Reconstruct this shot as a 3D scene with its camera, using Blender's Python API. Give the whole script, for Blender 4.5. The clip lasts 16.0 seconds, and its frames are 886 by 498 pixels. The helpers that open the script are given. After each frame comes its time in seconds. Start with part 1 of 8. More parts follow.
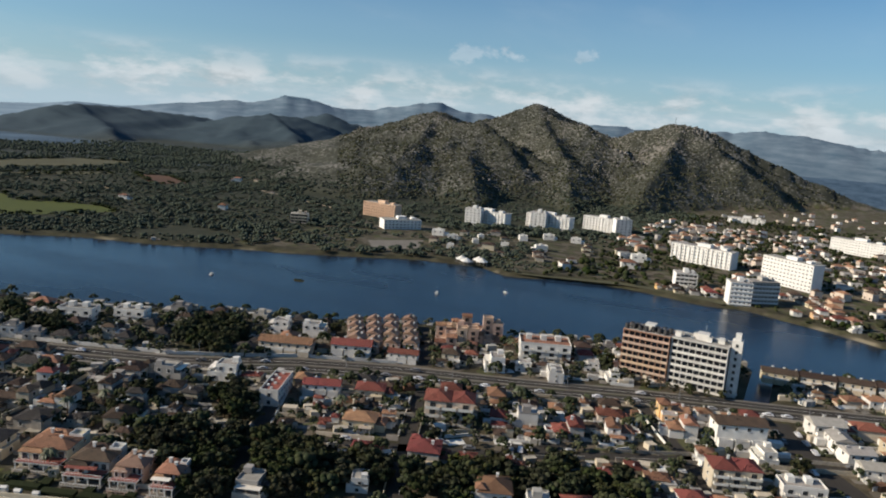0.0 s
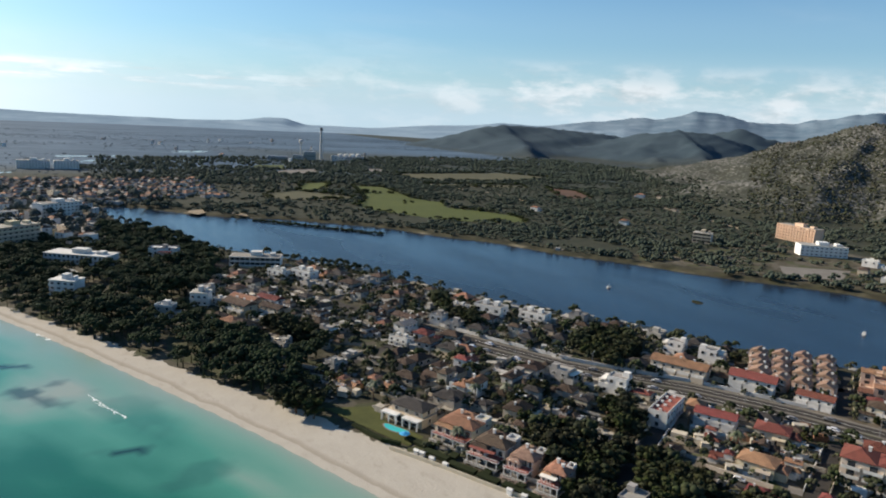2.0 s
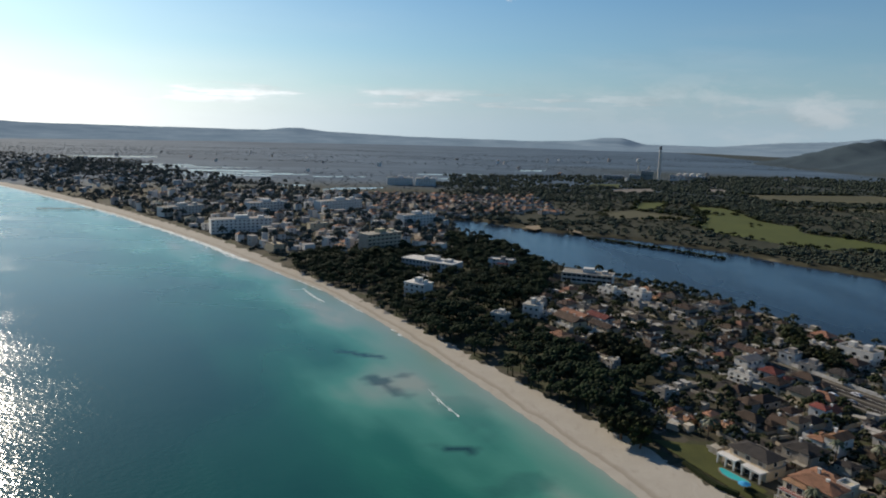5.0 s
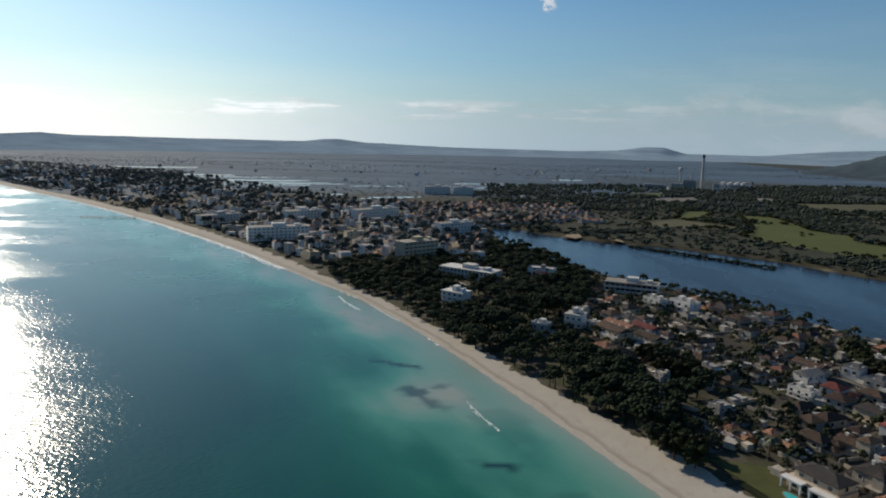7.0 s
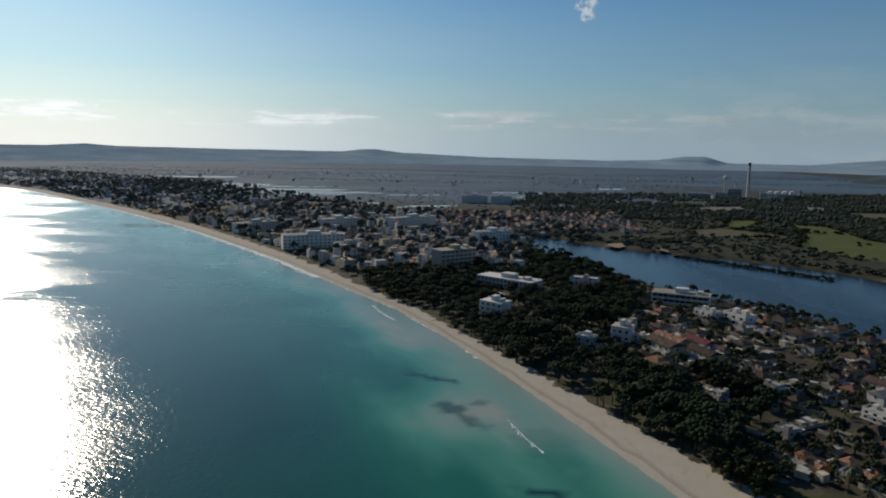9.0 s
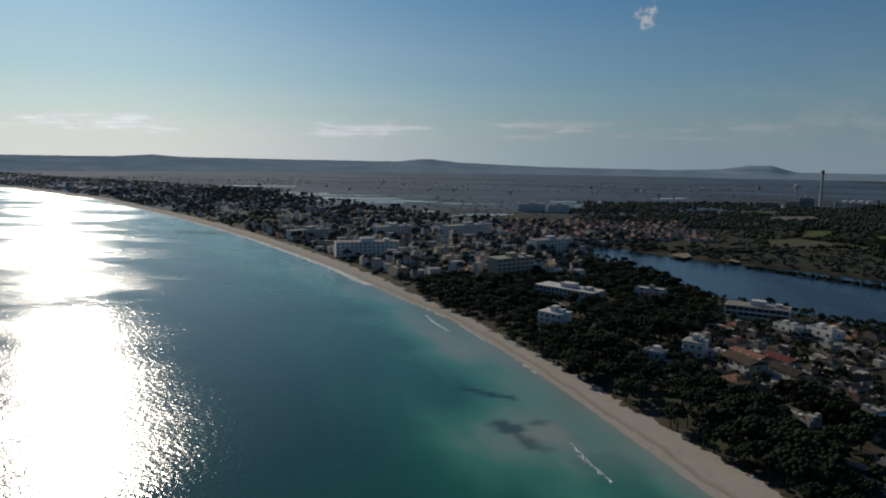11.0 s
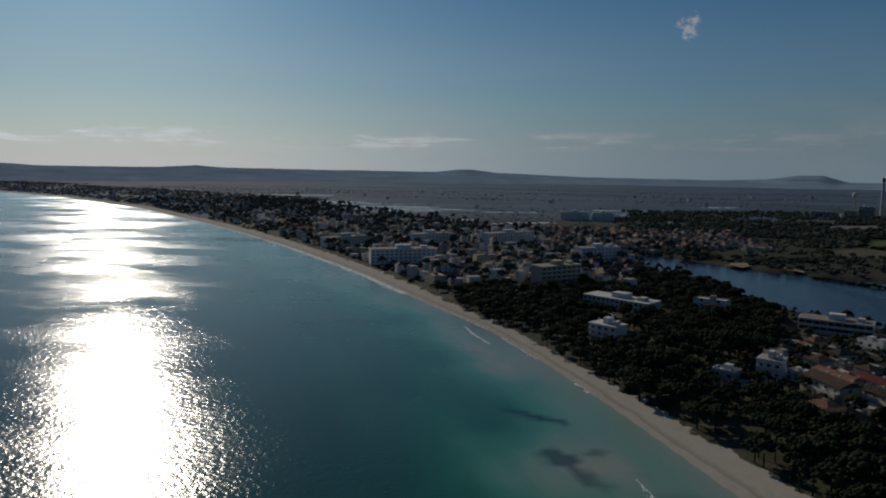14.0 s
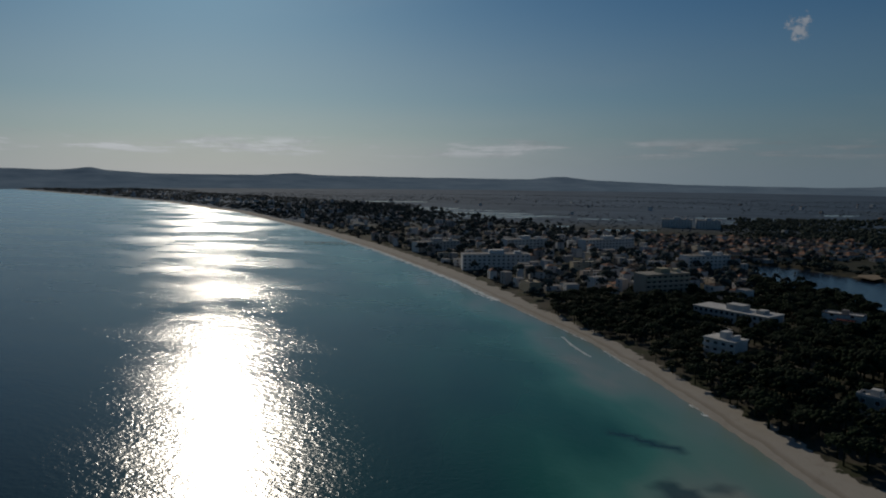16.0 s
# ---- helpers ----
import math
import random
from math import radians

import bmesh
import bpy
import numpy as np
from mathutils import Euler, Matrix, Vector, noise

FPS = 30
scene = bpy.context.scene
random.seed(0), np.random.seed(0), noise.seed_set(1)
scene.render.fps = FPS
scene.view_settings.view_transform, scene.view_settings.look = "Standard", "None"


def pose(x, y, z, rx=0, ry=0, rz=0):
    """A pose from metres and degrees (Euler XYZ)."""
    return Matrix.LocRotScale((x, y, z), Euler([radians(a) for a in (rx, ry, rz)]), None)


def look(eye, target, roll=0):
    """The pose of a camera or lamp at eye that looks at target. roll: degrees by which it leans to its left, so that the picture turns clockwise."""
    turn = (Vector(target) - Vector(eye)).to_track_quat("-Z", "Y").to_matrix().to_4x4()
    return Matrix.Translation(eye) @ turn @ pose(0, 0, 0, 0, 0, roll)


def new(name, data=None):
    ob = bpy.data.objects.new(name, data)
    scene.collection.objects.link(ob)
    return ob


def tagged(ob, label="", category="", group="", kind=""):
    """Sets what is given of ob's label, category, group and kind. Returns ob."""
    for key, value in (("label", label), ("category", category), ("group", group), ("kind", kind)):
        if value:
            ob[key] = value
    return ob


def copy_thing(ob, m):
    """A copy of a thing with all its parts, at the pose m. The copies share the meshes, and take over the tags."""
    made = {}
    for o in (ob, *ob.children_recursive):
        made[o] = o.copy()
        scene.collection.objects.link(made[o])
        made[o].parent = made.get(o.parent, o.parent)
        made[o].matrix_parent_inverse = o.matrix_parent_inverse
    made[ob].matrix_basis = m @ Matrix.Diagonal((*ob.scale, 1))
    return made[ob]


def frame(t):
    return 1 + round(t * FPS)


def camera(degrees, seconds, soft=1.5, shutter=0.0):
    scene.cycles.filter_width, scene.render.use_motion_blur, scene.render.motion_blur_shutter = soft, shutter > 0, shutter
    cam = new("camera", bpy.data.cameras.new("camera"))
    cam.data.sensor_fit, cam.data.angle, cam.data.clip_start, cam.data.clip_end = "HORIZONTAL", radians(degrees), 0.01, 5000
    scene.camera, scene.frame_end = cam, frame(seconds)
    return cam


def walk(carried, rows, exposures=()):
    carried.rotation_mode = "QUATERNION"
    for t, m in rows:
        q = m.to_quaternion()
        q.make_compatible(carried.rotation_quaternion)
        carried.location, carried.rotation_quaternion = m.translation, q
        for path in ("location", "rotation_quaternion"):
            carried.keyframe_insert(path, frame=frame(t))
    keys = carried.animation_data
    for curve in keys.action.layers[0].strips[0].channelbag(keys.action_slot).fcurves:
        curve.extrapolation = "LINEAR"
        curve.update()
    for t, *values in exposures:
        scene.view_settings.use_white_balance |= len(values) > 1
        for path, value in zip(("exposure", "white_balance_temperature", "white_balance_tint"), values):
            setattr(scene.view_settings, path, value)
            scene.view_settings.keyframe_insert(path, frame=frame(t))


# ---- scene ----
# A bay with a sandy beach, a strip of villas between the sea and a lake, hills behind; y runs along the beach.
cam = camera(64.0, 16.0, soft=2.0)
ROWS = [
    (0, 0.0, -0.0, 110.0, 62.89, 9.86, 4.24),
    (0.5, 0.5, 0.2, 109.8, 57.16, 10.05, 3.97),
    (1, 0.8, 0.6, 109.5, 50.33, 10.20, 3.62),
    (1.5, 1.0, 1.4, 109.2, 42.11, 10.36, 3.24),
    (2, 1.1, 2.3, 108.9, 31.05, 10.49, 2.91),
    (2.5, 1.3, 3.2, 108.7, 20.17, 10.56, 2.56),
    (3, 1.6, 4.0, 108.6, 9.88, 10.56, 2.15),
    (3.5, 1.9, 4.9, 108.4, 5.93, 10.56, 1.94),
    (4, 2.2, 6.5, 107.8, 5.18, 10.36, 1.80),
    (6.5, 2.4, 18.9, 102.9, 2.23, 9.30, 1.20),
    (7, 2.4, 22.2, 101.9, 1.28, 9.09, 1.17),
    (7.5, 2.4, 26.1, 100.8, 0.46, 8.87, 1.08),
    (8, 2.2, 30.4, 99.8, -0.33, 8.69, 1.01),
    (10.5, 0.8, 53.6, 94.3, -4.98, 7.70, 0.80),
    (11, 0.5, 58.6, 93.1, -6.25, 7.53, 0.73),
    (11.5, -0.1, 63.8, 91.9, -6.33, 7.41, 0.75),
    (12, -0.8, 69.1, 90.7, -6.52, 7.23, 0.68),
    (12.5, -1.5, 74.4, 89.4, -7.68, 7.06, 0.57),
    (13, -2.4, 79.7, 88.2, -7.98, 6.92, 0.64),
    (13.5, -3.2, 85.0, 86.9, -8.47, 6.81, 0.69),
    (14, -4.0, 90.1, 85.6, -9.40, 6.65, 0.62),
    (14.5, -5.0, 95.3, 84.4, -10.03, 6.51, 0.53),
    (15, -6.1, 100.5, 83.2, -10.98, 6.42, 0.67),
    (15.5, -7.7, 105.8, 81.9, -14.11, 6.24, 0.64),
    (16, -9.9, 111.0, 80.7, -16.85, 6.06, 0.53),
]
walk(cam, [(t, pose(x, y, z, 90 - down, 0, -turn) @ pose(0, 0, 0, 0, 0, lean)) for t, x, y, z, turn, down, lean in ROWS],
     exposures=[(s, e, k, 11) for s, e, k in ((0.0, 0.59, 6400), (1.5, 0.94, 6400), (2.5, 0.91, 6390), (3.0, 0.72, 6380), (3.5, 0.56, 6370), (4.0, 0.45, 6360), (6.5, 0.20, 6340), (8.0, 0.02, 6300), (10.5, -0.48, 6200), (12.5, -0.90, 6120), (14.5, -1.22, 6100), (16.0, -1.41, 6100))])

# ---- sky, sun ----
SUN_TURN, SUN_UP = -35.0, 26.0


def mathn(tree, op, a, b=None, clamp=False):
    n = tree.nodes.new("ShaderNodeMath")
    n.operation, n.use_clamp = op, clamp
    for i, v in enumerate((a, b)):
        if v is None:
            continue
        if isinstance(v, (int, float)):
            n.inputs[i].default_value = v
        else:
            tree.links.new(v, n.inputs[i])
    return n.outputs[0]


def ramp(tree, fac, stops, smooth=False):
    n = tree.nodes.new("ShaderNodeValToRGB")
    if smooth:
        n.color_ramp.interpolation = "EASE"
    while len(n.color_ramp.elements) < len(stops):
        n.color_ramp.elements.new(0.5)
    for e, (p, c) in zip(n.color_ramp.elements, stops):
        e.position = p
        e.color = (*c, 1) if len(c) == 3 else c
    tree.links.new(fac, n.inputs[0])
    return n.outputs[0]


def mixc(tree, fac, a, b, mode="MIX"):
    n = tree.nodes.new("ShaderNodeMix")
    n.data_type, n.blend_type = "RGBA", mode
    for s, v in ((n.inputs[0], fac), (n.inputs[6], a), (n.inputs[7], b)):
        if isinstance(v, (int, float)):
            s.default_value = v
        elif isinstance(v, tuple):
            s.default_value = (*v, 1)
        else:
            tree.links.new(v, s)
    return n.outputs[2]


def noisen(tree, vec, scale, detail=4, rough=0.55, lac=2.0):
    n = tree.nodes.new("ShaderNodeTexNoise")
    n.inputs["Scale"].default_value, n.inputs["Detail"].default_value = scale, detail
    n.inputs["Roughness"].default_value, n.inputs["Lacunarity"].default_value = rough, lac
    if vec is not None:
        tree.links.new(vec, n.inputs["Vector"])
    return n.outputs["Fac"]


def mapping(tree, vec, scale=(1, 1, 1), loc=(0, 0, 0), rot=(0, 0, 0)):
    n = tree.nodes.new("ShaderNodeMapping")
    n.inputs["Scale"].default_value, n.inputs["Location"].default_value, n.inputs["Rotation"].default_value = scale, loc, rot
    tree.links.new(vec, n.inputs["Vector"])
    return n.outputs[0]


world = bpy.data.worlds.new("world")
scene.world = world
world.use_nodes = True
wt = world.node_tree
sky = wt.nodes.new("ShaderNodeTexSky")
sky.sky_type, sky.sun_disc = "NISHITA", False
sky.sun_elevation, sky.sun_rotation = radians(SUN_UP), radians(SUN_TURN)
sky.altitude, sky.air_density, sky.dust_density, sky.ozone_density = 100, 1.0, 0.7, 3.0
geo = wt.nodes.new("ShaderNodeTexCoord")
sep = wt.nodes.new("ShaderNodeSeparateXYZ")
wt.links.new(geo.outputs["Generated"], sep.inputs[0])
up = sep.outputs[2]
# thin cloud sheets, seen as on a flat ceiling; thicker bank low over the far hills
flat = mathn(wt, "ADD", mathn(wt, "MAXIMUM", up, 0.0), 0.10)
comb = wt.nodes.new("ShaderNodeCombineXYZ")
wt.links.new(mathn(wt, "DIVIDE", sep.outputs[0], flat), comb.inputs[0])
wt.links.new(mathn(wt, "DIVIDE", sep.outputs[1], flat), comb.inputs[1])
sheet = noisen(wt, mapping(wt, comb.outputs[0], (0.30, 0.55, 1), (3.2, 1.0, 0), (0, 0, 0.9)), 1.0, 7, 0.55)
bank_at = mapping(wt, geo.outputs["Generated"], (11, 11, 30), (0.3, 2.1, 0.0))
bank = noisen(wt, bank_at, 1.0, 8, 0.58)
above = noisen(wt, mapping(wt, bank_at, (1, 1, 1), (0.12, -0.10, 0.34)), 1.0, 8, 0.58)
half = mathn(wt, "ADD", mathn(wt, "MULTIPLY", sep.outputs[0], 0.5), 0.5)
thin = mathn(wt, "MULTIPLY", ramp(wt, sheet, [(0.50, (0, 0, 0)), (0.86, (0.36, 0.36, 0.36))], True), ramp(wt, half, [(0.45, (0.45, 0.45, 0.45)), (0.9, (1, 1, 1))]))
low = mathn(wt, "MULTIPLY", ramp(wt, bank, [(0.41, (0, 0, 0)), (0.64, (0.95, 0.95, 0.95))], True),
            ramp(wt, up, [(0.0, (0.35, 0.35, 0.35)), (0.022, (0.75, 0.75, 0.75)), (0.048, (0.85, 0.85, 0.85)), (0.068, (0.4, 0.4, 0.4)), (0.088, (0, 0, 0))], True))
# the bank stands over the hills inland only
low = mathn(wt, "MULTIPLY", low, ramp(wt, half, [(0.62, (0.12, 0.12, 0.12)), (0.82, (1, 1, 1))]))
# single small puffs
puffy = None
for az, el, wide, grain, full in ((8.9, 10.3, 0.034, 58, 0.9), (64.4, 5.7, 0.070, 30, 0.30), (66.8, 5.75, 0.050, 40, 0.36), (73.0, 5.9, 0.052, 36, 0.28)):
    a, e = radians(az), radians(el)
    puff = wt.nodes.new("ShaderNodeVectorMath")
    puff.operation = "DISTANCE"
    squash = (1, 1, 1) if az < 20 else (1, 1, 2.8)
    wt.links.new(mapping(wt, geo.outputs["Generated"], squash), puff.inputs[0])
    puff.inputs[1].default_value = (math.sin(a) * math.cos(e), math.cos(a) * math.cos(e), math.sin(e) * squash[2])
    pn = noisen(wt, mapping(wt, geo.outputs["Generated"], (1, 1, 1.3)), grain, 6, 0.62)
    one = mathn(wt, "ADD", mathn(wt, "MULTIPLY", mathn(wt, "DIVIDE", puff.outputs["Value"], wide), -1.0), mathn(wt, "SUBTRACT", mathn(wt, "MULTIPLY", pn, 2.0), 0.5))
    one = ramp(wt, one, [(0.0, (0, 0, 0)), (0.34, (full, full, full))], True)
    puffy = one if puffy is None else mathn(wt, "MAXIMUM", puffy, one)
# a thin broken line of cloud just over the horizon
line = noisen(wt, mapping(wt, geo.outputs["Generated"], (7, 7, 70), (1.3, 0.2, 0.0)), 1.0, 6, 0.6)
line = mathn(wt, "MULTIPLY", ramp(wt, line, [(0.46, (0, 0, 0)), (0.58, (1, 1, 1))], True), ramp(wt, up, [(0.018, (0, 0, 0)), (0.030, (1, 1, 1)), (0.042, (0.9, 0.9, 0.9)), (0.052, (0, 0, 0))], True))
seaward = ramp(wt, half, [(0.45, (0.8, 0.8, 0.8)), (0.75, (0.22, 0.22, 0.22))])
line = mathn(wt, "MULTIPLY", line, seaward)
cover = mathn(wt, "MAXIMUM", mathn(wt, "MAXIMUM", mathn(wt, "MAXIMUM", thin, low), line), puffy)
# haze glows more on the sun's side
side = wt.nodes.new("ShaderNodeVectorMath")
side.operation = "DOT_PRODUCT"
wt.links.new(geo.outputs["Generated"], side.inputs[0])
side.inputs[1].default_value = (math.sin(radians(SUN_TURN)), math.cos(radians(SUN_TURN)), 0)
sunward = mathn(wt, "POWER", mathn(wt, "MAXIMUM", side.outputs["Value"], 0.0), 7.0)
glow = mathn(wt, "ADD", mathn(wt, "MULTIPLY", sunward, 1.2), 0.86)
relief = mathn(wt, "ADD", mathn(wt, "MULTIPLY", mathn(wt, "SUBTRACT", bank, above), 2.6), 1.12)
tex = mathn(wt, "ADD", mathn(wt, "MINIMUM", mathn(wt, "MAXIMUM", relief, 0.74), 1.22), mathn(wt, "MULTIPLY", mathn(wt, "MAXIMUM", puffy, line), 0.5))
cool = mixc(wt, 1.0, sky.outputs[0], (0.61, 0.955, 1.12), "MULTIPLY")
white = wt.nodes.new("ShaderNodeVectorMath")
white.operation = "SCALE"
white.inputs[0].default_value = (7.0, 7.0, 7.0)
wt.links.new(mathn(wt, "MULTIPLY", tex, mathn(wt, "MAXIMUM", glow, 1.0)), white.inputs["Scale"])
veil = ramp(wt, up, [(0.0, (0.95, 0.95, 0.95)), (0.025, (0.82, 0.82, 0.82)), (0.06, (0.50, 0.50, 0.50)), (0.11, (0.27, 0.27, 0.27)), (0.24, (0, 0, 0))], True)
haze = wt.nodes.new("ShaderNodeVectorMath")
haze.operation = "SCALE"
warm = mixc(wt, sunward, (5.7, 7.4, 8.4), (8.5, 8.4, 7.7))
wt.links.new(warm, haze.inputs[0])
wt.links.new(glow, haze.inputs["Scale"])
cool = mixc(wt, veil, cool, haze.outputs[0])
wt.links.new(mixc(wt, mathn(wt, "MULTIPLY", cover, 0.78), cool, white.outputs[0]), wt.nodes["Background"].inputs[0])
wt.nodes["Background"].inputs[1].default_value = 0.060

sun_data = bpy.data.lights.new("sun", "SUN")
sun_data.energy, sun_data.angle, sun_data.color = 4.4, radians(0.53), (1.0, 0.87, 0.685)
sun = new("sun", sun_data)
a, e = radians(SUN_TURN), radians(SUN_UP)
TO_SUN = Vector((math.sin(a) * math.cos(e), math.cos(a) * math.cos(e), math.sin(e)))
sun.matrix_world = look(TO_SUN * 500, (0, 0, 0))


# ---- materials ----
def material(name, rough=0.8, metal=0.0):
    m = bpy.data.materials.new(name)
    m.use_nodes = True
    t = m.node_tree
    b = t.nodes["Principled BSDF"]
    b.inputs["Roughness"].default_value, b.inputs["Metallic"].default_value = rough, metal
    return m, t, b


def position(t):
    return t.nodes.new("ShaderNodeNewGeometry").outputs["Position"]


def surface(name, c1, c2, scale=0.5, fine=6.0, rough=0.85, bump=0.0, vary=0.0, metal=0.0, island=0.0, gloss=None):
    """A surface with large stains and fine grain between two colours; vary: from object to object, island: from piece to piece."""
    m, t, b = material(name, rough, metal)
    b.inputs["Specular IOR Level"].default_value = (0.12 if rough >= 0.74 else 0.5) if gloss is None else gloss
    p = position(t)
    n1, n2 = noisen(t, p, scale, 3), noisen(t, p, fine, 4, 0.65)
    f = mathn(t, "ADD", mathn(t, "MULTIPLY", n1, 0.6), mathn(t, "MULTIPLY", n2, 0.4))
    col = mixc(t, ramp(t, f, [(0.33, (0, 0, 0)), (0.67, (1, 1, 1))]), c1, c2)
    for amount, node_type, out in ((vary, "ShaderNodeObjectInfo", "Random"), (island, "ShaderNodeNewGeometry", "Random Per Island")):
        if amount:
            r = t.nodes.new(node_type).outputs[out]
            hsv = t.nodes.new("ShaderNodeHueSaturation")
            t.links.new(mathn(t, "ADD", mathn(t, "MULTIPLY", mathn(t, "SUBTRACT", mathn(t, "FRACT", mathn(t, "MULTIPLY", r, 7.3)), 0.5), amount * 0.10), 0.5), hsv.inputs["Hue"])
            t.links.new(mathn(t, "ADD", mathn(t, "MULTIPLY", mathn(t, "SUBTRACT", r, 0.5), amount * 1.1), 1.0), hsv.inputs["Value"])
            t.links.new(mathn(t, "ADD", mathn(t, "MULTIPLY", mathn(t, "SUBTRACT", mathn(t, "FRACT", mathn(t, "MULTIPLY", r, 3.7)), 0.5), amount * 0.9), 1.0), hsv.inputs["Saturation"])
            t.links.new(col, hsv.inputs["Color"])
            col = hsv.outputs[0]
    t.links.new(col, b.inputs["Base Color"])
    if bump:
        bn = t.nodes.new("ShaderNodeBump")
        bn.inputs["Strength"].default_value, bn.inputs["Distance"].default_value = 1.0, bump
        t.links.new(n2, bn.inputs["Height"])
        t.links.new(bn.outputs[0], b.inputs["Normal"])
    return m


def tiles(name, c1, c2, vary=0.5):
    """Fired clay roof tiles: rows of pans and weathered patches."""
    m, t, b = material(name, 0.85)
    b.inputs["Specular IOR Level"].default_value = 0.15
    p = t.nodes.new("ShaderNodeTexCoord").outputs["Object"]
    n1, n2 = noisen(t, p, 0.45, 3), noisen(t, p, 3.5, 3, 0.7)
    f = mathn(t, "ADD", mathn(t, "MULTIPLY", n1, 0.5), mathn(t, "MULTIPLY", n2, 0.5))
    col = mixc(t, ramp(t, f, [(0.35, (0, 0, 0)), (0.66, (1, 1, 1))]), c1, c2)
    r = t.nodes.new("ShaderNodeObjectInfo").outputs["Random"]
    hsv = t.nodes.new("ShaderNodeHueSaturation")
    t.links.new(mathn(t, "ADD", mathn(t, "MULTIPLY", r, 0.03 * vary), 0.5 - 0.015 * vary), hsv.inputs["Hue"])
    t.links.new(mathn(t, "ADD", mathn(t, "MULTIPLY", mathn(t, "FRACT", mathn(t, "MULTIPLY", r, 5.1)), 0.8 * vary), 1.0 - 0.4 * vary), hsv.inputs["Value"])
    t.links.new(col, hsv.inputs["Color"])
    t.links.new(hsv.outputs[0], b.inputs["Base Color"])
    w = t.nodes.new("ShaderNodeTexWave")
    w.inputs["Scale"].default_value, w.inputs["Distortion"].default_value = 1.6, 0.4
    t.links.new(p, w.inputs["Vector"])
    bn = t.nodes.new("ShaderNodeBump")
    bn.inputs["Distance"].default_value = 0.06
    t.links.new(w.outputs["Fac"], bn.inputs["Height"])
    t.links.new(bn.outputs[0], b.inputs["Normal"])
    return m


WHITE = surface("white_render", (0.66, 0.645, 0.61), (0.48, 0.46, 0.425), 0.3, 3, 0.9, 0, 0.25)
HOTELWHITE = surface("bright_white_render", (0.70, 0.69, 0.665), (0.59, 0.58, 0.56), 0.2, 2, 0.9)
CREAM = surface("cream_render", (0.52, 0.45, 0.35), (0.40, 0.335, 0.25), 0.3, 3, 0.9, 0, 0.4)
PINK = surface("pink_render", (0.50, 0.37, 0.29), (0.38, 0.275, 0.21), 0.3, 3, 0.9, 0, 0.3)
OCHRE = surface("ochre_render", (0.66, 0.43, 0.22), (0.54, 0.33, 0.16), 0.3, 3, 0.9, 0, 0.2)
GREYW = surface("grey_render", (0.38, 0.365, 0.335), (0.27, 0.255, 0.235), 0.3, 3, 0.9, 0, 0.4)
PEACH = surface("peach_render", (0.66, 0.47, 0.34), (0.54, 0.37, 0.26), 0.3, 3, 0.9)
BROWNW = surface("brown_render", (0.42, 0.26, 0.17), (0.32, 0.19, 0.12), 0.3, 3, 0.85)
STONE = surface("stone_wall", (0.42, 0.38, 0.31), (0.26, 0.23, 0.19), 0.8, 4, 0.9, 0.02, 0.3)
RED = tiles("red_tiles", (0.20, 0.060, 0.048), (0.120, 0.046, 0.036), 0.8)
TERRA = tiles("terracotta_tiles", (0.29, 0.150, 0.092), (0.165, 0.092, 0.060), 0.8)
BROWN = tiles("brown_tiles", (0.084, 0.055, 0.040), (0.046, 0.034, 0.027), 0.9)
PALETILE = tiles("pale_pink_tiles", (0.30, 0.195, 0.140), (0.185, 0.122, 0.090), 0.4)
GRAVEL = surface("roof_gravel", (0.32, 0.30, 0.27), (0.21, 0.195, 0.175), 0.5, 5, 0.95, 0, 0.4)
REDFLOOR = surface("red_terrace_floor", (0.30, 0.095, 0.07), (0.20, 0.075, 0.06), 0.5, 5, 0.8)
DARK = surface("dark_recess", (0.030, 0.030, 0.032), (0.015, 0.015, 0.017), 0.5, 4, 0.6)
METAL = surface("grey_metal", (0.32, 0.33, 0.34), (0.20, 0.21, 0.22), 0.5, 4, 0.5, 0, 0.2, 0.6)
ASPHALT = surface("asphalt", (0.050, 0.045, 0.040), (0.034, 0.031, 0.028), 0.06, 1.5, 0.9)
PAVING = surface("pale_paving", (0.20, 0.183, 0.16), (0.135, 0.122, 0.106), 0.15, 2, 0.9)
PAINT = surface("road_paint", (0.62, 0.60, 0.56), (0.45, 0.44, 0.41), 0.4, 4, 0.8)
BARK = surface("bark", (0.13, 0.085, 0.055), (0.07, 0.05, 0.035), 1, 8, 0.95, 0.02)
PINE = surface("pine_needles", (0.024, 0.033, 0.017), (0.013, 0.0195, 0.010), 0.03, 1.3, 0.8, 0.12, 0.3, 0, 0.4, gloss=0.03)
GARDENPINE = surface("garden_pine_needles", (0.044, 0.047, 0.025), (0.021, 0.025, 0.013), 0.06, 1.3, 0.8, 0.1, 0.5, 0, 0.5, gloss=0.03)
LEAF = surface("broad_leaves", (0.060, 0.060, 0.027), (0.032, 0.034, 0.016), 0.10, 1.2, 0.75, 0, 0.6, 0, 0.5, gloss=0.03)
TWIG = surface("bare_twigs", (0.17, 0.115, 0.080), (0.10, 0.070, 0.050), 0.3, 1.5, 0.9, 0, 0.4, 0, 0.4)
PALML = surface("palm_fronds", (0.062, 0.075, 0.028), (0.040, 0.048, 0.018), 0.5, 2, 0.6, 0, 0.2)
SCRUB = surface("scrub_leaves", (0.031, 0.038, 0.016), (0.015, 0.020, 0.009), 0.03, 0.6, 0.85, 0, 0, 0, 0.6, gloss=0.03)
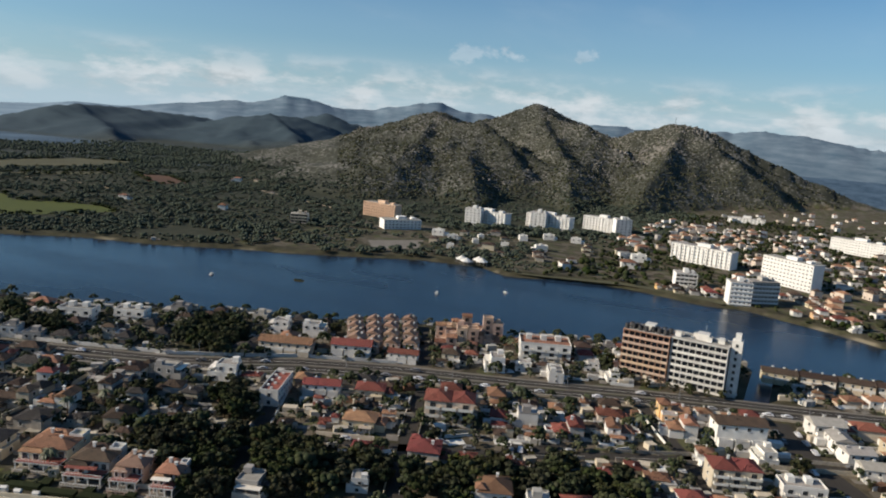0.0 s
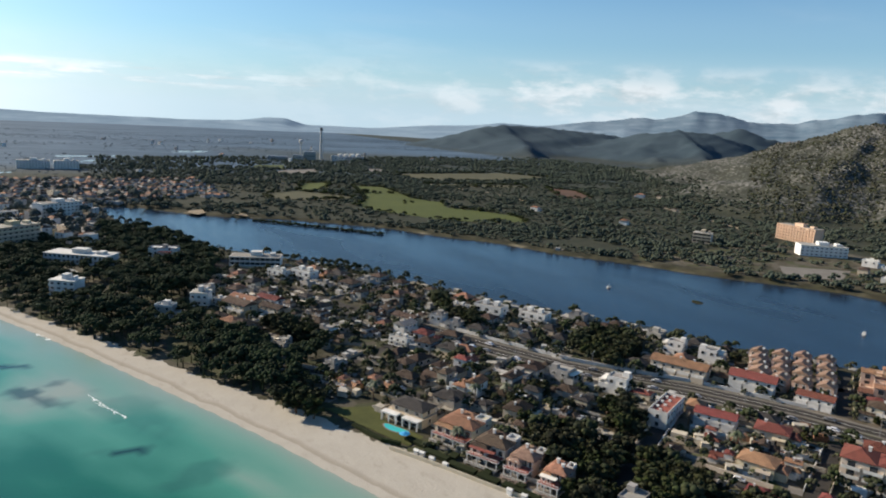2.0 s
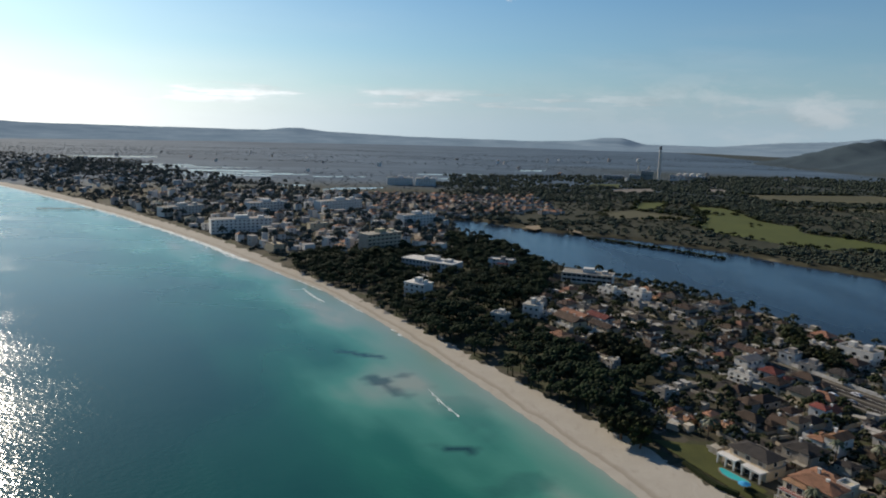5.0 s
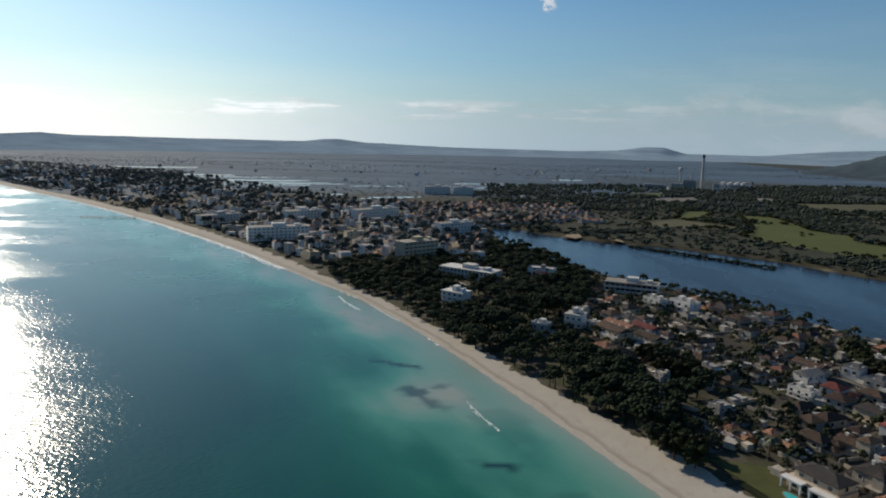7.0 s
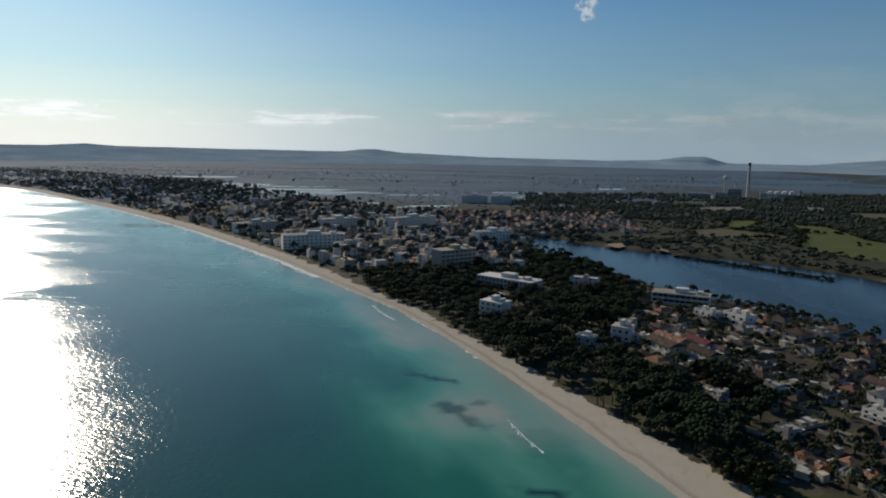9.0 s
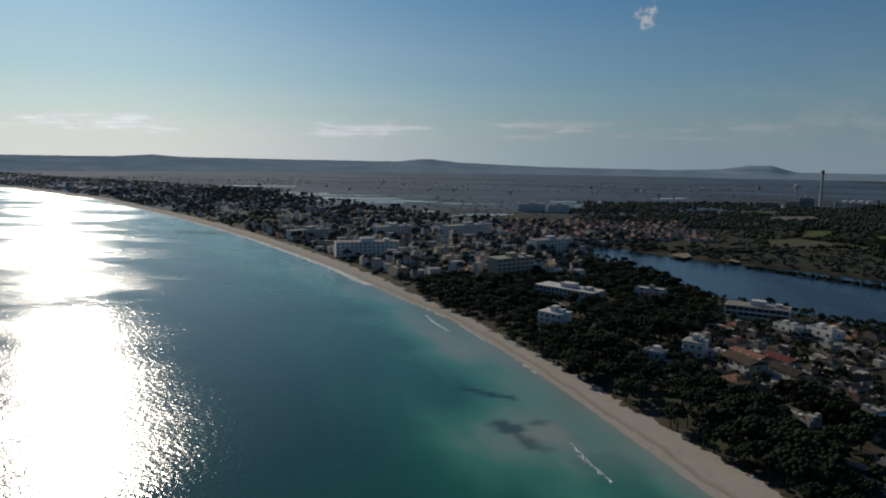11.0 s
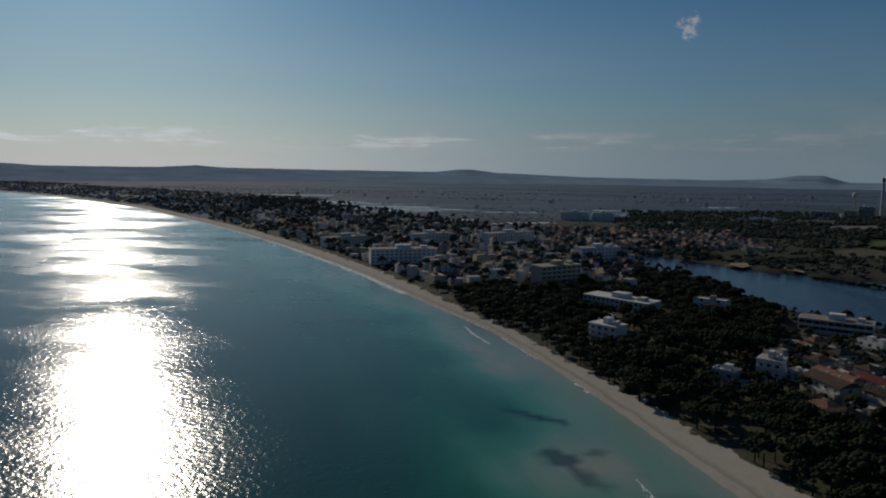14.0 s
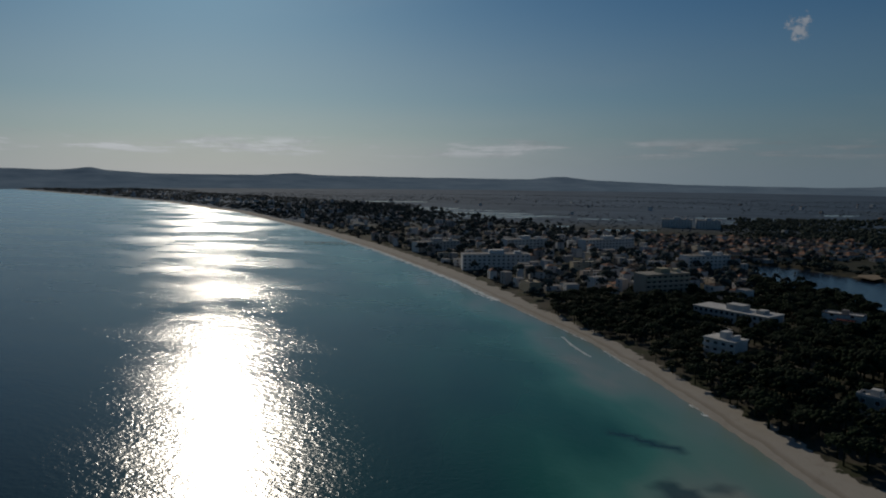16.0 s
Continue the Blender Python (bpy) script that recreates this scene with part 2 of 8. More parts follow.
# copses on the plain: distance haze put into a paler, bluer leaf colour
FARTREE = surface("hazy_far_leaves", (0.092, 0.118, 0.134), (0.062, 0.083, 0.096), 0.01, 0.2, 0.9, 0, 0, 0, 0.4, gloss=0.03)
# far bank and resort leaves lightened and greyed to stand for haze
BANKTREE = surface("hazy_bank_leaves", (0.060, 0.071, 0.053), (0.040, 0.050, 0.038), 0.02, 0.9, 0.85, 0.12, 0, 0, 0.3, gloss=0.03)
RESORTTREE = surface("hazy_resort_leaves", (0.072, 0.085, 0.078), (0.042, 0.052, 0.047), 0.02, 0.8, 0.85, 0.12, 0, 0, 0.5, gloss=0.03)
HOTELBROWN = surface("brown_pink_render", (0.40, 0.235, 0.165), (0.30, 0.17, 0.12), 0.3, 3, 0.85)
SHADE_CLOTH = surface("awning_cloth", (0.70, 0.66, 0.58), (0.58, 0.54, 0.47), 0.5, 4, 0.9, 0, 0.3)
BLUE_CLOTH = surface("blue_cloth", (0.02, 0.28, 0.55), (0.02, 0.22, 0.45), 1, 4, 0.7)
LAWN = surface("lawn_grass", (0.078, 0.084, 0.027), (0.052, 0.057, 0.020), 0.15, 1.5, 0.9)
MEADOW = surface("meadow_grass", (0.084, 0.098, 0.027), (0.052, 0.064, 0.020), 0.012, 0.15, 0.9)
DRYFIELD = surface("dry_field", (0.100, 0.094, 0.056), (0.066, 0.066, 0.040), 0.02, 0.2, 0.95)
EARTH = surface("bare_earth", (0.30, 0.24, 0.17), (0.20, 0.16, 0.11), 0.05, 0.8, 0.95)
RUST = surface("red_earth", (0.11, 0.065, 0.045), (0.08, 0.05, 0.036), 0.02, 0.3, 0.95)
CONCRETE = surface("concrete", (0.52, 0.51, 0.48), (0.40, 0.39, 0.37), 0.12, 1.5, 0.9)
# distance haze painted in as pale blue, weaker where rocky is high
FARHILL, ft, fb = material("hazy_far_mountain", 1.0)
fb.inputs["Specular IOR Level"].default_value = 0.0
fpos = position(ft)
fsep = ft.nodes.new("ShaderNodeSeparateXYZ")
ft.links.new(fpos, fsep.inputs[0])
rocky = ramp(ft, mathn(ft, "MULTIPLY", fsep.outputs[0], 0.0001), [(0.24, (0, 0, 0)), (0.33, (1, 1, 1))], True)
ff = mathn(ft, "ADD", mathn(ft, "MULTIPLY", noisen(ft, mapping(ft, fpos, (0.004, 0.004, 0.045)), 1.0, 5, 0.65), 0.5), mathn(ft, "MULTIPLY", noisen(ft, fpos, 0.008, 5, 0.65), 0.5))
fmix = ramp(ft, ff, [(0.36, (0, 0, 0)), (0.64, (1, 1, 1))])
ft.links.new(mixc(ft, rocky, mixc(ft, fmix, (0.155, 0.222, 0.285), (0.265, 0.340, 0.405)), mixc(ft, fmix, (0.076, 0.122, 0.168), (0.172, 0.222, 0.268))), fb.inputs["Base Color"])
FOAM = surface("sea_foam", (0.80, 0.82, 0.80), (0.62, 0.68, 0.67), 0.2, 2, 0.9)
CARPAINT = surface("car_paint", (0.40, 0.40, 0.41), (0.38, 0.38, 0.39), 0.3, 2, 0.3, 0, 1.4)
ROCK = surface("hill_rock", (0.215, 0.202, 0.185), (0.115, 0.108, 0.098), 0.05, 0.6, 0.95, 0.2, 0, 0, 0.5)
HILLBUSH = surface("hill_bushes", (0.058, 0.060, 0.038), (0.035, 0.038, 0.024), 0.02, 0.7, 0.9, 0, 0, 0, 0.6, gloss=0.02)
DARKROOF = tiles("dark_tiles", (0.056, 0.049, 0.045), (0.034, 0.031, 0.030), 0.6)
RUBBER = surface("rubber", (0.02, 0.02, 0.02), (0.03, 0.03, 0.03), 2, 8, 0.9)
POOLW = surface("pool_water", (0.05, 0.45, 0.45), (0.04, 0.38, 0.40), 0.5, 2, 0.08)
GLASS, _, gb = material("window_glass", 0.06)
gb.inputs["Base Color"].default_value = (0.025, 0.030, 0.036, 1)
gb.inputs["Specular IOR Level"].default_value = 0.8


# ---- plan: shore, lake, heights ----
SHORE = [(-5000, 3000), (-1500, 900), (-700, 430), (-300, 235), (-100, 172), (0, 145), (90, 115), (140, 99), (181, 82.5), (217, 69.8), (246, 58.4), (276, 45.8),
         (332, 22.2), (394, -6.6), (458, -40.2), (528, -88.5), (620, -150), (704, -214), (807, -295), (918, -391), (1037, -500), (1352, -810), (1687, -1239),
         (2034, -1844), (2558, -2806), (3600, -5200), (5000, -9000)]
BEACH = [(-5000, 30), (0, 32), (142, 28), (203, 22), (250, 18), (290, 15.5), (360, 12), (440, 10.5), (510, 11), (570, 14), (727, 16), (1100, 17), (3000, 22)]
NEAR = [(-260, 440), (-120, 404), (-44, 392), (-16, 386), (40, 377), (82, 374), (105, 366), (130, 342), (173, 340), (217, 310), (270, 286), (306, 265),
        (342, 246), (390, 225), (433, 211), (469, 190), (500, 168), (530, 143), (566, 124), (620, 106), (651, 91), (685, 78), (760, 70), (802, 71), (812, 74)]
FAR = [(-260, 446), (-120, 440), (-51, 475), (-22, 494), (0, 502), (20, 513), (30, 519), (53, 508), (86, 517), (116, 523), (145, 519), (172, 507), (199, 492), (212, 503), (226, 512),
       (250, 504), (275, 500), (292, 488), (323, 466), (359, 441), (393, 427), (414, 414), (443, 394), (464, 384), (502, 372), (530, 356), (562, 330), (611, 308), (637, 284),
       (660, 258), (687, 230), (703, 195), (725, 160), (749, 139), (765, 128), (797, 106), (806, 84), (812, 74)]


def smooth_line(rows, step=4.0):
    r = np.array(rows, float)
    yy = np.arange(r[0, 0], r[-1, 0] + step, step)
    xx = np.interp(yy, r[:, 0], r[:, 1])
    k = np.hanning(9)
    pad = np.pad(xx, 4, mode="reflect", reflect_type="odd")
    return yy, np.convolve(pad, k / k.sum(), "valid")


SH_Y, SH_X = smooth_line(SHORE)
NE_Y, NE_X = smooth_line(NEAR)
FA_Y, FA_X = smooth_line(FAR)
BE = np.array(BEACH, float)


def lattice(x, y, seed):
    """Smooth value noise on a unit lattice."""
    xi, yi = np.floor(x).astype(np.int64), np.floor(y).astype(np.int64)
    fx, fy = x - xi, y - yi
    fx, fy = fx * fx * (3 - 2 * fx), fy * fy * (3 - 2 * fy)

    def h(i, j):
        v = np.sin(i * 127.1 + j * 311.7 + seed * 74.7) * 43758.5453
        return v - np.floor(v)
    return (h(xi, yi) * (1 - fx) + h(xi + 1, yi) * fx) * (1 - fy) + (h(xi, yi + 1) * (1 - fx) + h(xi + 1, yi + 1) * fx) * fy


def fbm(x, y, size, octaves=4, seed=1, ridged=False):
    s, a, total = 0.0, 1.0, 0.0
    for o in range(octaves):
        v = lattice(x / size * 2 ** o, y / size * 2 ** o, seed + o)
        s = s + a * ((1 - np.abs(2 * v - 1)) if ridged else v)
        total, a = total + a, a * 0.5
    return s / total


def shore_distance(x, y):
    xs = np.interp(y, SH_Y, SH_X)
    sl = (np.interp(y + 6, SH_Y, SH_X) - np.interp(y - 6, SH_Y, SH_X)) / 12
    return (x - xs) / np.sqrt(1 + sl * sl)


def lake_depth(x, y):
    """Metres inside the lake's bank; negative on land."""
    n, f = np.interp(y, NE_Y, NE_X), np.interp(y, FA_Y, FA_X)
    d = np.minimum((x - n) * 0.85, (f - x) * 0.85)
    d = np.minimum(d, 810 - y)
    d = np.minimum(d, y + 255)
    # the channel beside the lakeside hotel
    c = np.minimum(5.5 - np.abs(y - 9), np.minimum(x - 322, 392 - x))
    d = np.maximum(d, c)
    # the narrow reef and the islet
    ax, ay, bx, by = 196, 686, 284, 583
    t = np.clip(((x - ax) * (bx - ax) + (y - ay) * (by - ay)) / ((bx - ax) ** 2 + (by - ay) ** 2), 0, 1)
    reef = np.hypot(x - ax - t * (bx - ax), y - ay - t * (by - ay)) - 1.6
    islet = np.hypot((x - 371) * 1.0, (y - 297) * 0.8) - 3.4
    return np.minimum(d, np.minimum(reef, islet))


def polar(az, r, z):
    return (r * math.sin(radians(az)), r * math.cos(radians(az)), z)


# ridge lines of the hills: chains of (bearing, distance, height), and the fall of their two flanks
HILLS = [
    ([(50, 1950, 22), (55.3, 1780, 66), (58.4, 1660, 108), (60.4, 1610, 136), (62.4, 1610, 139), (65, 1650, 130), (68.2, 1690, 164), (69.6, 1700, 173), (70.6, 1700, 168), (72.6, 1690, 141), (75.7, 1690, 108),
      (78, 1660, 136), (79.6, 1650, 148), (81.4, 1650, 148), (83.5, 1650, 121), (86.4, 1620, 66), (88.4, 1590, -60)], 0.36, 0.66),
    ([(61.5, 1600, 130), (65.4, 1470, 128), (67.4, 1360, 92), (69.0, 1220, 40)], 1.25, 0.34),
    ([(69.4, 1700, 165), (73.4, 1560, 132), (76.5, 1480, 92), (79.8, 1400, 42)], 1.2, 0.46),
    ([(80.6, 1650, 142), (82.6, 1580, 126), (84.6, 1520, 92), (86.6, 1450, 18)], 1.25, 0.46),
    ([(61.5, 1600, 130), (59.5, 1250, 74), (57.5, 930, 6)], 0.42, 0.24),
    ([(63.0, 1600, 128), (64.5, 1230, 66), (65.5, 900, 5)], 0.6, 0.36),
    ([(69.4, 1700, 165), (72.2, 1330, 70), (73.0, 960, 5)], 0.5, 0.62),
    ([(80.6, 1650, 142), (79.0, 1320, 64), (77.5, 1020, 5)], 0.5, 0.55),
    ([(31, 2700, 24), (33, 2680, 62), (35.2, 2650, 100), (38, 2650, 97), (41.4, 2700, 94), (44, 2700, 84)], 0.28, 0.28),
    ([(35.2, 2650, 100), (37, 2350, 50), (38, 2000, 4)], 0.45, 0.25),
    ([(45.2, 2560, 88), (48.7, 2500, 116), (51, 2500, 108), (54, 2420, 30)], 0.28, 0.4),
    ([(48.7, 2500, 116), (50.5, 2250, 60), (52, 2000, 4)], 0.6, 0.26),
    ([(49.5, 2950, 108), (53, 2900, 128), (55.0, 2900, 60)], 0.3, 0.4),
]


def hills(x, y):
    best = np.full(x.shape, -50.0)
    for chain, left, right in HILLS:
        pts = [polar(*c) for c in chain]
        for (ax, ay, az_), (bx, by, bz) in zip(pts, pts[1:]):
            dx, dy = bx - ax, by - ay
            t = np.clip(((x - ax) * dx + (y - ay) * dy) / (dx * dx + dy * dy), 0, 1)
            px, py = x - ax - t * dx, y - ay - t * dy
            side = dx * py - dy * px
            z = az_ + t * (bz - az_) - np.where(side > 0, left, right) * np.hypot(px, py)
            k = 6.0
            m = np.maximum(best, z)
            best = m + k * np.log(np.exp((best - m) / k) + np.exp((z - m) / k)) - 0.0
    h = best - 4
    w = np.clip((h + 5) / 30, 0, 1)
    h = h + w * (26 * (fbm(x, y, 170, 5, 3, True) - 0.72) + 8 * (fbm(x, y, 38, 3, 9, True) - 0.6) - 5)
    # gullies running down the slopes, with a steep side away from the sun
    turn, r = np.degrees(np.arctan2(x, y)), np.hypot(x, y)
    s = np.mod(turn / 2.7 + 2.4 * (fbm(x, y, 260, 3, 81) - 0.5), 1.0)
    saw = np.where(s < 0.68, s / 0.68, (1 - s) / 0.32)
    h = h - 3.5 * (1 - saw) * np.clip(h / 45, 0, 1) * np.clip((145 - h) / 60, 0, 1) * np.clip((r - 900) / 150, 0, 1) * np.clip((turn - 52) / 4, 0, 1) * np.where(r < 2000, 1, 0.6)
    return np.maximum(h, 0) * np.clip((h + 2) / 8, 0, 1)


def height(x, y):
    d, l = shore_distance(x, y), lake_depth(x, y)
    z = np.minimum(2.5, np.where(d > 0, 0.085 * d, 0.05 * d))
    z = np.maximum(z, -7)
    bank = 0.4 - np.where(l > 0, 0.3 * l, 0.45 * l)
    z = np.where(l > -8, np.minimum(z, np.maximum(bank, -2)), z)
    return z + np.where(d > 200, hills(x, y), 0)


def ground_z(x, y):
    return float(height(np.array([float(x)]), np.array([float(y)]))[0])


def spaced(stops):
    out = [stops[0][0]]
    for (a0, s0), (a1, _) in zip(stops, stops[1:]):
        n = max(1, int(round((a1 - a0) / s0)))
        out += list(np.linspace(a0, a1, n + 1)[1:])
    return np.array(out)


def sheet_mesh(name, X, Y, Z, mats, attrs=(), smooth=True):
    """A sheet over a rectangular net of corner points."""
    r, c = X.shape
    me = bpy.data.meshes.new(name)
    i = np.arange(r * c).reshape(r, c)
    quads = np.stack([i[:-1, :-1], i[:-1, 1:], i[1:, 1:], i[1:, :-1]], -1).reshape(-1, 4)
    me.vertices.add(r * c)
    me.vertices.foreach_set("co", np.stack([X, Y, Z], -1).astype(np.float32).ravel())
    me.loops.add(len(quads) * 4)
    me.loops.foreach_set("vertex_index", quads.astype(np.int32).ravel())
    me.polygons.add(len(quads))
    me.polygons.foreach_set("loop_start", np.arange(0, len(quads) * 4, 4, dtype=np.int32))
    me.polygons.foreach_set("use_smooth", np.full(len(quads), smooth))
    for an, values in attrs:
        me.attributes.new(an, "FLOAT", "POINT").data.foreach_set("value", values.astype(np.float32).ravel())
    for m in mats:
        me.materials.append(m)
    me.update(calc_edges=True)
    me.validate()
    return new(name, me)


# ---- ground ----
GROUND, t, b = material("ground_soil", 0.95)
b.inputs["Specular IOR Level"].default_value = 0.1
p = position(t)


def attribute(t, name):
    n = t.nodes.new("ShaderNodeAttribute")
    n.attribute_name = name
    return n.outputs["Fac"]


big, mid_n, fine_n = noisen(t, p, 0.012, 4), noisen(t, p, 0.09, 4, 0.6), noisen(t, p, 0.9, 4, 0.7)
town = mixc(t, ramp(t, mid_n, [(0.40, (0, 0, 0)), (0.60, (1, 1, 1))]), (0.042, 0.036, 0.023), (0.098, 0.080, 0.057))
town = mixc(t, ramp(t, fine_n, [(0.45, (0, 0, 0)), (0.75, (0.8, 0.8, 0.8))]), town, (0.050, 0.052, 0.028))
plots = t.nodes.new("ShaderNodeTexVoronoi")
plots.inputs["Scale"].default_value = 0.13
t.links.new(mapping(t, p, (1, 1, 0), (0, 0, 0), (0, 0, 1.14)), plots.inputs["Vector"])
plot = t.nodes.new("ShaderNodeSeparateXYZ")
t.links.new(plots.outputs["Color"], plot.inputs[0])
town = mixc(t, ramp(t, plot.outputs[0], [(0.55, (0, 0, 0)), (0.58, (0.75, 0.75, 0.75))]), town, (0.135, 0.115, 0.090))
town = mixc(t, ramp(t, plot.outputs[1], [(0.70, (0, 0, 0)), (0.73, (0.7, 0.7, 0.7))]), town, (0.065, 0.075, 0.028))
wild = mixc(t, ramp(t, mid_n, [(0.40, (0, 0, 0)), (0.66, (1, 1, 1))]), (0.031, 0.035, 0.024), (0.050, 0.050, 0.034))
wild = mixc(t, ramp(t, fine_n, [(0.5, (0, 0, 0)), (0.8, (0.6, 0.6, 0.6))]), wild, (0.018, 0.022, 0.010))
vor = t.nodes.new("ShaderNodeTexVoronoi")
vor.inputs["Scale"].default_value = 0.15
t.links.new(p, vor.inputs["Vector"])
stones = mathn(t, "ADD", mathn(t, "MULTIPLY", vor.outputs["Distance"], -0.55), mathn(t, "ADD", mathn(t, "MULTIPLY", noisen(t, p, 0.30, 5, 0.8), 0.75), mathn(t, "MULTIPLY", noisen(t, p, 0.010, 3), 0.55)))
hill_c = mixc(t, ramp(t, stones, [(0.40, (0, 0, 0)), (0.56, (1, 1, 1))]), (0.043, 0.045, 0.036), (0.168, 0.162, 0.150))
hill_c = mixc(t, ramp(t, noisen(t, p, 0.22, 4, 0.7), [(0.50, (0, 0, 0)), (0.62, (0.85, 0.85, 0.85))]), hill_c, (0.040, 0.043, 0.028))
# streaky marsh ground, with distance haze mixed into its colour as blue
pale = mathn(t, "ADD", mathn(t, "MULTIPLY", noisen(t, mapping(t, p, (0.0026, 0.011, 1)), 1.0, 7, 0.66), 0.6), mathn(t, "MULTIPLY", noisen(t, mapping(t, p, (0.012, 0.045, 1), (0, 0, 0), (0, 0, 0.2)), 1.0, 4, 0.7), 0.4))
hazy_marsh = mixc(t, ramp(t, pale, [(0.40, (0, 0, 0)), (0.63, (1, 1, 1))]), (0.038, 0.068, 0.104), (0.100, 0.150, 0.208))
col = mixc(t, attribute(t, "wild"), town, wild)
col = mixc(t, attribute(t, "hazy_marsh"), col, hazy_marsh)
col = mixc(t, ramp(t, mathn(t, "MULTIPLY", attribute(t, "hill"), 0.05), [(0.05, (0, 0, 0)), (0.6, (1, 1, 1))]), col, hill_c)
# wooded hills past two kilometres, haze painted in as a blue tint
col = mixc(t, attribute(t, "hazy_farwood"), col, mixc(t, big, (0.027, 0.045, 0.058), (0.053, 0.075, 0.092)))
# pale earth along the lake's bank
bank = mathn(t, "MULTIPLY", ramp(t, mathn(t, "ADD", mathn(t, "MULTIPLY", attribute(t, "lake"), -0.10), 0.2), [(0.0, (0, 0, 0)), (0.2, (1, 1, 1)), (0.4, (1, 1, 1)), (0.6, (0, 0, 0))]),
             ramp(t, noisen(t, p, 0.022, 3), [(0.56, (0, 0, 0)), (0.66, (0.5, 0.5, 0.5))]))
rim = mixc(t, ramp(t, mid_n, [(0.40, (0, 0, 0)), (0.62, (1, 1, 1))]), (0.030, 0.028, 0.018), (0.060, 0.056, 0.033))
col = mixc(t, ramp(t, mathn(t, "ADD", mathn(t, "MULTIPLY", attribute(t, "lake"), 0.03), 1.0), [(0.35, (0, 0, 0)), (0.65, (0.8, 0.8, 0.8))]), col, rim)
col = mixc(t, bank, col, (0.36, 0.31, 0.22))
shore = attribute(t, "shore")
edge = mathn(t, "ADD", mathn(t, "SUBTRACT", attribute(t, "beach"), shore), mathn(t, "MULTIPLY", mathn(t, "SUBTRACT", mid_n, 0.5), 16.0))
sand = mixc(t, ramp(t, mathn(t, "ADD", mathn(t, "MULTIPLY", noisen(t, p, 0.12, 4), 0.6), mathn(t, "MULTIPLY", fine_n, 0.4)), [(0.2, (0, 0, 0)), (0.8, (1, 1, 1))]), (0.325, 0.296, 0.248), (0.415, 0.380, 0.325))
weed = ramp(t, mathn(t, "MULTIPLY", mathn(t, "SUBTRACT", shore, mathn(t, "MULTIPLY", noisen(t, p, 0.05, 3), 5.0)), 0.1), [(0.02, (0, 0, 0)), (0.08, (0.8, 0.8, 0.8)), (0.20, (0.5, 0.5, 0.5)), (0.32, (0, 0, 0))])
sand = mixc(t, weed, sand, (0.25, 0.217, 0.172))
scuff = noisen(t, mapping(t, p, (0.35, 0.12, 1), (0, 0, 0), (0, 0, 0.5)), 1.0, 5, 0.7)
sand = mixc(t, ramp(t, scuff, [(0.56, (0, 0, 0)), (0.72, (0.45, 0.45, 0.45))]), sand, (0.22, 0.19, 0.15))
col = mixc(t, ramp(t, edge, [(0.0, (0, 0, 0)), (0.5, (1, 1, 1))]), col, sand)
t.links.new(col, b.inputs["Base Color"])
bn = t.nodes.new("ShaderNodeBump")
bn.inputs["Distance"].default_value = 0.16
t.links.new(fine_n, bn.inputs["Height"])
t.links.new(bn.outputs[0], b.inputs["Normal"])

GX = spaced([(-4950, 90), (-900, 16), (-60, 4.5), (560, 11), (1900, 30), (3000, 90), (4950, 1)])
GY = spaced([(-4950, 120), (-300, 9), (-60, 4.5), (700, 7), (830, 12), (1700, 25), (3000, 80), (4950, 1)])
X, Y = np.meshgrid(GX, GY)
hz = np.where(shore_distance(X, Y) > 200, hills(X, Y), 0)
lk = lake_depth(X, Y)
inland_side = X > np.interp(Y, FA_Y, FA_X) + 2
wildness = np.clip(np.where(inland_side & (Y > 150), (Y - 150) / 120, 0), 0, 1)
wildness = np.maximum(wildness, np.clip((X - 700) / 100, 0, 1) * np.clip((Y - 150) / 80, 0, 1))
wildness = np.where((Y > 810) & (X > 60), 1, wildness)
wildness = np.maximum(wildness, np.clip((Y - 540) / 80, 0, 1))
wildness = np.where((Y > 560) & (Y < 1750) & (shore_distance(X, Y) < 320), 0.3, wildness)
wildness = np.maximum(wildness, 0.55 * np.clip((Y - 150) / 60, 0, 1) * (X < 420))
wildness = np.where((Y > 150) & (Y < 430) & (X > 430) & (X < 690 - 0.1 * (Y - 150)), 0.25, wildness)
# where the plain takes the haze-blue ground colour
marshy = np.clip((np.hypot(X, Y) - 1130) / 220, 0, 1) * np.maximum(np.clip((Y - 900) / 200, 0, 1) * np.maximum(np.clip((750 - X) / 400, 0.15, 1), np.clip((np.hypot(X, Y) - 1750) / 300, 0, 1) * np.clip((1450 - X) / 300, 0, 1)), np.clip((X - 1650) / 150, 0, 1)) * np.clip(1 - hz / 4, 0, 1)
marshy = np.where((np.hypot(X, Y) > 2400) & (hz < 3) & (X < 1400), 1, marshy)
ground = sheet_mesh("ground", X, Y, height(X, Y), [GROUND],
                    [("shore", shore_distance(X, Y)), ("beach", np.interp(Y, BE[:, 0], BE[:, 1])), ("lake", lk), ("hill", hz * np.clip((2250 - np.hypot(X, Y)) / 200, 0, 1)), ("hazy_farwood", np.clip((np.hypot(X, Y) - 2000) / 250, 0, 1) * np.clip(hz / 6, 0, 1)), ("wild", wildness), ("hazy_marsh", marshy)])
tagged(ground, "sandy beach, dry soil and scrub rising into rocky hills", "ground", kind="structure")

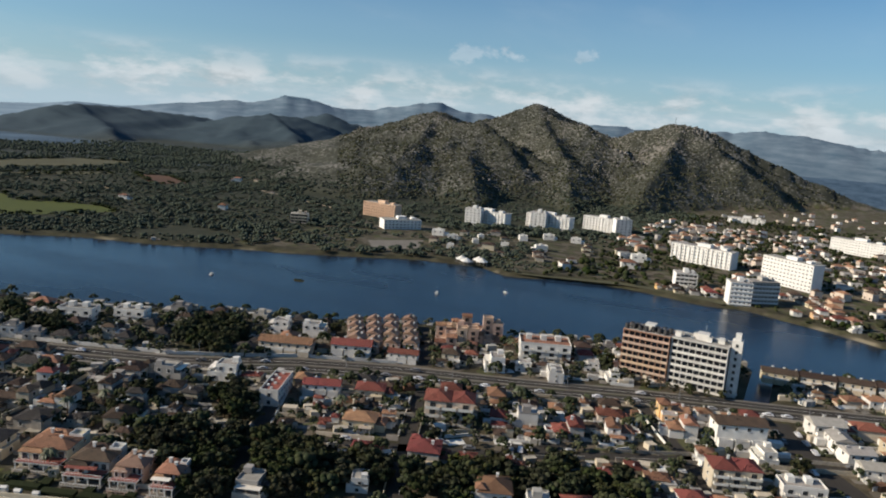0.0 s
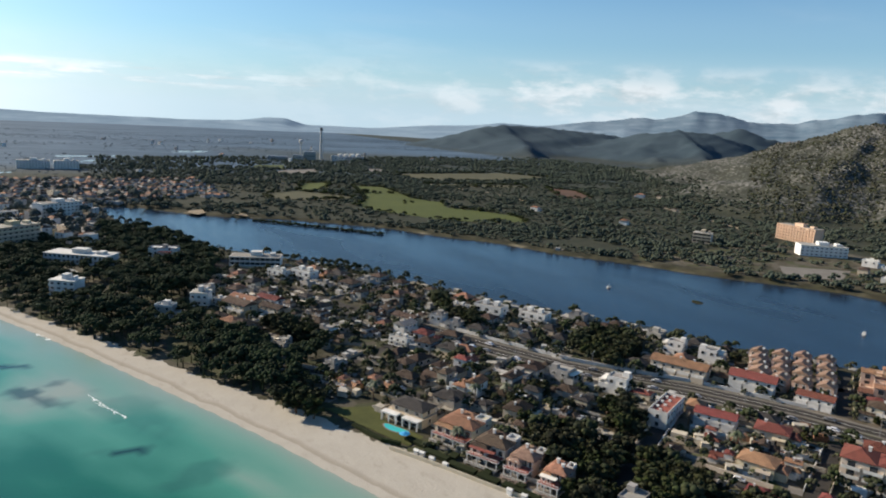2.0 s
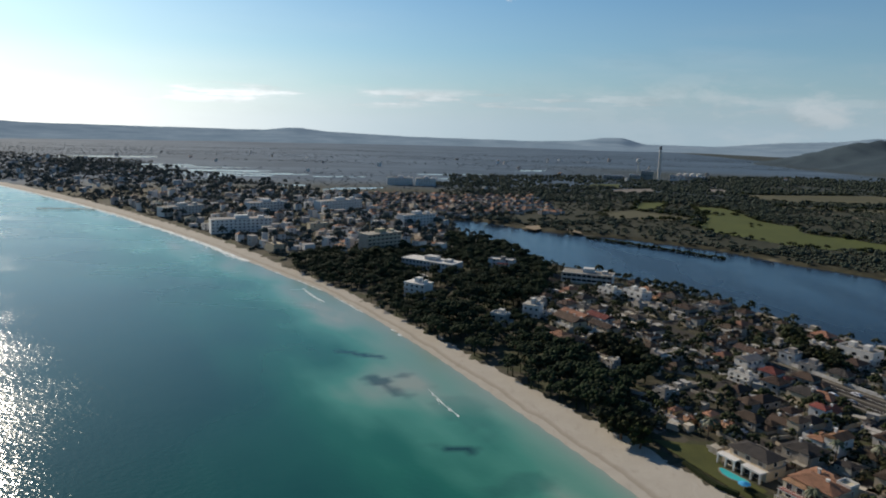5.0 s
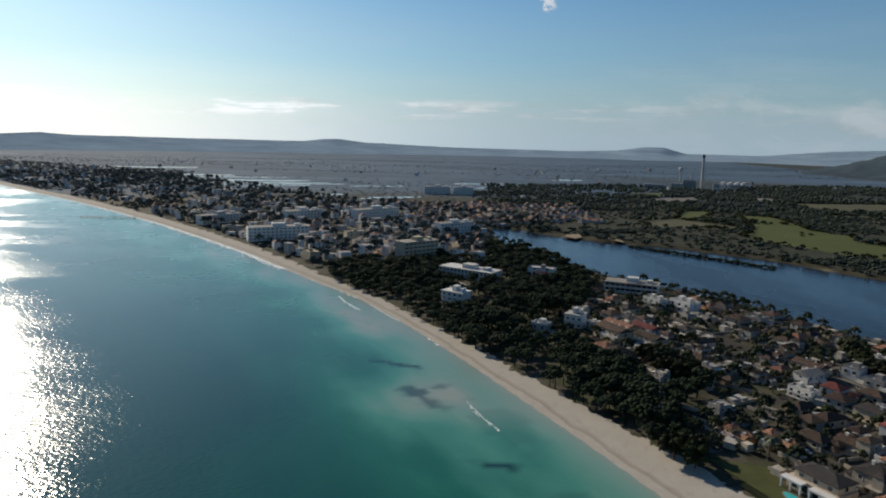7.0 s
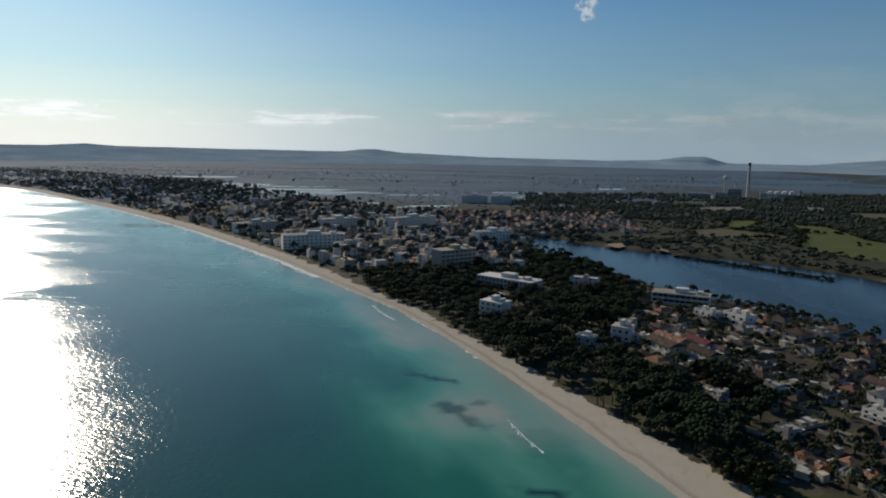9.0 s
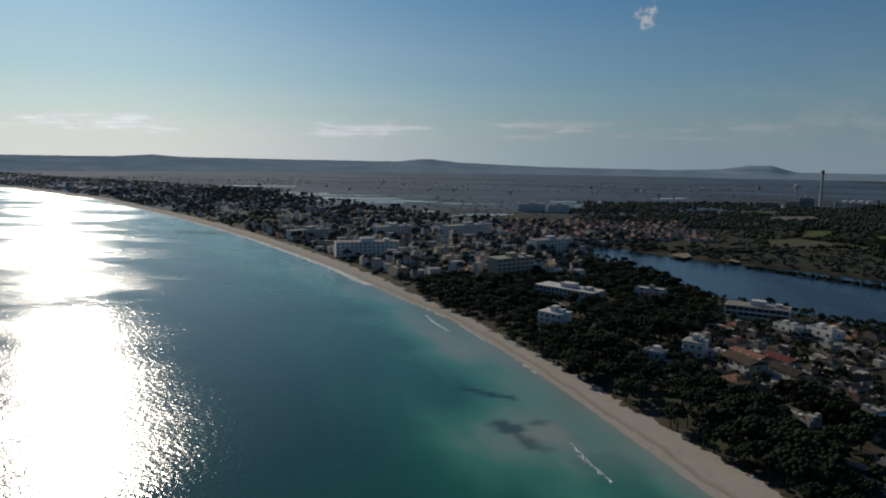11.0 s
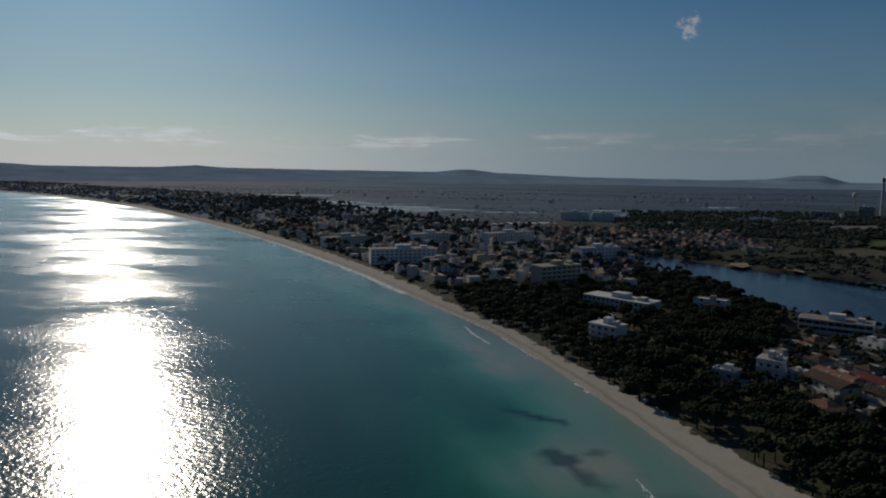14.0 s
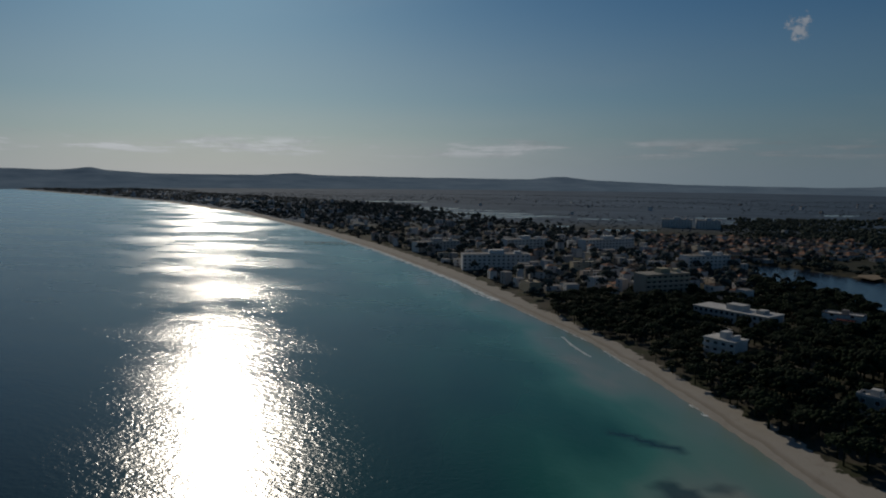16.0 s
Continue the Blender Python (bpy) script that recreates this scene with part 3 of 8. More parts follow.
# ---- far mountains, all round behind the plain ----
FAR_LOW = [(-80, 0.1), (-48.7, 0.12), (-44.5, -0.02), (-43.2, 0.10), (-42.4, 0.20), (-41.4, -0.02), (-38, -0.22), (-33.8, -0.26), (-30.5, -0.26), (-29.0, -0.17), (-28, -0.12), (-26.2, -0.26), (-19.8, -0.38), (-9.8, -0.46), (-8.2, -0.27),
           (-7.0, -0.27), (-5.4, -0.48), (1.8, -0.8), (10.8, -0.92), (14.8, -0.8), (16.6, -0.5), (18.2, -0.5), (19.8, -0.95), (24.8, -1.0), (29.5, -0.55), (32.9, -0.4)]
FAR_HIGH = [(35.2, -0.1), (38, -0.2), (39.5, -0.05), (42, 0.3), (45.4, 0.68), (47.5, 0.84), (49.6, 1.36), (52.1, 1.2), (54.8, 0.7), (58, 1.05), (61.9, 1.92),
            (64.0, 1.15), (70, 0.8), (80, 0.9), (84.2, 1.17), (87.6, 1.30), (90.6, 0.91), (93, 0.5), (110, 0.5), (160, 0.4)]
prof = np.array(FAR_LOW + FAR_HIGH, float)
AZ = np.radians(np.linspace(-78, 155, 900))
RR = np.array([3500, 3800, 4050, 4250, 4400, 4520, 4600, 4680, 4800.0])
A, Rr = np.meshgrid(AZ, RR)
top = np.interp(np.degrees(AZ), [-50, -10, 30, 60], [84, 88, 100, 107]) + 4600 * np.tan(np.radians(np.interp(np.degrees(AZ), prof[:, 0], prof[:, 1])))
crag = fbm(AZ * 4600, AZ * 0 + 7, 130, 5, 33, True) - 0.62
top = top + crag * 34 * np.clip((np.degrees(AZ) - 40) / 6, 0.12, 1)
shape = np.interp(RR, [3500, 4050, 4600, 4800], [-0.04, 0.35, 1.0, 0.9])[:, None]
rx, ry = Rr * np.sin(A), Rr * np.cos(A)
rough_z = (fbm(rx, ry, 420, 5, 21, True) - 0.55) * np.clip(top[None, :] - 40, 8, 150) * 0.55 * np.clip(shape, 0, 1) * np.where(Rr < 4590, 1, 0.12)
warp = (fbm(rx, ry, 700, 4, 47) - 0.5) * 0.16 * (1 - np.clip(shape, 0, 1))
hz_far = np.interp(A + warp, AZ, top) * shape + rough_z
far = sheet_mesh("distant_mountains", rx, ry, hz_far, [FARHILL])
tagged(far, "far mountains coloured hazy blue behind the plain", "mountains", kind="structure")

# ---- water ----
SEA, t, b = material("sea_water", 0.2)
p = position(t)
body = ramp(t, attribute(t, "depth"), [(0.0, (0.25, 0.29, 0.235)), (0.015, (0.20, 0.275, 0.225)), (0.05, (0.140, 0.268, 0.208)), (0.10, (0.060, 0.218, 0.158)), (0.20, (0.015, 0.118, 0.080)), (0.38, (0.0045, 0.052, 0.046)), (0.7, (0.0025, 0.021, 0.027)), (1.0, (0.0015, 0.007, 0.012))])
body = mixc(t, attribute(t, "weed"), body, (0.007, 0.034, 0.034))
under = t.nodes.new("ShaderNodeBsdfDiffuse")
t.links.new(body, under.inputs["Color"])
over = t.nodes.new("ShaderNodeBsdfAnisotropic")
over.distribution = "BECKMANN"
over.inputs["Color"].default_value = (1, 1, 1, 1)
fres = t.nodes.new("ShaderNodeFresnel")
fres.inputs["IOR"].default_value = 1.33
both = t.nodes.new("ShaderNodeMixShader")
t.links.new(fres.outputs[0], both.inputs[0])
t.links.new(under.outputs[0], both.inputs[1])
t.links.new(over.outputs[0], both.inputs[2])
t.links.new(both.outputs[0], t.nodes["Material Output"].inputs["Surface"])
t.nodes.remove(b)
calm = noisen(t, mapping(t, p, (0.006, 0.013, 1), (4.0, 1.0, 0), (0, 0, 0.5)), 1.0, 5, 0.6)
rn = ramp(t, calm, [(0.34, (0.175, 0.175, 0.175)), (0.60, (0.265, 0.265, 0.265))])
sea_y = t.nodes.new("ShaderNodeSeparateXYZ")
t.links.new(p, sea_y.inputs[0])
breeze = ramp(t, mathn(t, "MULTIPLY", sea_y.outputs[1], 0.001), [(0.25, (0, 0, 0)), (0.85, (0.05, 0.05, 0.05))], True)
t.links.new(mathn(t, "ADD", rn, breeze), over.inputs["Roughness"])
small = noisen(t, mapping(t, p, (0.42, 0.55, 1), (0, 0, 0), (0, 0, 0.5)), 1.0, 2, 0.6)
middle = noisen(t, mapping(t, p, (0.10, 0.14, 1), (0, 0, 0), (0, 0, 0.4)), 1.0, 2, 0.55)
swell = noisen(t, mapping(t, p, (0.022, 0.034, 1), (0, 0, 0), (0, 0, 0.3)), 1.0, 1, 0.5)
bn = t.nodes.new("ShaderNodeBump")
bn.inputs["Distance"].default_value = 1.0
t.links.new(mathn(t, "ADD", mathn(t, "ADD", mathn(t, "MULTIPLY", small, 0.20), mathn(t, "MULTIPLY", middle, 0.15)), mathn(t, "MULTIPLY", swell, 0.2)), bn.inputs["Height"])
t.links.new(ramp(t, calm, [(0.32, (0.55, 0.55, 0.55)), (0.42, (1, 1, 1))]), bn.inputs["Strength"])
t.links.new(bn.outputs[0], over.inputs["Normal"])

sy = spaced([(-4900, 150), (-300, 12), (120, 3), (560, 8), (1100, 30), (3300, 120), (3550, 1)])
so = np.concatenate([[-14, -6], np.arange(0, 110, 3.0), [115, 130, 150, 175, 200, 250, 300, 400, 500, 700, 900, 1300, 1700, 2400, 3200, 4500, 6500]])[::-1]
O, Y = np.meshgrid(so, sy)
sl = (np.interp(Y + 6, SH_Y, SH_X) - np.interp(Y - 6, SH_Y, SH_X)) / 12
X = np.maximum(np.interp(Y, SH_Y, SH_X) - O * np.sqrt(1 + sl * sl), -6000 - O)
bars = fbm(X + 0.45 * Y, (Y - 0.45 * X) * 0.42, 24, 4, 57) - 0.5
deep = np.clip((O + 60 * (fbm(X, Y * 0.6, 60, 4, 51) - 0.5) * np.clip(O / 50, 0, 1) + 74 * bars * np.clip(O / 22, 0, 1) * np.clip((120 - O) / 60, 0, 1)) / 300, 0, 1)
weed = np.zeros_like(X)
# beds of seagrass on the sandy bottom
for wx, wy, sx, sy_, turn, amount in ((-13, 330, 13, 3.4, -0.35, 0.9), (26, 231, 10, 2.4, -0.2, 1.0), (-2, 295, 4.5, 8, 0.5, 0.75), (4, 284, 3, 10, 0.5, 0.65), (11, 277, 2.6, 8, 0.5, 0.45), (8, 301, 5, 3, 0.4, 0.5), (44, 206, 12, 6, 0.3, 0.3),
                                      (-120, 470, 25, 10, -0.4, 0.3), (30, 262, 10, 24, 0.35, 0.22)):
    dx, dy = X - wx, Y - wy
    u, v = (dx * math.cos(turn) + dy * math.sin(turn)) / sx, (-dx * math.sin(turn) + dy * math.cos(turn)) / sy_
    weed = np.maximum(weed, amount * np.clip((1.05 - np.hypot(u, v) - 1.6 * (fbm(X, Y, 7, 4, 61) - 0.5)) / 0.4, 0, 1))
sea = sheet_mesh("sea", X, Y, np.zeros_like(X), [SEA], [("depth", deep), ("weed", weed)])
tagged(sea, "turquoise shallow sea with sun glitter and seagrass", "sea", kind="structure")

LAKE, t, b = material("lake_water", 0.16)
p = position(t)
t.links.new(mixc(t, noisen(t, p, 0.01, 3), (0.007, 0.014, 0.027), (0.012, 0.021, 0.037)), b.inputs["Base Color"])
b.inputs["IOR"].default_value = 1.33
b.inputs["Specular IOR Level"].default_value = 0.50
streak = noisen(t, mapping(t, p, (0.012, 0.004, 1), (0, 0, 0), (0, 0, -0.5)), 1.0, 4, 0.6)
t.links.new(ramp(t, streak, [(0.4, (0.14, 0.14, 0.14)), (0.62, (0.30, 0.30, 0.30))]), b.inputs["Roughness"])
bn = t.nodes.new("ShaderNodeBump")
bn.inputs["Distance"].default_value, bn.inputs["Strength"].default_value = 0.35, 0.36
t.links.new(noisen(t, p, 0.6, 4, 0.6), bn.inputs["Height"])
t.links.new(bn.outputs[0], b.inputs["Normal"])
ly = np.arange(-258, 812, 6.0)
fr = np.linspace(0, 1, 5)
F, Y = np.meshgrid(fr, ly)
n0, f0 = np.interp(Y, NE_Y, NE_X) - 7, np.interp(Y, FA_Y, FA_X) + 7
lake = sheet_mesh("lake", n0 + (f0 - n0) * F, Y, np.full_like(F, 0.4), [LAKE])
tagged(lake, "dark blue lake with faint ripples", "lake", kind="structure")
cx, cy = np.meshgrid([321.0, 350, 380], [3.0, 9, 15])
tagged(sheet_mesh("channel", cx, cy, np.full_like(cx, 0.38), [LAKE]), "dark narrow water channel under the road", "channel", kind="structure")


# ---- building helpers ----
def part(name, bm, mat, parent=None, label=""):
    """Links a bmesh as one mesh object under its thing or part."""
    me = bpy.data.meshes.new(name)
    bm.to_mesh(me)
    bm.free()
    for m in mat if isinstance(mat, (list, tuple)) else [mat]:
        me.materials.append(m)
    ob = new(name, me)
    if parent is not None:
        ob.parent = parent
    if label:
        ob["label"] = label
    return ob


def box(bm, x0, y0, z0, x1, y1, z1, mi=0):
    v = [bm.verts.new(c) for c in ((x0, y0, z0), (x1, y0, z0), (x1, y1, z0), (x0, y1, z0), (x0, y0, z1), (x1, y0, z1), (x1, y1, z1), (x0, y1, z1))]
    for f in ((3, 2, 1, 0), (4, 5, 6, 7), (0, 1, 5, 4), (1, 2, 6, 5), (2, 3, 7, 6), (3, 0, 4, 7)):
        bm.faces.new([v[i] for i in f]).material_index = mi
    return v


def boxes(rows, mi=0):
    bm = bmesh.new()
    for r in rows:
        box(bm, *r, mi)
    return bm


def empty(name, label, category, group="", at=None):
    ob = new(name)
    if at is not None:
        ob.matrix_basis = at
    return tagged(ob, label, category, group)


def roof_mesh(bm, x0, y0, x1, y1, z, rise, hip=True, over=0.5, thick=0.18):
    """A pitched roof with eaves, of a given thickness; the ridge runs along the longer side."""
    x0, y0, x1, y1 = x0 - over, y0 - over, x1 + over, y1 + over
    w, d = x1 - x0, y1 - y0
    inset = min(w, d) / 2 if hip else 0.0
    if w >= d:
        ra, rb = (x0 + inset, (y0 + y1) / 2), (x1 - inset, (y0 + y1) / 2)
    else:
        ra, rb = ((x0 + x1) / 2, y0 + inset), ((x0 + x1) / 2, y1 - inset)
    base = [(x0, y0), (x1, y0), (x1, y1), (x0, y1)]
    lo = [bm.verts.new((*c, z - thick)) for c in base]
    ev = [bm.verts.new((*c, z)) for c in base]
    a, b = bm.verts.new((*ra, z + rise)), bm.verts.new((*rb, z + rise))
    bm.faces.new(lo[::-1])
    for i in range(4):
        j = (i + 1) % 4
        bm.faces.new((lo[i], lo[j], ev[j], ev[i]))
    if w >= d:
        bm.faces.new((ev[0], ev[1], b, a))
        bm.faces.new((ev[1], ev[2], b))
        bm.faces.new((ev[2], ev[3], a, b))
        bm.faces.new((ev[3], ev[0], a))
    else:
        bm.faces.new((ev[0], ev[1], a))
        bm.faces.new((ev[1], ev[2], b, a))
        bm.faces.new((ev[2], ev[3], b))
        bm.faces.new((ev[3], ev[0], a, b))


WINDOWS = {}


def window_mesh(w, h, frame_mat):
    key = (w, h, frame_mat.name)
    if key not in WINDOWS:
        bm = bmesh.new()
        t = 0.12
        for r in ((-w / 2, -0.10, 0, -w / 2 + t, 0.02, h), (w / 2 - t, -0.10, 0, w / 2, 0.02, h), (-w / 2, -0.10, h - t, w / 2, 0.02, h), (-w / 2 - 0.1, -0.18, -0.1, w / 2 + 0.1, 0.02, 0.0)):
            box(bm, *r, 0)
        box(bm, -w / 2 + t, -0.03, 0, w / 2 - t, 0.01, h - t, 1)
        me = bpy.data.meshes.new("window")
        bm.to_mesh(me)
        bm.free()
        me.materials.append(frame_mat)
        me.materials.append(GLASS)
        WINDOWS[key] = me
    return WINDOWS[key]


def put_window(parent, x, y, z, turn, w=1.3, h=1.3, name="window", frame_mat=None):
    ob = new(name, window_mesh(w, h, frame_mat or WHITE))
    ob.parent = parent
    ob.matrix_basis = pose(x, y, z, 0, 0, turn)
    return ob


def facade(parent, x0, y0, x1, y1, z, floors, gap, w, h, sides="fblr", frame_mat=None):
    """Windows in even rows round a block: front is towards -y."""
    for k in range(floors):
        zz = z + 2.9 * k
        nx, ny = max(1, int((x1 - x0) / gap)), max(1, int((y1 - y0) / (gap * 1.4)))
        for i in range(nx):
            xx = x0 + (x1 - x0) * (i + 0.5) / nx
            if "f" in sides:
                put_window(parent, xx, y0, zz, 0, w, h, frame_mat=frame_mat)
            if "b" in sides:
                put_window(parent, xx, y1, zz, 180, w, h, frame_mat=frame_mat)
        for i in range(ny):
            yy = y0 + (y1 - y0) * (i + 0.5) / ny
            if "r" in sides:
                put_window(parent, x1, yy, zz, 90, w, h, frame_mat=frame_mat)
            if "l" in sides:
                put_window(parent, x0, yy, zz, -90, w, h, frame_mat=frame_mat)


def chimney(parent, x, y, z, h=1.3):
    bm = boxes([(x - 0.4, y - 0.3, z, x + 0.4, y + 0.3, z + h), (x - 0.55, y - 0.45, z + h, x + 0.55, y + 0.45, z + h + 0.18)])
    part("chimney", bm, WHITE, parent)


def parapet(bm, x0, y0, x1, y1, z, h=0.9, t=0.2, mi=0):
    for r in ((x0, y0, z, x1, y0 + t, z + h), (x0, y1 - t, z, x1, y1, z + h), (x0, y0 + t, z, x0 + t, y1 - t, z + h), (x1 - t, y0 + t, z, x1, y1 - t, z + h)):
        box(bm, *r, mi)


def pitched_villa(wall, roof, label, variant, at):
    """A detached house of one or two floors with a tiled roof, a lower wing, a porch and a chimney."""
    h = empty("villa", label, "house", "villas by the lake", at)
    W, D, H = ((11, 8.5, 4.3), (12, 8, 3.9), (10, 9.5, 5.4))[variant]
    bm = bmesh.new()
    box(bm, -W / 2, -D / 2, -0.3, W / 2, D / 2, H)
    if variant == 0:
        box(bm, W / 2, -D / 2 + 1.5, -0.3, W / 2 + 3.5, D / 2 - 0.8, 2.9)
    elif variant == 1:
        box(bm, -W / 2 + 1, -D / 2 - 3.2, -0.3, 0, -D / 2, 2.8)
    else:
        box(bm, -W / 2 - 3, -D / 2 + 1, -0.3, -W / 2, D / 2 - 2, 2.9)
        box(bm, W / 2 - 3.4, -D / 2 - 0.8, -0.3, W / 2 - 0.2, -D / 2, H + 0.8)
    part("wall", bm, wall, h)
    bm = bmesh.new()
    roof_mesh(bm, -W / 2, -D / 2, W / 2, D / 2, H, 1.8, hip=variant != 1)
    main_roof = part("roof", bm, roof, h)
    bm = bmesh.new()
    if variant == 0:
        roof_mesh(bm, W / 2 + 0.6, -D / 2 + 1.5, W / 2 + 3.5, D / 2 - 0.8, 2.9, 0.9, True, 0.4)
    elif variant == 1:
        roof_mesh(bm, -W / 2 + 1, -D / 2 - 3.2, 0, -D / 2 - 0.6, 2.8, 0.9, True, 0.4)
    else:
        roof_mesh(bm, -W / 2 - 3, -D / 2 + 1, -W / 2 - 0.6, D / 2 - 2, 2.9, 0.9, True, 0.4)
        part("wing_roof", bm, roof, h)
        bm = bmesh.new()
        roof_mesh(bm, W / 2 - 3.4, -D / 2 - 0.8, W / 2 - 0.2, -D / 2 + 2, H + 0.8, 1.0, True, 0.3)
    part("wing_roof", bm, roof, h)
    bm = bmesh.new()
    for x in (0.8, 2.6, 4.4):
        box(bm, x - 0.14, -D / 2 - 2.3, -0.2, x + 0.14, -D / 2 - 2.02, 2.45)
    box(bm, 0.4, -D / 2 - 2.5, 2.45, 4.8, -D / 2, 2.65)
    part("porch", bm, wall, h)
    chimney(main_roof, -W / 4, 0.8, H + 0.8)
    facade(h, -W / 2, -D / 2, W / 2, D / 2, H - 2.4, 1, 4.9, 1.5, 1.4, "fr")
    put_window(h, 1.6, -D / 2, 0.0, 0, 1.1, 2.1, "door", BROWNW)
    return h


COMPOUNDS = (
    # x0, y0, x1, y1, height, roof: h hipped, g gabled, f flat with a parapet
    ((-4, -3.5, 4, 3.5, 5.6, "h"), (-6.2, -6.3, -0.6, -3.5, 2.9, "h"), (4, -2, 7.2, 3, 3.0, "g"), (-0.6, -5.8, 4.4, -3.5, 2.8, "f")),
    ((-1.5, -3, 6, 2.6, 3.2, "g"), (-6, -3.4, -1.5, 2.8, 6.0, "h"), (1.6, 2.6, 6, 6.6, 2.9, "h"), (-5.4, -6.2, 0.4, -3.4, 2.7, "f")),
    ((-5.2, -4, 0, 4, 5.7, "g"), (0, -3, 5.4, 4.5, 3.5, "h"), (5.4, -1.5, 8.2, 3, 2.6, "f"), (-3.8, -6.6, 1.2, -4, 2.6, "g")))


def compound_villa(wall, roof, label, variant, at):
    """A house grown from four volumes of unlike height, each under its own small roof or terrace."""
    h = empty("villa", label, "house", "villas by the lake", at)
    for k, (x0, y0, x1, y1, z, kind) in enumerate(COMPOUNDS[variant]):
        part("wall", boxes([(x0, y0, -0.3, x1, y1, z)]), wall, h)
        bm = bmesh.new()
        if kind == "f":
            parapet(bm, x0, y0, x1, y1, z, 0.9, 0.18)
            box(bm, x0 + 0.18, y0 + 0.18, z - 0.02, x1 - 0.18, y1 - 0.18, z + 0.06, 1)
            part("terrace", bm, [WHITE, REDFLOOR], h, "white parapet round a red terrace")
        else:
            roof_mesh(bm, x0, y0, x1, y1, z + 0.02 * k, 0.27 * min(x1 - x0, y1 - y0), kind == "h", 0.4)
            ob = part("roof", bm, roof, h)
            if k == 0:
                chimney(ob, (x0 + x1) / 2 + 1.4, (y0 + y1) / 2, z + 0.9)
        n = max(1, int((x1 - x0) / 2.9))
        for fl in range(1 if z < 4 else 2):
            for q in range(n):
                put_window(h, x0 + (x1 - x0) * (q + 0.5) / n, y0, 0.8 + 2.8 * fl, 0, 1.3, 1.4)
            if z > 4 and fl:
                put_window(h, x0, (y0 + y1) / 2, 0.8 + 2.8 * fl, -90, 1.3, 1.4)
    put_window(h, COMPOUNDS[variant][0][0] + 1.2, COMPOUNDS[variant][0][1], 0.0, 0, 1.1, 2.1, "door", BROWNW)
    return h


def stepped_flats(wall, roof, label, at, seed, nx=4, ny=3, tall=4):
    """Holiday flats piled up in cubes of unlike height, with roof terraces, parapets and small tiled lean-tos."""
    h = empty("apartment_block", label, "apartment building", "apartment blocks", at)
    r = random.Random(seed)
    for i in range(nx):
        for j in range(ny):
            x0, y0 = (i - nx / 2) * 5.2 + r.uniform(-0.4, 0.4), (j - ny / 2) * 5.0
            z = 2.9 * min(tall, max(1, 1 + j + r.choice((-1, 0, 0, 1))))
            part("wall", boxes([(x0, y0, -0.3, x0 + 5.1, y0 + 4.9, z)]), wall, h)
            for fl in range(int(round(z / 2.9))):
                put_window(h, x0 + 2.5, y0, 2.9 * fl + 0.3, 0, 2.2, 2.1, frame_mat=wall)
                if i == nx - 1:
                    put_window(h, x0 + 5.1, y0 + 2.5, 2.9 * fl + 0.9, 90, 1.2, 1.3)
                if i == 0:
                    put_window(h, x0, y0 + 2.5, 2.9 * fl + 0.9, -90, 1.2, 1.3)
            if r.random() < 0.45:
                bm = bmesh.new()
                roof_mesh(bm, x0, y0, x0 + 5.1, y0 + 4.9, z + 0.01 * (i + j), 1.2, r.random() < 0.5, 0.25)
                part("roof", bm, roof, h)
            else:
                tops = bmesh.new()
                parapet(tops, x0, y0, x0 + 5.1, y0 + 4.9, z, 0.9, 0.2)
                if r.random() < 0.5:
                    box(tops, x0 + 1.2, y0 + 2.4, z, x0 + 3.6, y0 + 4.6, z + 2.3)
                part("roof_parapet", tops, wall, h)
    return h


def gable_unit(wall, roof, label, at):
    """One dwelling of a stepped column: a gable front over a balcony, with a lower gabled porch."""
    h = empty("town_house", label, "house", "stepped town houses", at)
    part("wall", boxes([(-3.7, -3.6, -0.3, 3.7, 4.2, 6.4), (-2.6, -5.6, -0.3, 2.6, -3.6, 3.4)]), wall, h)
    for x0, y0, x1, y1, z, rise in ((-3.7, -3.6, 3.7, 4.2, 6.4, 2.0), (-2.6, -5.9, 2.6, -4.0, 3.4, 1.0)):
        bm = bmesh.new()
        x0, x1 = x0 - 0.3, x1 + 0.3
        lo = [bm.verts.new(c) for c in ((x0, y0 - 0.3, z), (0, y0 - 0.3, z + rise), (x1, y0 - 0.3, z), (x0, y1, z), (0, y1, z + rise), (x1, y1, z))]
        for f in ((0, 1, 2), (5, 4, 3), (0, 3, 4, 1), (1, 4, 5, 2), (0, 2, 5, 3)):
            bm.faces.new([lo[k] for k in f])
        bmesh.ops.recalc_face_normals(bm, faces=bm.faces[:])
        part("roof", bm, roof, h)
    part("balcony", boxes([(-3.2, -4.4, 3.5, 3.2, -4.25, 4.5)]), WHITE, h)
    for x in (-1.6, 1.6):
        put_window(h, x, -3.6, 4.1, 0, 1.5, 1.9)
        put_window(h, x * 0.7, -5.6, 0.8, 0, 1.3, 1.5)
    for yy in (-1.5, 2.0):
        put_window(h, 3.7, yy, 3.8, 90, 1.1, 1.3)
        put_window(h, -3.7, yy, 3.8, -90, 1.1, 1.3)
    chimney(h, 1.9, 1.5, 6.9, 1.2)
    return h


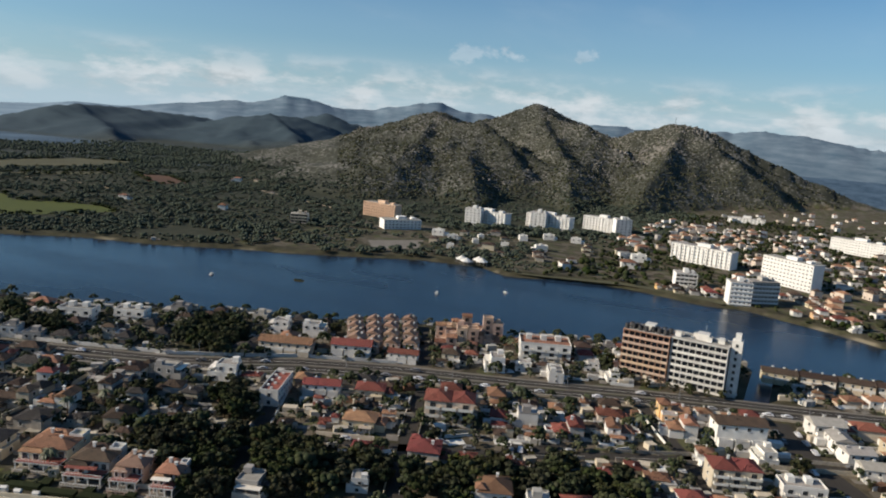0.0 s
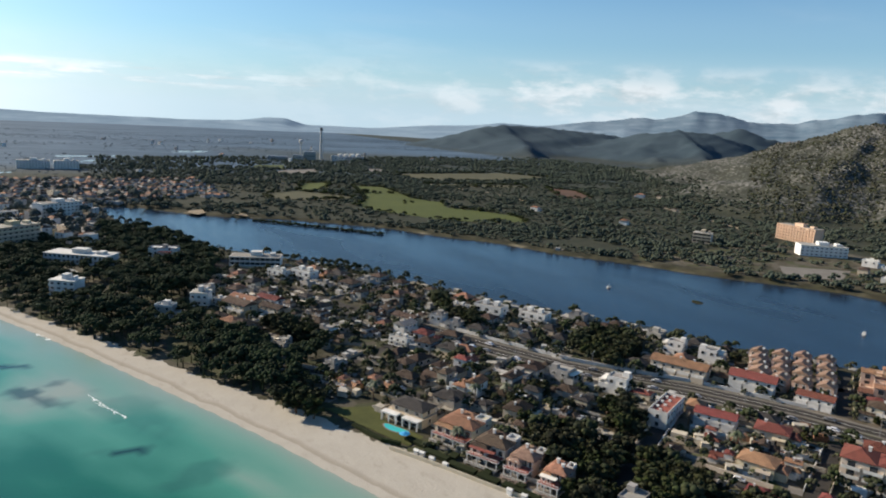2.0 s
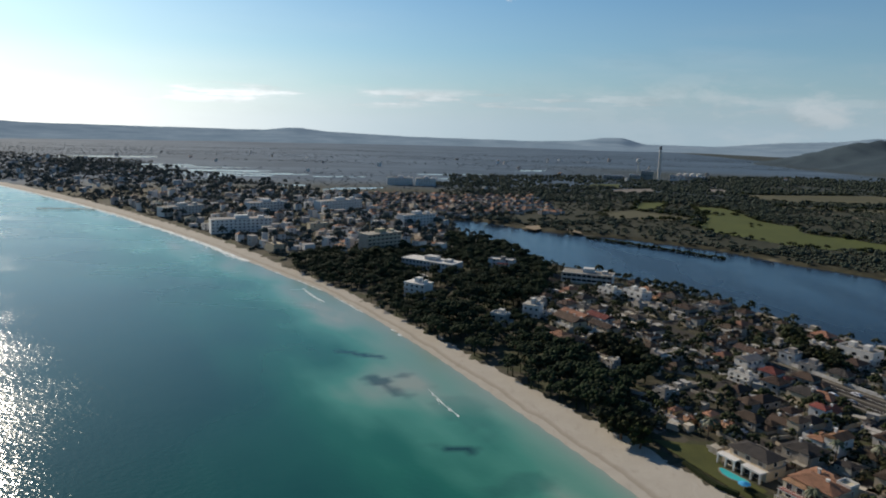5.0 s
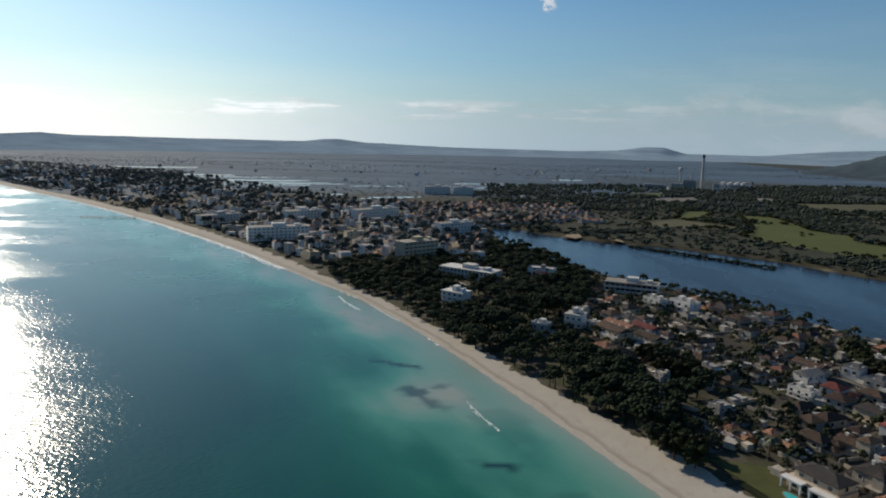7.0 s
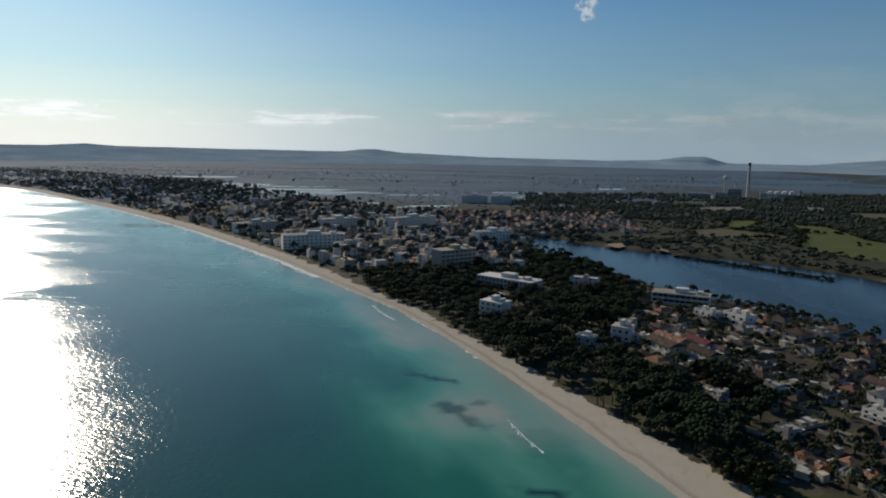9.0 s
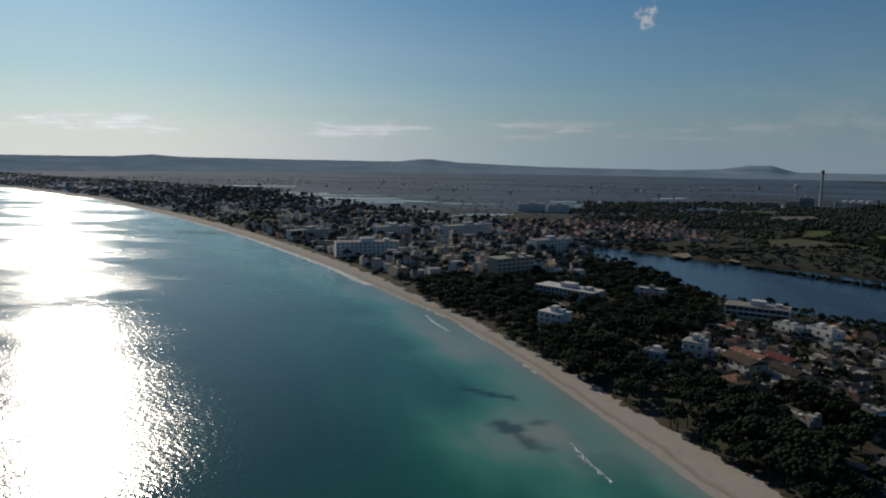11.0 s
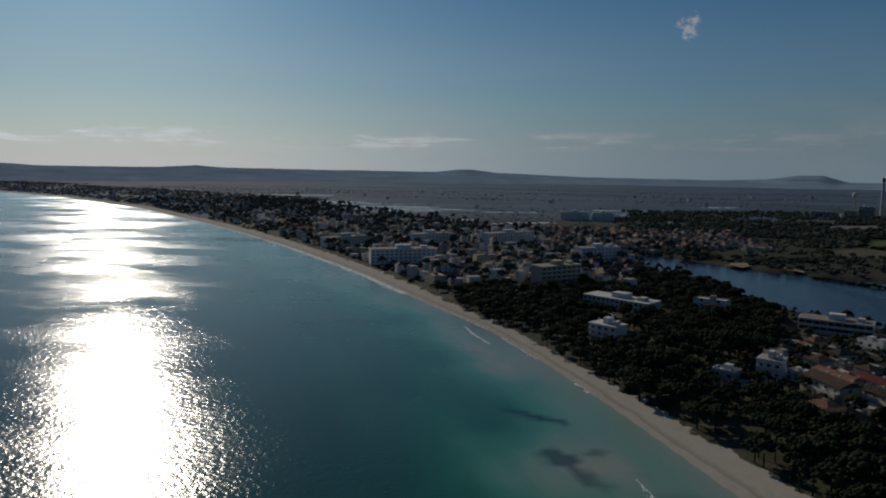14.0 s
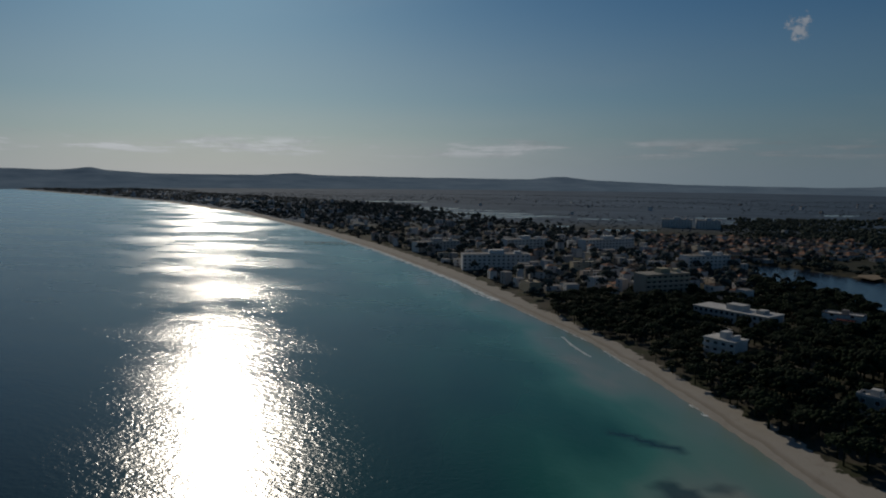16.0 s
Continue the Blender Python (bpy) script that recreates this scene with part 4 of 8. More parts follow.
def flat_villa(wall, label, at, W=11.0, D=9.0):
    """A white cube house with a set-back upper floor, roof terrace and parapets."""
    h = empty("flat_roofed_house", label, "house", "villas by the lake", at)
    bm = bmesh.new()
    box(bm, -W / 2, -D / 2, -0.3, W / 2, D / 2, 3.1)
    box(bm, -W / 2 + 2.8, -D / 2 + 2.0, 3.1, W / 2, D / 2, 6.1)
    box(bm, W / 2 - 3, D / 2 - 3, 6.1, W / 2 - 0.4, D / 2 - 0.4, 8.1)
    parapet(bm, -W / 2 + 2.8, -D / 2 + 2.0, W / 2, D / 2, 6.1, 0.6)
    part("wall", bm, wall, h)
    bm = bmesh.new()
    parapet(bm, -W / 2, -D / 2, W / 2, D / 2 - 0.01, 3.12, 0.8, 0.18)
    part("terrace_wall", bm, wall, h)
    part("roof", boxes([(-W / 2 + 3.0, -D / 2 + 2.2, 6.1, W / 2 - 0.2, D / 2 - 0.2, 6.2)]), GRAVEL, h, "gravelled flat roof")
    facade(h, -W / 2, -D / 2, W / 2, D / 2, 0.7, 1, 4.4, 1.9, 1.6, "fr")
    facade(h, -W / 2 + 2.8, -D / 2 + 2.0, W / 2, D / 2, 3.9, 1, 4.0, 1.7, 1.5)
    part("pergola", boxes([(-W / 2 + 0.2, -D / 2 + 0.3, 5.2, -W / 2 + 2.7, D / 2 - 0.6, 5.3)] + [(-W / 2 + 0.25, y, 3.1, -W / 2 + 0.4, y + 0.15, 5.2) for y in (-D / 2 + 0.4, 0, D / 2 - 0.9)]), SHADE_CLOTH, h)
    return h


def row_house(wall, roof, label, at, units=4, floors=2, unit=6.0, D=9.0, kind="row_of_houses"):
    """A terrace under one tiled roof, with a party wall and a chimney for each dwelling."""
    h = empty(kind, label, "house", "rows of houses", at)
    L, H = units * unit, 2.9 * floors
    bm = boxes([(-L / 2, -D / 2, -0.3, L / 2, D / 2, H)])
    for i in range(units):
        x = -L / 2 + i * unit
        box(bm, x + 0.4, -D / 2 - 1.8, -0.3, x + unit - 0.4, -D / 2, 2.6)
    part("wall", bm, wall, h)
    bm = bmesh.new()
    roof_mesh(bm, -L / 2, -D / 2, L / 2, D / 2, H, 1.9, False)
    main_roof = part("roof", bm, roof, h)
    for i in range(units):
        x = -L / 2 + (i + 0.5) * unit
        bm = bmesh.new()
        parapet(bm, x - unit / 2 + 0.4, -D / 2 - 1.8, x + unit / 2 - 0.4, -D / 2 - 0.01, 2.6, 0.9, 0.15)
        part("balcony", bm, WHITE, h)
        chimney(main_roof, x + unit / 2 - 0.5, 1.0, H + 1.1, 1.1)
    facade(h, -L / 2, -D / 2, L / 2, D / 2, 0.8 + 2.9 * (floors - 1), 1, 4.0, 1.5, 1.4)
    return h


def apartment_block(wall, roof, label, at, L=18.0, D=11.0, floors=3, flat=False, rail=None):
    """Flats with a balcony to each floor on the front, and either tiled roofs or a roof terrace with stair heads."""
    h = empty("apartment_block", label, "apartment building", "apartment blocks", at)
    H = 2.95 * floors
    part("wall", boxes([(-L / 2, -D / 2, -0.3, L / 2, D / 2, H)]), wall, h)
    if flat:
        bm = bmesh.new()
        parapet(bm, -L / 2, -D / 2, L / 2, D / 2, H, 0.9)
        for i in range(max(1, int(L / 8))):
            x = -L / 2 + 3 + i * 7
            box(bm, x, 0, H, x + 2.8, 3.4, H + 2.4)
        part("roof_parapet", bm, wall, h)
        part("roof", boxes([(-L / 2 + 0.2, -D / 2 + 0.2, H, L / 2 - 0.2, D / 2 - 0.2, H + 0.08)]), roof, h)
    else:
        bm = bmesh.new()
        roof_mesh(bm, -L / 2, -D / 2, 0.4, D / 2, H, 2.2, True)
        part("roof", bm, roof, h)
        bm = bmesh.new()
        roof_mesh(bm, 1.4, -D / 2 + 0.4, L / 2, D / 2 - 0.4, H + 0.02, 2.0, True)
        part("roof", bm, roof, h)
        chimney(h, -2, 1, H + 1.4)
    n = max(2, int(L / 5))
    for k in range(floors):
        bm = bmesh.new()
        for i in range(n):
            x = -L / 2 + L * i / n + 0.4
            x2 = -L / 2 + L * (i + 1) / n - 0.4
            box(bm, x, -D / 2 - 1.5, 2.95 * k - 0.05, x2, -D / 2, 2.95 * k + 0.12)
            box(bm, x, -D / 2 - 1.5, 2.95 * k + 0.12, x2, -D / 2 - 1.38, 2.95 * k + 1.0)
            box(bm, x, -D / 2 - 1.38, 2.95 * k + 0.12, x + 0.12, -D / 2, 2.95 * k + 1.0)
            box(bm, x2 - 0.12, -D / 2 - 1.38, 2.95 * k + 0.12, x2, -D / 2, 2.95 * k + 1.0)
        part("balcony", bm, rail or WHITE, h)
        for i in range(n):
            put_window(h, -L / 2 + L * (i + 0.5) / n, -D / 2, 2.95 * k + 0.15, 0, 2.4, 2.2, frame_mat=wall)
    facade(h, -L / 2, -D / 2, L / 2, D / 2, 1.0, floors, 5.2, 1.4, 1.3, "blr")
    return h


def terrace_building(label, at, L=21.0, D=7.0):
    """A long two-storey building with a red-floored roof terrace behind white parapets."""
    h = empty("terrace_building", label, "building", "", at)
    bm = boxes([(-L / 2, -D / 2, -0.3, L / 2, D / 2, 5.6)])
    parapet(bm, -L / 2, -D / 2, L / 2, D / 2, 5.6, 1.0, 0.25)
    part("wall", bm, WHITE, h)
    part("terrace_floor", boxes([(-L / 2 + 0.25, -D / 2 + 0.25, 5.6, L / 2 - 0.25, D / 2 - 0.25, 5.7)]), REDFLOOR, h, "red tiled terrace")
    for i in range(7):
        x = -L / 2 + 3 + i * 2.7
        part("table", boxes([(x - 0.5, -0.5 + (i % 2) * 2, 5.7, x + 0.5, 0.5 + (i % 2) * 2, 6.4)]), WHITE, h)
    facade(h, -L / 2, -D / 2, L / 2, D / 2, 0.7, 2, 3.2, 1.6, 1.7)
    return h


def beach_villa(label, at, roof, wall, W, D, awning=None):
    """A beach-front villa: a hipped main roof, a front room with a lean roof, and stepped white terraces facing the sand."""
    h = empty("beach_villa", label, "house", "beach-front villas", at)
    a, e = W / 2, 6.0 if W > 9 else 5.4
    part("wall", boxes([(-a, 0, -0.5, a, D, e), (-a, -2.6, -0.5, a * 0.1, 0, e - 0.5)]), wall, h)
    for z, y in ((0.5, -6.0), (2.9, -4.8)):
        bm = boxes([(-a - 0.2, y, z, a + 0.2, -0.02, z + 0.22)])
        for k in range(4):
            x = -a + (W - 0.3) * k / 3
            box(bm, x, y + 0.1, -0.5, x + 0.3, y + 0.4, z)
        deck = part("terrace", bm, wall if z < 1 else WHITE, h)
        n = int(W / 0.7)
        part("railing", boxes([(-a - 0.2, y, z + 1.0, a + 0.2, y + 0.1, z + 1.1)] + [(-a + W * i / n - 0.04, y, z + 0.22, -a + W * i / n + 0.04, y + 0.08, z + 1.0) for i in range(n + 1)]), WHITE, deck)
        part("terrace_floor", boxes([(-a, y + 0.2, z + 0.22, a, -0.05, z + 0.26)]), REDFLOOR if z > 1 else PAVING, deck)
    bm = bmesh.new()
    roof_mesh(bm, -a, 0, a, D * 0.62, e, 1.7, True)
    part("roof", bm, roof, h)
    bm = bmesh.new()
    roof_mesh(bm, -a, D * 0.62 + 0.6, a * 0.3, D, e - 0.1, 1.2, True, 0.4)
    part("roof", bm, roof, h)
    bm = bmesh.new()
    roof_mesh(bm, -a, -2.6, a * 0.1, -0.55, e - 0.5, 0.7, True, 0.35)
    part("porch_roof", bm, roof, h)
    bm = bmesh.new()
    parapet(bm, a * 0.35, D * 0.66, a, D, e, 0.8)
    part("roof_terrace", bm, WHITE, h)
    if awning:
        part("awning", boxes([(-a + 0.3, -4.6, 5.3, a * 0.7, -2.7, 5.45)]), awning, h, "faded cloth awning over the terrace")
    for z in (0.8, 3.2):
        for k in range(2):
            put_window(h, -a * 0.7 + a * 0.5 * k, -2.6, z, 0, min(2.0, W * 0.16), 1.9)
            put_window(h, a * 0.32 + a * 0.42 * k, 0, z, 0, min(2.0, W * 0.16), 2.0)
    facade(h, -a, 0, a, D, 1.0, 2, 4.0, 1.2, 1.3, "blr")
    chimney(h, a * 0.4, D * 0.3, e + 0.8)
    chimney(h, -a * 0.5, D * 0.7, e + 0.3)
    return h


def pool_villa(label, at):
    """A wide villa with a dark hipped roof above white walls, with a garden pool."""
    h = empty("pool_villa", label, "house", "beach-front villas", at)
    part("wall", boxes([(-8, -1, -0.4, 8, 8, 3.2), (-6.5, 0.2, 3.2, 7, 8, 5.6)]), CREAM, h)
    for x0, x1 in ((-8.2, -1.3), (1.0, 8.0)):
        porch = part("porch", boxes([(x0, -3.8, 2.9, x1, -1, 3.4)]), WHITE, h, "white flat-roofed porch")
        for x in (x0 + 0.1, (x0 + x1) / 2 - 0.25, x1 - 0.6):
            part("post", boxes([(x, -3.7, -0.4, x + 0.5, -3.2, 2.9)]), WHITE, porch)
    bm = bmesh.new()
    roof_mesh(bm, -6.5, 0.2, 7, 8, 5.6, 1.9, True, 0.7)
    part("roof", bm, DARKROOF, h, "dark grey-brown hipped roof")
    for x in (-5.5, -2.2, 1.6, 5.0):
        put_window(h, x, -1, 0.0, 0, 2.6, 2.5)
    facade(h, -6.5, 0.2, 7, 8, 3.6, 1, 3.4, 1.8, 1.5)
    facade(h, -8, -1, 8, 8, 0.9, 1, 3.8, 1.6, 1.5, "blr")
    for name, grow, z, mat in (("pool_edge", 0.5, 0.06, PAVING), ("pool_water", 0.0, 0.07, POOLW)):
        bm = bmesh.new()
        bend = [bm.verts.new((0.6 + (5.3 + grow) * math.cos(k * math.tau / 28), -6.3 + (1.7 + grow) * math.sin(k * math.tau / 28) + 0.5 * math.cos(k * math.tau / 14), z)) for k in range(28)]
        low = [bm.verts.new((v.co.x, v.co.y, -0.4)) for v in bend]
        bm.faces.new(bend)
        for k in range(28):
            bm.faces.new((low[k], low[(k + 1) % 28], bend[(k + 1) % 28], bend[k]))
        part(name, bm, mat, h, "turquoise pool water" if grow == 0 else "")
    return h


def slab_hotel(label, at, L, D, floors, bays, wall, rail=None, roofmat=None, storey=3.0, group="lakeside hotels", back=True, deep=1.5, glazed=2.5, fins=0, top=None):
    """A hotel slab: a balcony gallery on each floor with its parapet, glazing behind, cross walls between the rooms and roof huts."""
    h = empty("hotel", label, "hotel", group, at)
    H = storey * floors + 0.6
    body = boxes([(-L / 2, -D / 2, -0.5, L / 2, D / 2, H)])
    panes = []
    for s in (-1, 1) if back else (-1,):
        y = s * D / 2
        y2 = y + s * deep
        for k in range(floors):
            z = 0.4 + storey * k
            lo, hi = min(y, y2), max(y, y2)
            e = y2 - s * 0.14
            part("balcony", boxes([(-L / 2, lo, z, L / 2, hi, z + 0.2), (-L / 2, min(e, y2), z + 0.2, L / 2, max(e, y2), z + 1.1)]), rail or wall, h)
            g = y + s * 0.03
            if deep > 1:
                part("window_band", boxes([(-L / 2 + 0.5, min(y - s * 0.02, g), z + 0.25, L / 2 - 0.5, max(y - s * 0.02, g), z + glazed)]), GLASS, h)
            else:
                panes += [(-L / 2 + L * (i + 0.27) / bays, min(y - s * 0.02, g), z + 0.25, -L / 2 + L * (i + 0.73) / bays, max(y - s * 0.02, g), z + glazed) for i in range(bays)]
        if deep > 1:
            for i in range(bays + 1):
                x = -L / 2 + (L - 0.2) * i / bays
                part("cross_wall", boxes([(x, min(y, y2) + 0.16, 0.0, x + 0.2, max(y, y2) - 0.16, H)]), wall, h)
    if len(panes) > 30:
        tagged(part("window_panes", boxes(panes), GLASS, h), kind="stuff")
    else:
        for pane in panes:
            part("window", boxes([pane]), GLASS, h)
    for i in range(fins):
        x = -L / 2 + (L - 0.9) * i / (fins - 1)
        part("fin", boxes([(x, -D / 2 - deep - 0.7, 0.0, x + 0.9, -D / 2 - deep, H - (1.5 if i % 3 == 1 else 0.0))]), wall, h)
    part("wall", body, wall, h)
    part("roof_edge", boxes([(-L / 2 - 0.1, -D / 2 - deep, H, L / 2 + 0.1, D / 2 + deep, H + 0.35)]), wall, h)
    part("roof", boxes([(-L / 2 + 0.3, -D / 2 - deep + 0.4, H + 0.3, L / 2 - 0.3, D / 2 + deep - 0.4, H + 0.39)]), top or GRAVEL, h)
    part("roof_hut", boxes([(-L * 0.1, -D / 4, H + 0.35, L * 0.12, D / 4, H + 3.2)]), WHITE if wall == HOTELBROWN else wall, h)
    part("roof_hut", boxes([(L * 0.28, -D / 5, H + 0.35, L * 0.38, D / 5, H + 2.2)]), roofmat or wall, h)
    return h


# ---- trees ----
def blob(rng, r, sub=1, squash=0.8):
    bm = bmesh.new()
    bmesh.ops.create_icosphere(bm, subdivisions=sub, radius=r)
    v = np.array([x.co for x in bm.verts])
    f = np.array([[x.index for x in q.verts] for q in bm.faces])
    bm.free()
    v = v * (1 + (rng.random((len(v), 1)) - 0.5) * 0.38)
    v[:, 2] *= squash
    return v, f


def crown_mesh(seed, radius, tall, clumps, leaves, leaf, flatness=0.6, core=0.80, sub=1, fat=0.17):
    """Vertices and faces of an uneven crown: lumps of small leaf sprays round a dark core."""
    rng = np.random.default_rng(seed)
    V, F, n = [], [], 0
    for c in range(clumps):
        a, rr = rng.random() * 6.283, radius * math.sqrt(rng.random()) * (0.70 if clumps > 1 else 0.15)
        cz = (rng.random() - 0.25) * tall * (1 - 0.55 * (rr / radius) ** 2)
        centre = np.array([rr * math.cos(a), rr * math.sin(a), cz])
        cr = radius * (fat + 0.18 * rng.random())
        v, f = blob(rng, cr * core, sub, flatness)
        V.append(v + centre)
        F += [tuple(int(i) + n for i in q) for q in f]
        n += len(v)
        for _ in range(leaves):
            d = rng.normal(size=3)
            d /= np.linalg.norm(d)
            d[2] = abs(d[2]) * 0.9 - 0.25
            p0 = centre + d * cr * np.array([1, 1, flatness]) * (0.86 + 0.22 * rng.random())
            u = rng.normal(size=3)
            u -= d * u.dot(d) * 0.7
            u *= leaf * (0.6 + 0.7 * rng.random()) / np.linalg.norm(u)
            w = np.cross(d, u) * 0.6
            V.append(np.array([p0 - u, p0 + w, p0 + u, p0 - w + d * leaf * 0.4]))
            F.append((n, n + 1, n + 2, n + 3))
            n += 4
    return np.concatenate(V), F


def dome_crown(seed, radius, tall, tufts, tuft):
    """Vertices and faces of a broad crown: small uneven tufts packed over a dome."""
    rng = np.random.default_rng(seed)
    V, F, n = [], [], 0
    for c in range(tufts):
        q = math.sqrt((c + 0.5) / tufts) * 0.95
        a = c * 2.39996 + rng.random() * 0.5
        rr = radius * q * (0.85 + 0.2 * rng.random())
        z = tall * (math.sqrt(max(0.0, 1.0 - q * q)) * 0.9 + 0.25 * rng.random())
        v, f = blob(rng, tuft * (0.75 + 0.55 * rng.random()), 1, 0.8)
        V.append(v + np.array([rr * math.cos(a), rr * math.sin(a), z]))
        F += [tuple(int(i) + n for i in t) for t in f]
        n += len(v)
    return np.concatenate(V), F


def mesh_of(name, V, F, mat):
    me = bpy.data.meshes.new(name)
    me.from_pydata([tuple(v) for v in V], [], F)
    me.polygons.foreach_set("use_smooth", [len(q) == 3 for q in F])
    me.materials.append(mat)
    return me


def trunk_mesh(bm, h, r, seed, limbs=4, spread=2.2, lift=0.7):
    rng = random.Random(seed)

    def tube(p0, p1, r0, r1, sides=6):
        z = (p1 - p0).normalized()
        x = z.orthogonal().normalized()
        y = z.cross(x)
        rings = []
        for p, rr in ((p0, r0), (p1, r1)):
            rings.append([bm.verts.new(p + (x * math.cos(k * 6.2832 / sides) + y * math.sin(k * 6.2832 / sides)) * rr) for k in range(sides)])
        for k in range(sides):
            bm.faces.new((rings[0][k], rings[0][(k + 1) % sides], rings[1][(k + 1) % sides], rings[1][k]))
    mid = Vector((rng.uniform(-0.3, 0.3), rng.uniform(-0.3, 0.3), h * 0.5))
    end = Vector((rng.uniform(-0.5, 0.5), rng.uniform(-0.5, 0.5), h))
    tube(Vector((0, 0, -0.3)), mid, r, r * 0.75)
    tube(mid, end, r * 0.75, r * 0.35)
    for i in range(limbs):
        a = i * 6.283 / limbs + rng.random()
        s = mid.lerp(end, 0.3 + 0.6 * rng.random())
        tube(s, s + Vector((math.cos(a) * spread, math.sin(a) * spread, spread * lift)), r * 0.35, r * 0.12, 5)


def tree(name, label, seed, mat, radius, tall, trunk_h, clumps, leaves, leaf, flatness, at):
    h = empty(name, label, "tree", "garden trees", at)
    bm = bmesh.new()
    trunk_mesh(bm, trunk_h + tall * 0.4, 0.18 + radius * 0.035, seed, 5, radius * 0.55)
    part("trunk", bm, BARK, h)
    V, F = crown_mesh(seed, radius, tall, clumps, leaves, leaf, flatness)
    V[:, 2] += trunk_h + tall * 0.3
    c = new("crown", mesh_of("crown", V, F, mat))
    c.parent = h
    return h


def palm(at):
    h = empty("palm_tree", "tall palm with arching green fronds in a garden", "palm tree", "palms", at)
    bm = bmesh.new()
    trunk_mesh(bm, 7.5, 0.24, 5, 0)
    part("trunk", bm, BARK, h)
    rng = random.Random(4)
    for i in range(18):
        bm = bmesh.new()
        a, rise = i * 2.4, rng.uniform(-0.1, 0.9)
        rows = []
        for k in range(6):
            s = k / 5
            rad, z = 3.1 * s, 7.4 + 1.6 * rise * s - 2.6 * s * s
            w = 0.42 * math.sin(math.pi * min(0.98, 0.12 + 0.85 * s))
            c = Vector((math.cos(a) * rad, math.sin(a) * rad, z))
            sd = Vector((-math.sin(a), math.cos(a), 0)) * w
            rows.append((bm.verts.new(c - sd - Vector((0, 0, w * 0.5))), bm.verts.new(c), bm.verts.new(c + sd - Vector((0, 0, w * 0.5)))))
        for p0, p1 in zip(rows, rows[1:]):
            bm.faces.new((p0[0], p0[1], p1[1], p1[0]))
            bm.faces.new((p0[1], p0[2], p1[2], p1[1]))
        part("frond", bm, PALML, h)
    return h


def wood(name, label, protos, places, mat, seed):
    """One joined wood: the given crowns repeated at (x, y, z, size) with a random turn."""
    rng = np.random.default_rng(seed)
    places = np.array(places)
    pick = rng.integers(0, len(protos), len(places))
    allV, allF, n = [], [], 0
    for i, (V, F) in enumerate(protos):
        P = places[pick == i]
        if not len(P):
            continue
        tri = np.array([q if len(q) == 4 else (*q, q[2]) for q in F])
        a = rng.random(len(P)) * 6.283
        s = P[:, 3] * (0.85 + 0.3 * rng.random(len(P)))
        ca, sa = np.cos(a)[:, None], np.sin(a)[:, None]
        x = (V[None, :, 0] * ca - V[None, :, 1] * sa) * s[:, None] + P[:, 0:1]
        y = (V[None, :, 0] * sa + V[None, :, 1] * ca) * s[:, None] + P[:, 1:2]
        z = V[None, :, 2] * s[:, None] * (0.85 + 0.4 * rng.random(len(P)))[:, None] + P[:, 2:3]
        allV.append(np.stack([x, y, z], -1).reshape(-1, 3))
        allF.append((tri[None] + (np.arange(len(P)) * len(V))[:, None, None] + n).reshape(-1, 4))
        n += len(P) * len(V)
    V, Q = np.concatenate(allV).astype(np.float32), np.concatenate(allF)
    is_tri = Q[:, 2] == Q[:, 3]
    loops = np.where(is_tri, 3, 4)
    start = np.concatenate([[0], np.cumsum(loops)[:-1]])
    keep = np.ones(Q.shape, bool)
    keep[is_tri, 3] = False
    me = bpy.data.meshes.new(name)
    me.vertices.add(len(V))
    me.vertices.foreach_set("co", V.ravel())
    me.loops.add(int(loops.sum()))
    me.loops.foreach_set("vertex_index", Q[keep].astype(np.int32))
    me.polygons.add(len(Q))
    me.polygons.foreach_set("loop_start", start.astype(np.int32))
    me.polygons.foreach_set("use_smooth", is_tri)
    me.materials.append(mat)
    me.update(calc_edges=True)
    return tagged(new(name, me), label, "trees", kind="stuff")


def ribbon(name, line, width, z, mat, offset=0.0, label="", category="road"):
    """A flat strip along a line of plan points."""
    pts = [Vector(p) for p in line]
    fine = []
    for p0, p1 in zip(pts, pts[1:]):
        n = max(1, int((p1 - p0).length / 12))
        fine += [p0.lerp(p1, i / n) for i in range(n)]
    fine.append(pts[-1])
    bm = bmesh.new()
    prev = None
    for i, p0 in enumerate(fine):
        d = (fine[min(i + 1, len(fine) - 1)] - fine[max(i - 1, 0)]).normalized()
        nrm = Vector((-d.y, d.x))
        a0, b0 = p0 + nrm * (offset - width / 2), p0 + nrm * (offset + width / 2)
        cur = (bm.verts.new((*a0, z)), bm.verts.new((*b0, z)))
        if prev:
            bm.faces.new((prev[0], cur[0], cur[1], prev[1]))
        prev = cur
    ob = part(name, bm, mat)
    return tagged(ob, label, category, kind="structure")


def wall_along(name, line, h, t, mat, label, category="wall", z=2.4, group=""):
    pts = [Vector(p) for p in line]
    bm = bmesh.new()
    for p0, p1 in zip(pts, pts[1:]):
        d = (p1 - p0).normalized()
        nrm = Vector((-d.y, d.x)) * t / 2
        q = [p0 - nrm, p1 - nrm, p1 + nrm, p0 + nrm]
        lo, hi = [bm.verts.new((*c, z)) for c in q], [bm.verts.new((*c, z + h)) for c in q]
        bm.faces.new(hi)
        for i in range(4):
            bm.faces.new((lo[i], lo[(i + 1) % 4], hi[(i + 1) % 4], hi[i]))
    return tagged(part(name, bm, mat), label, category, group)


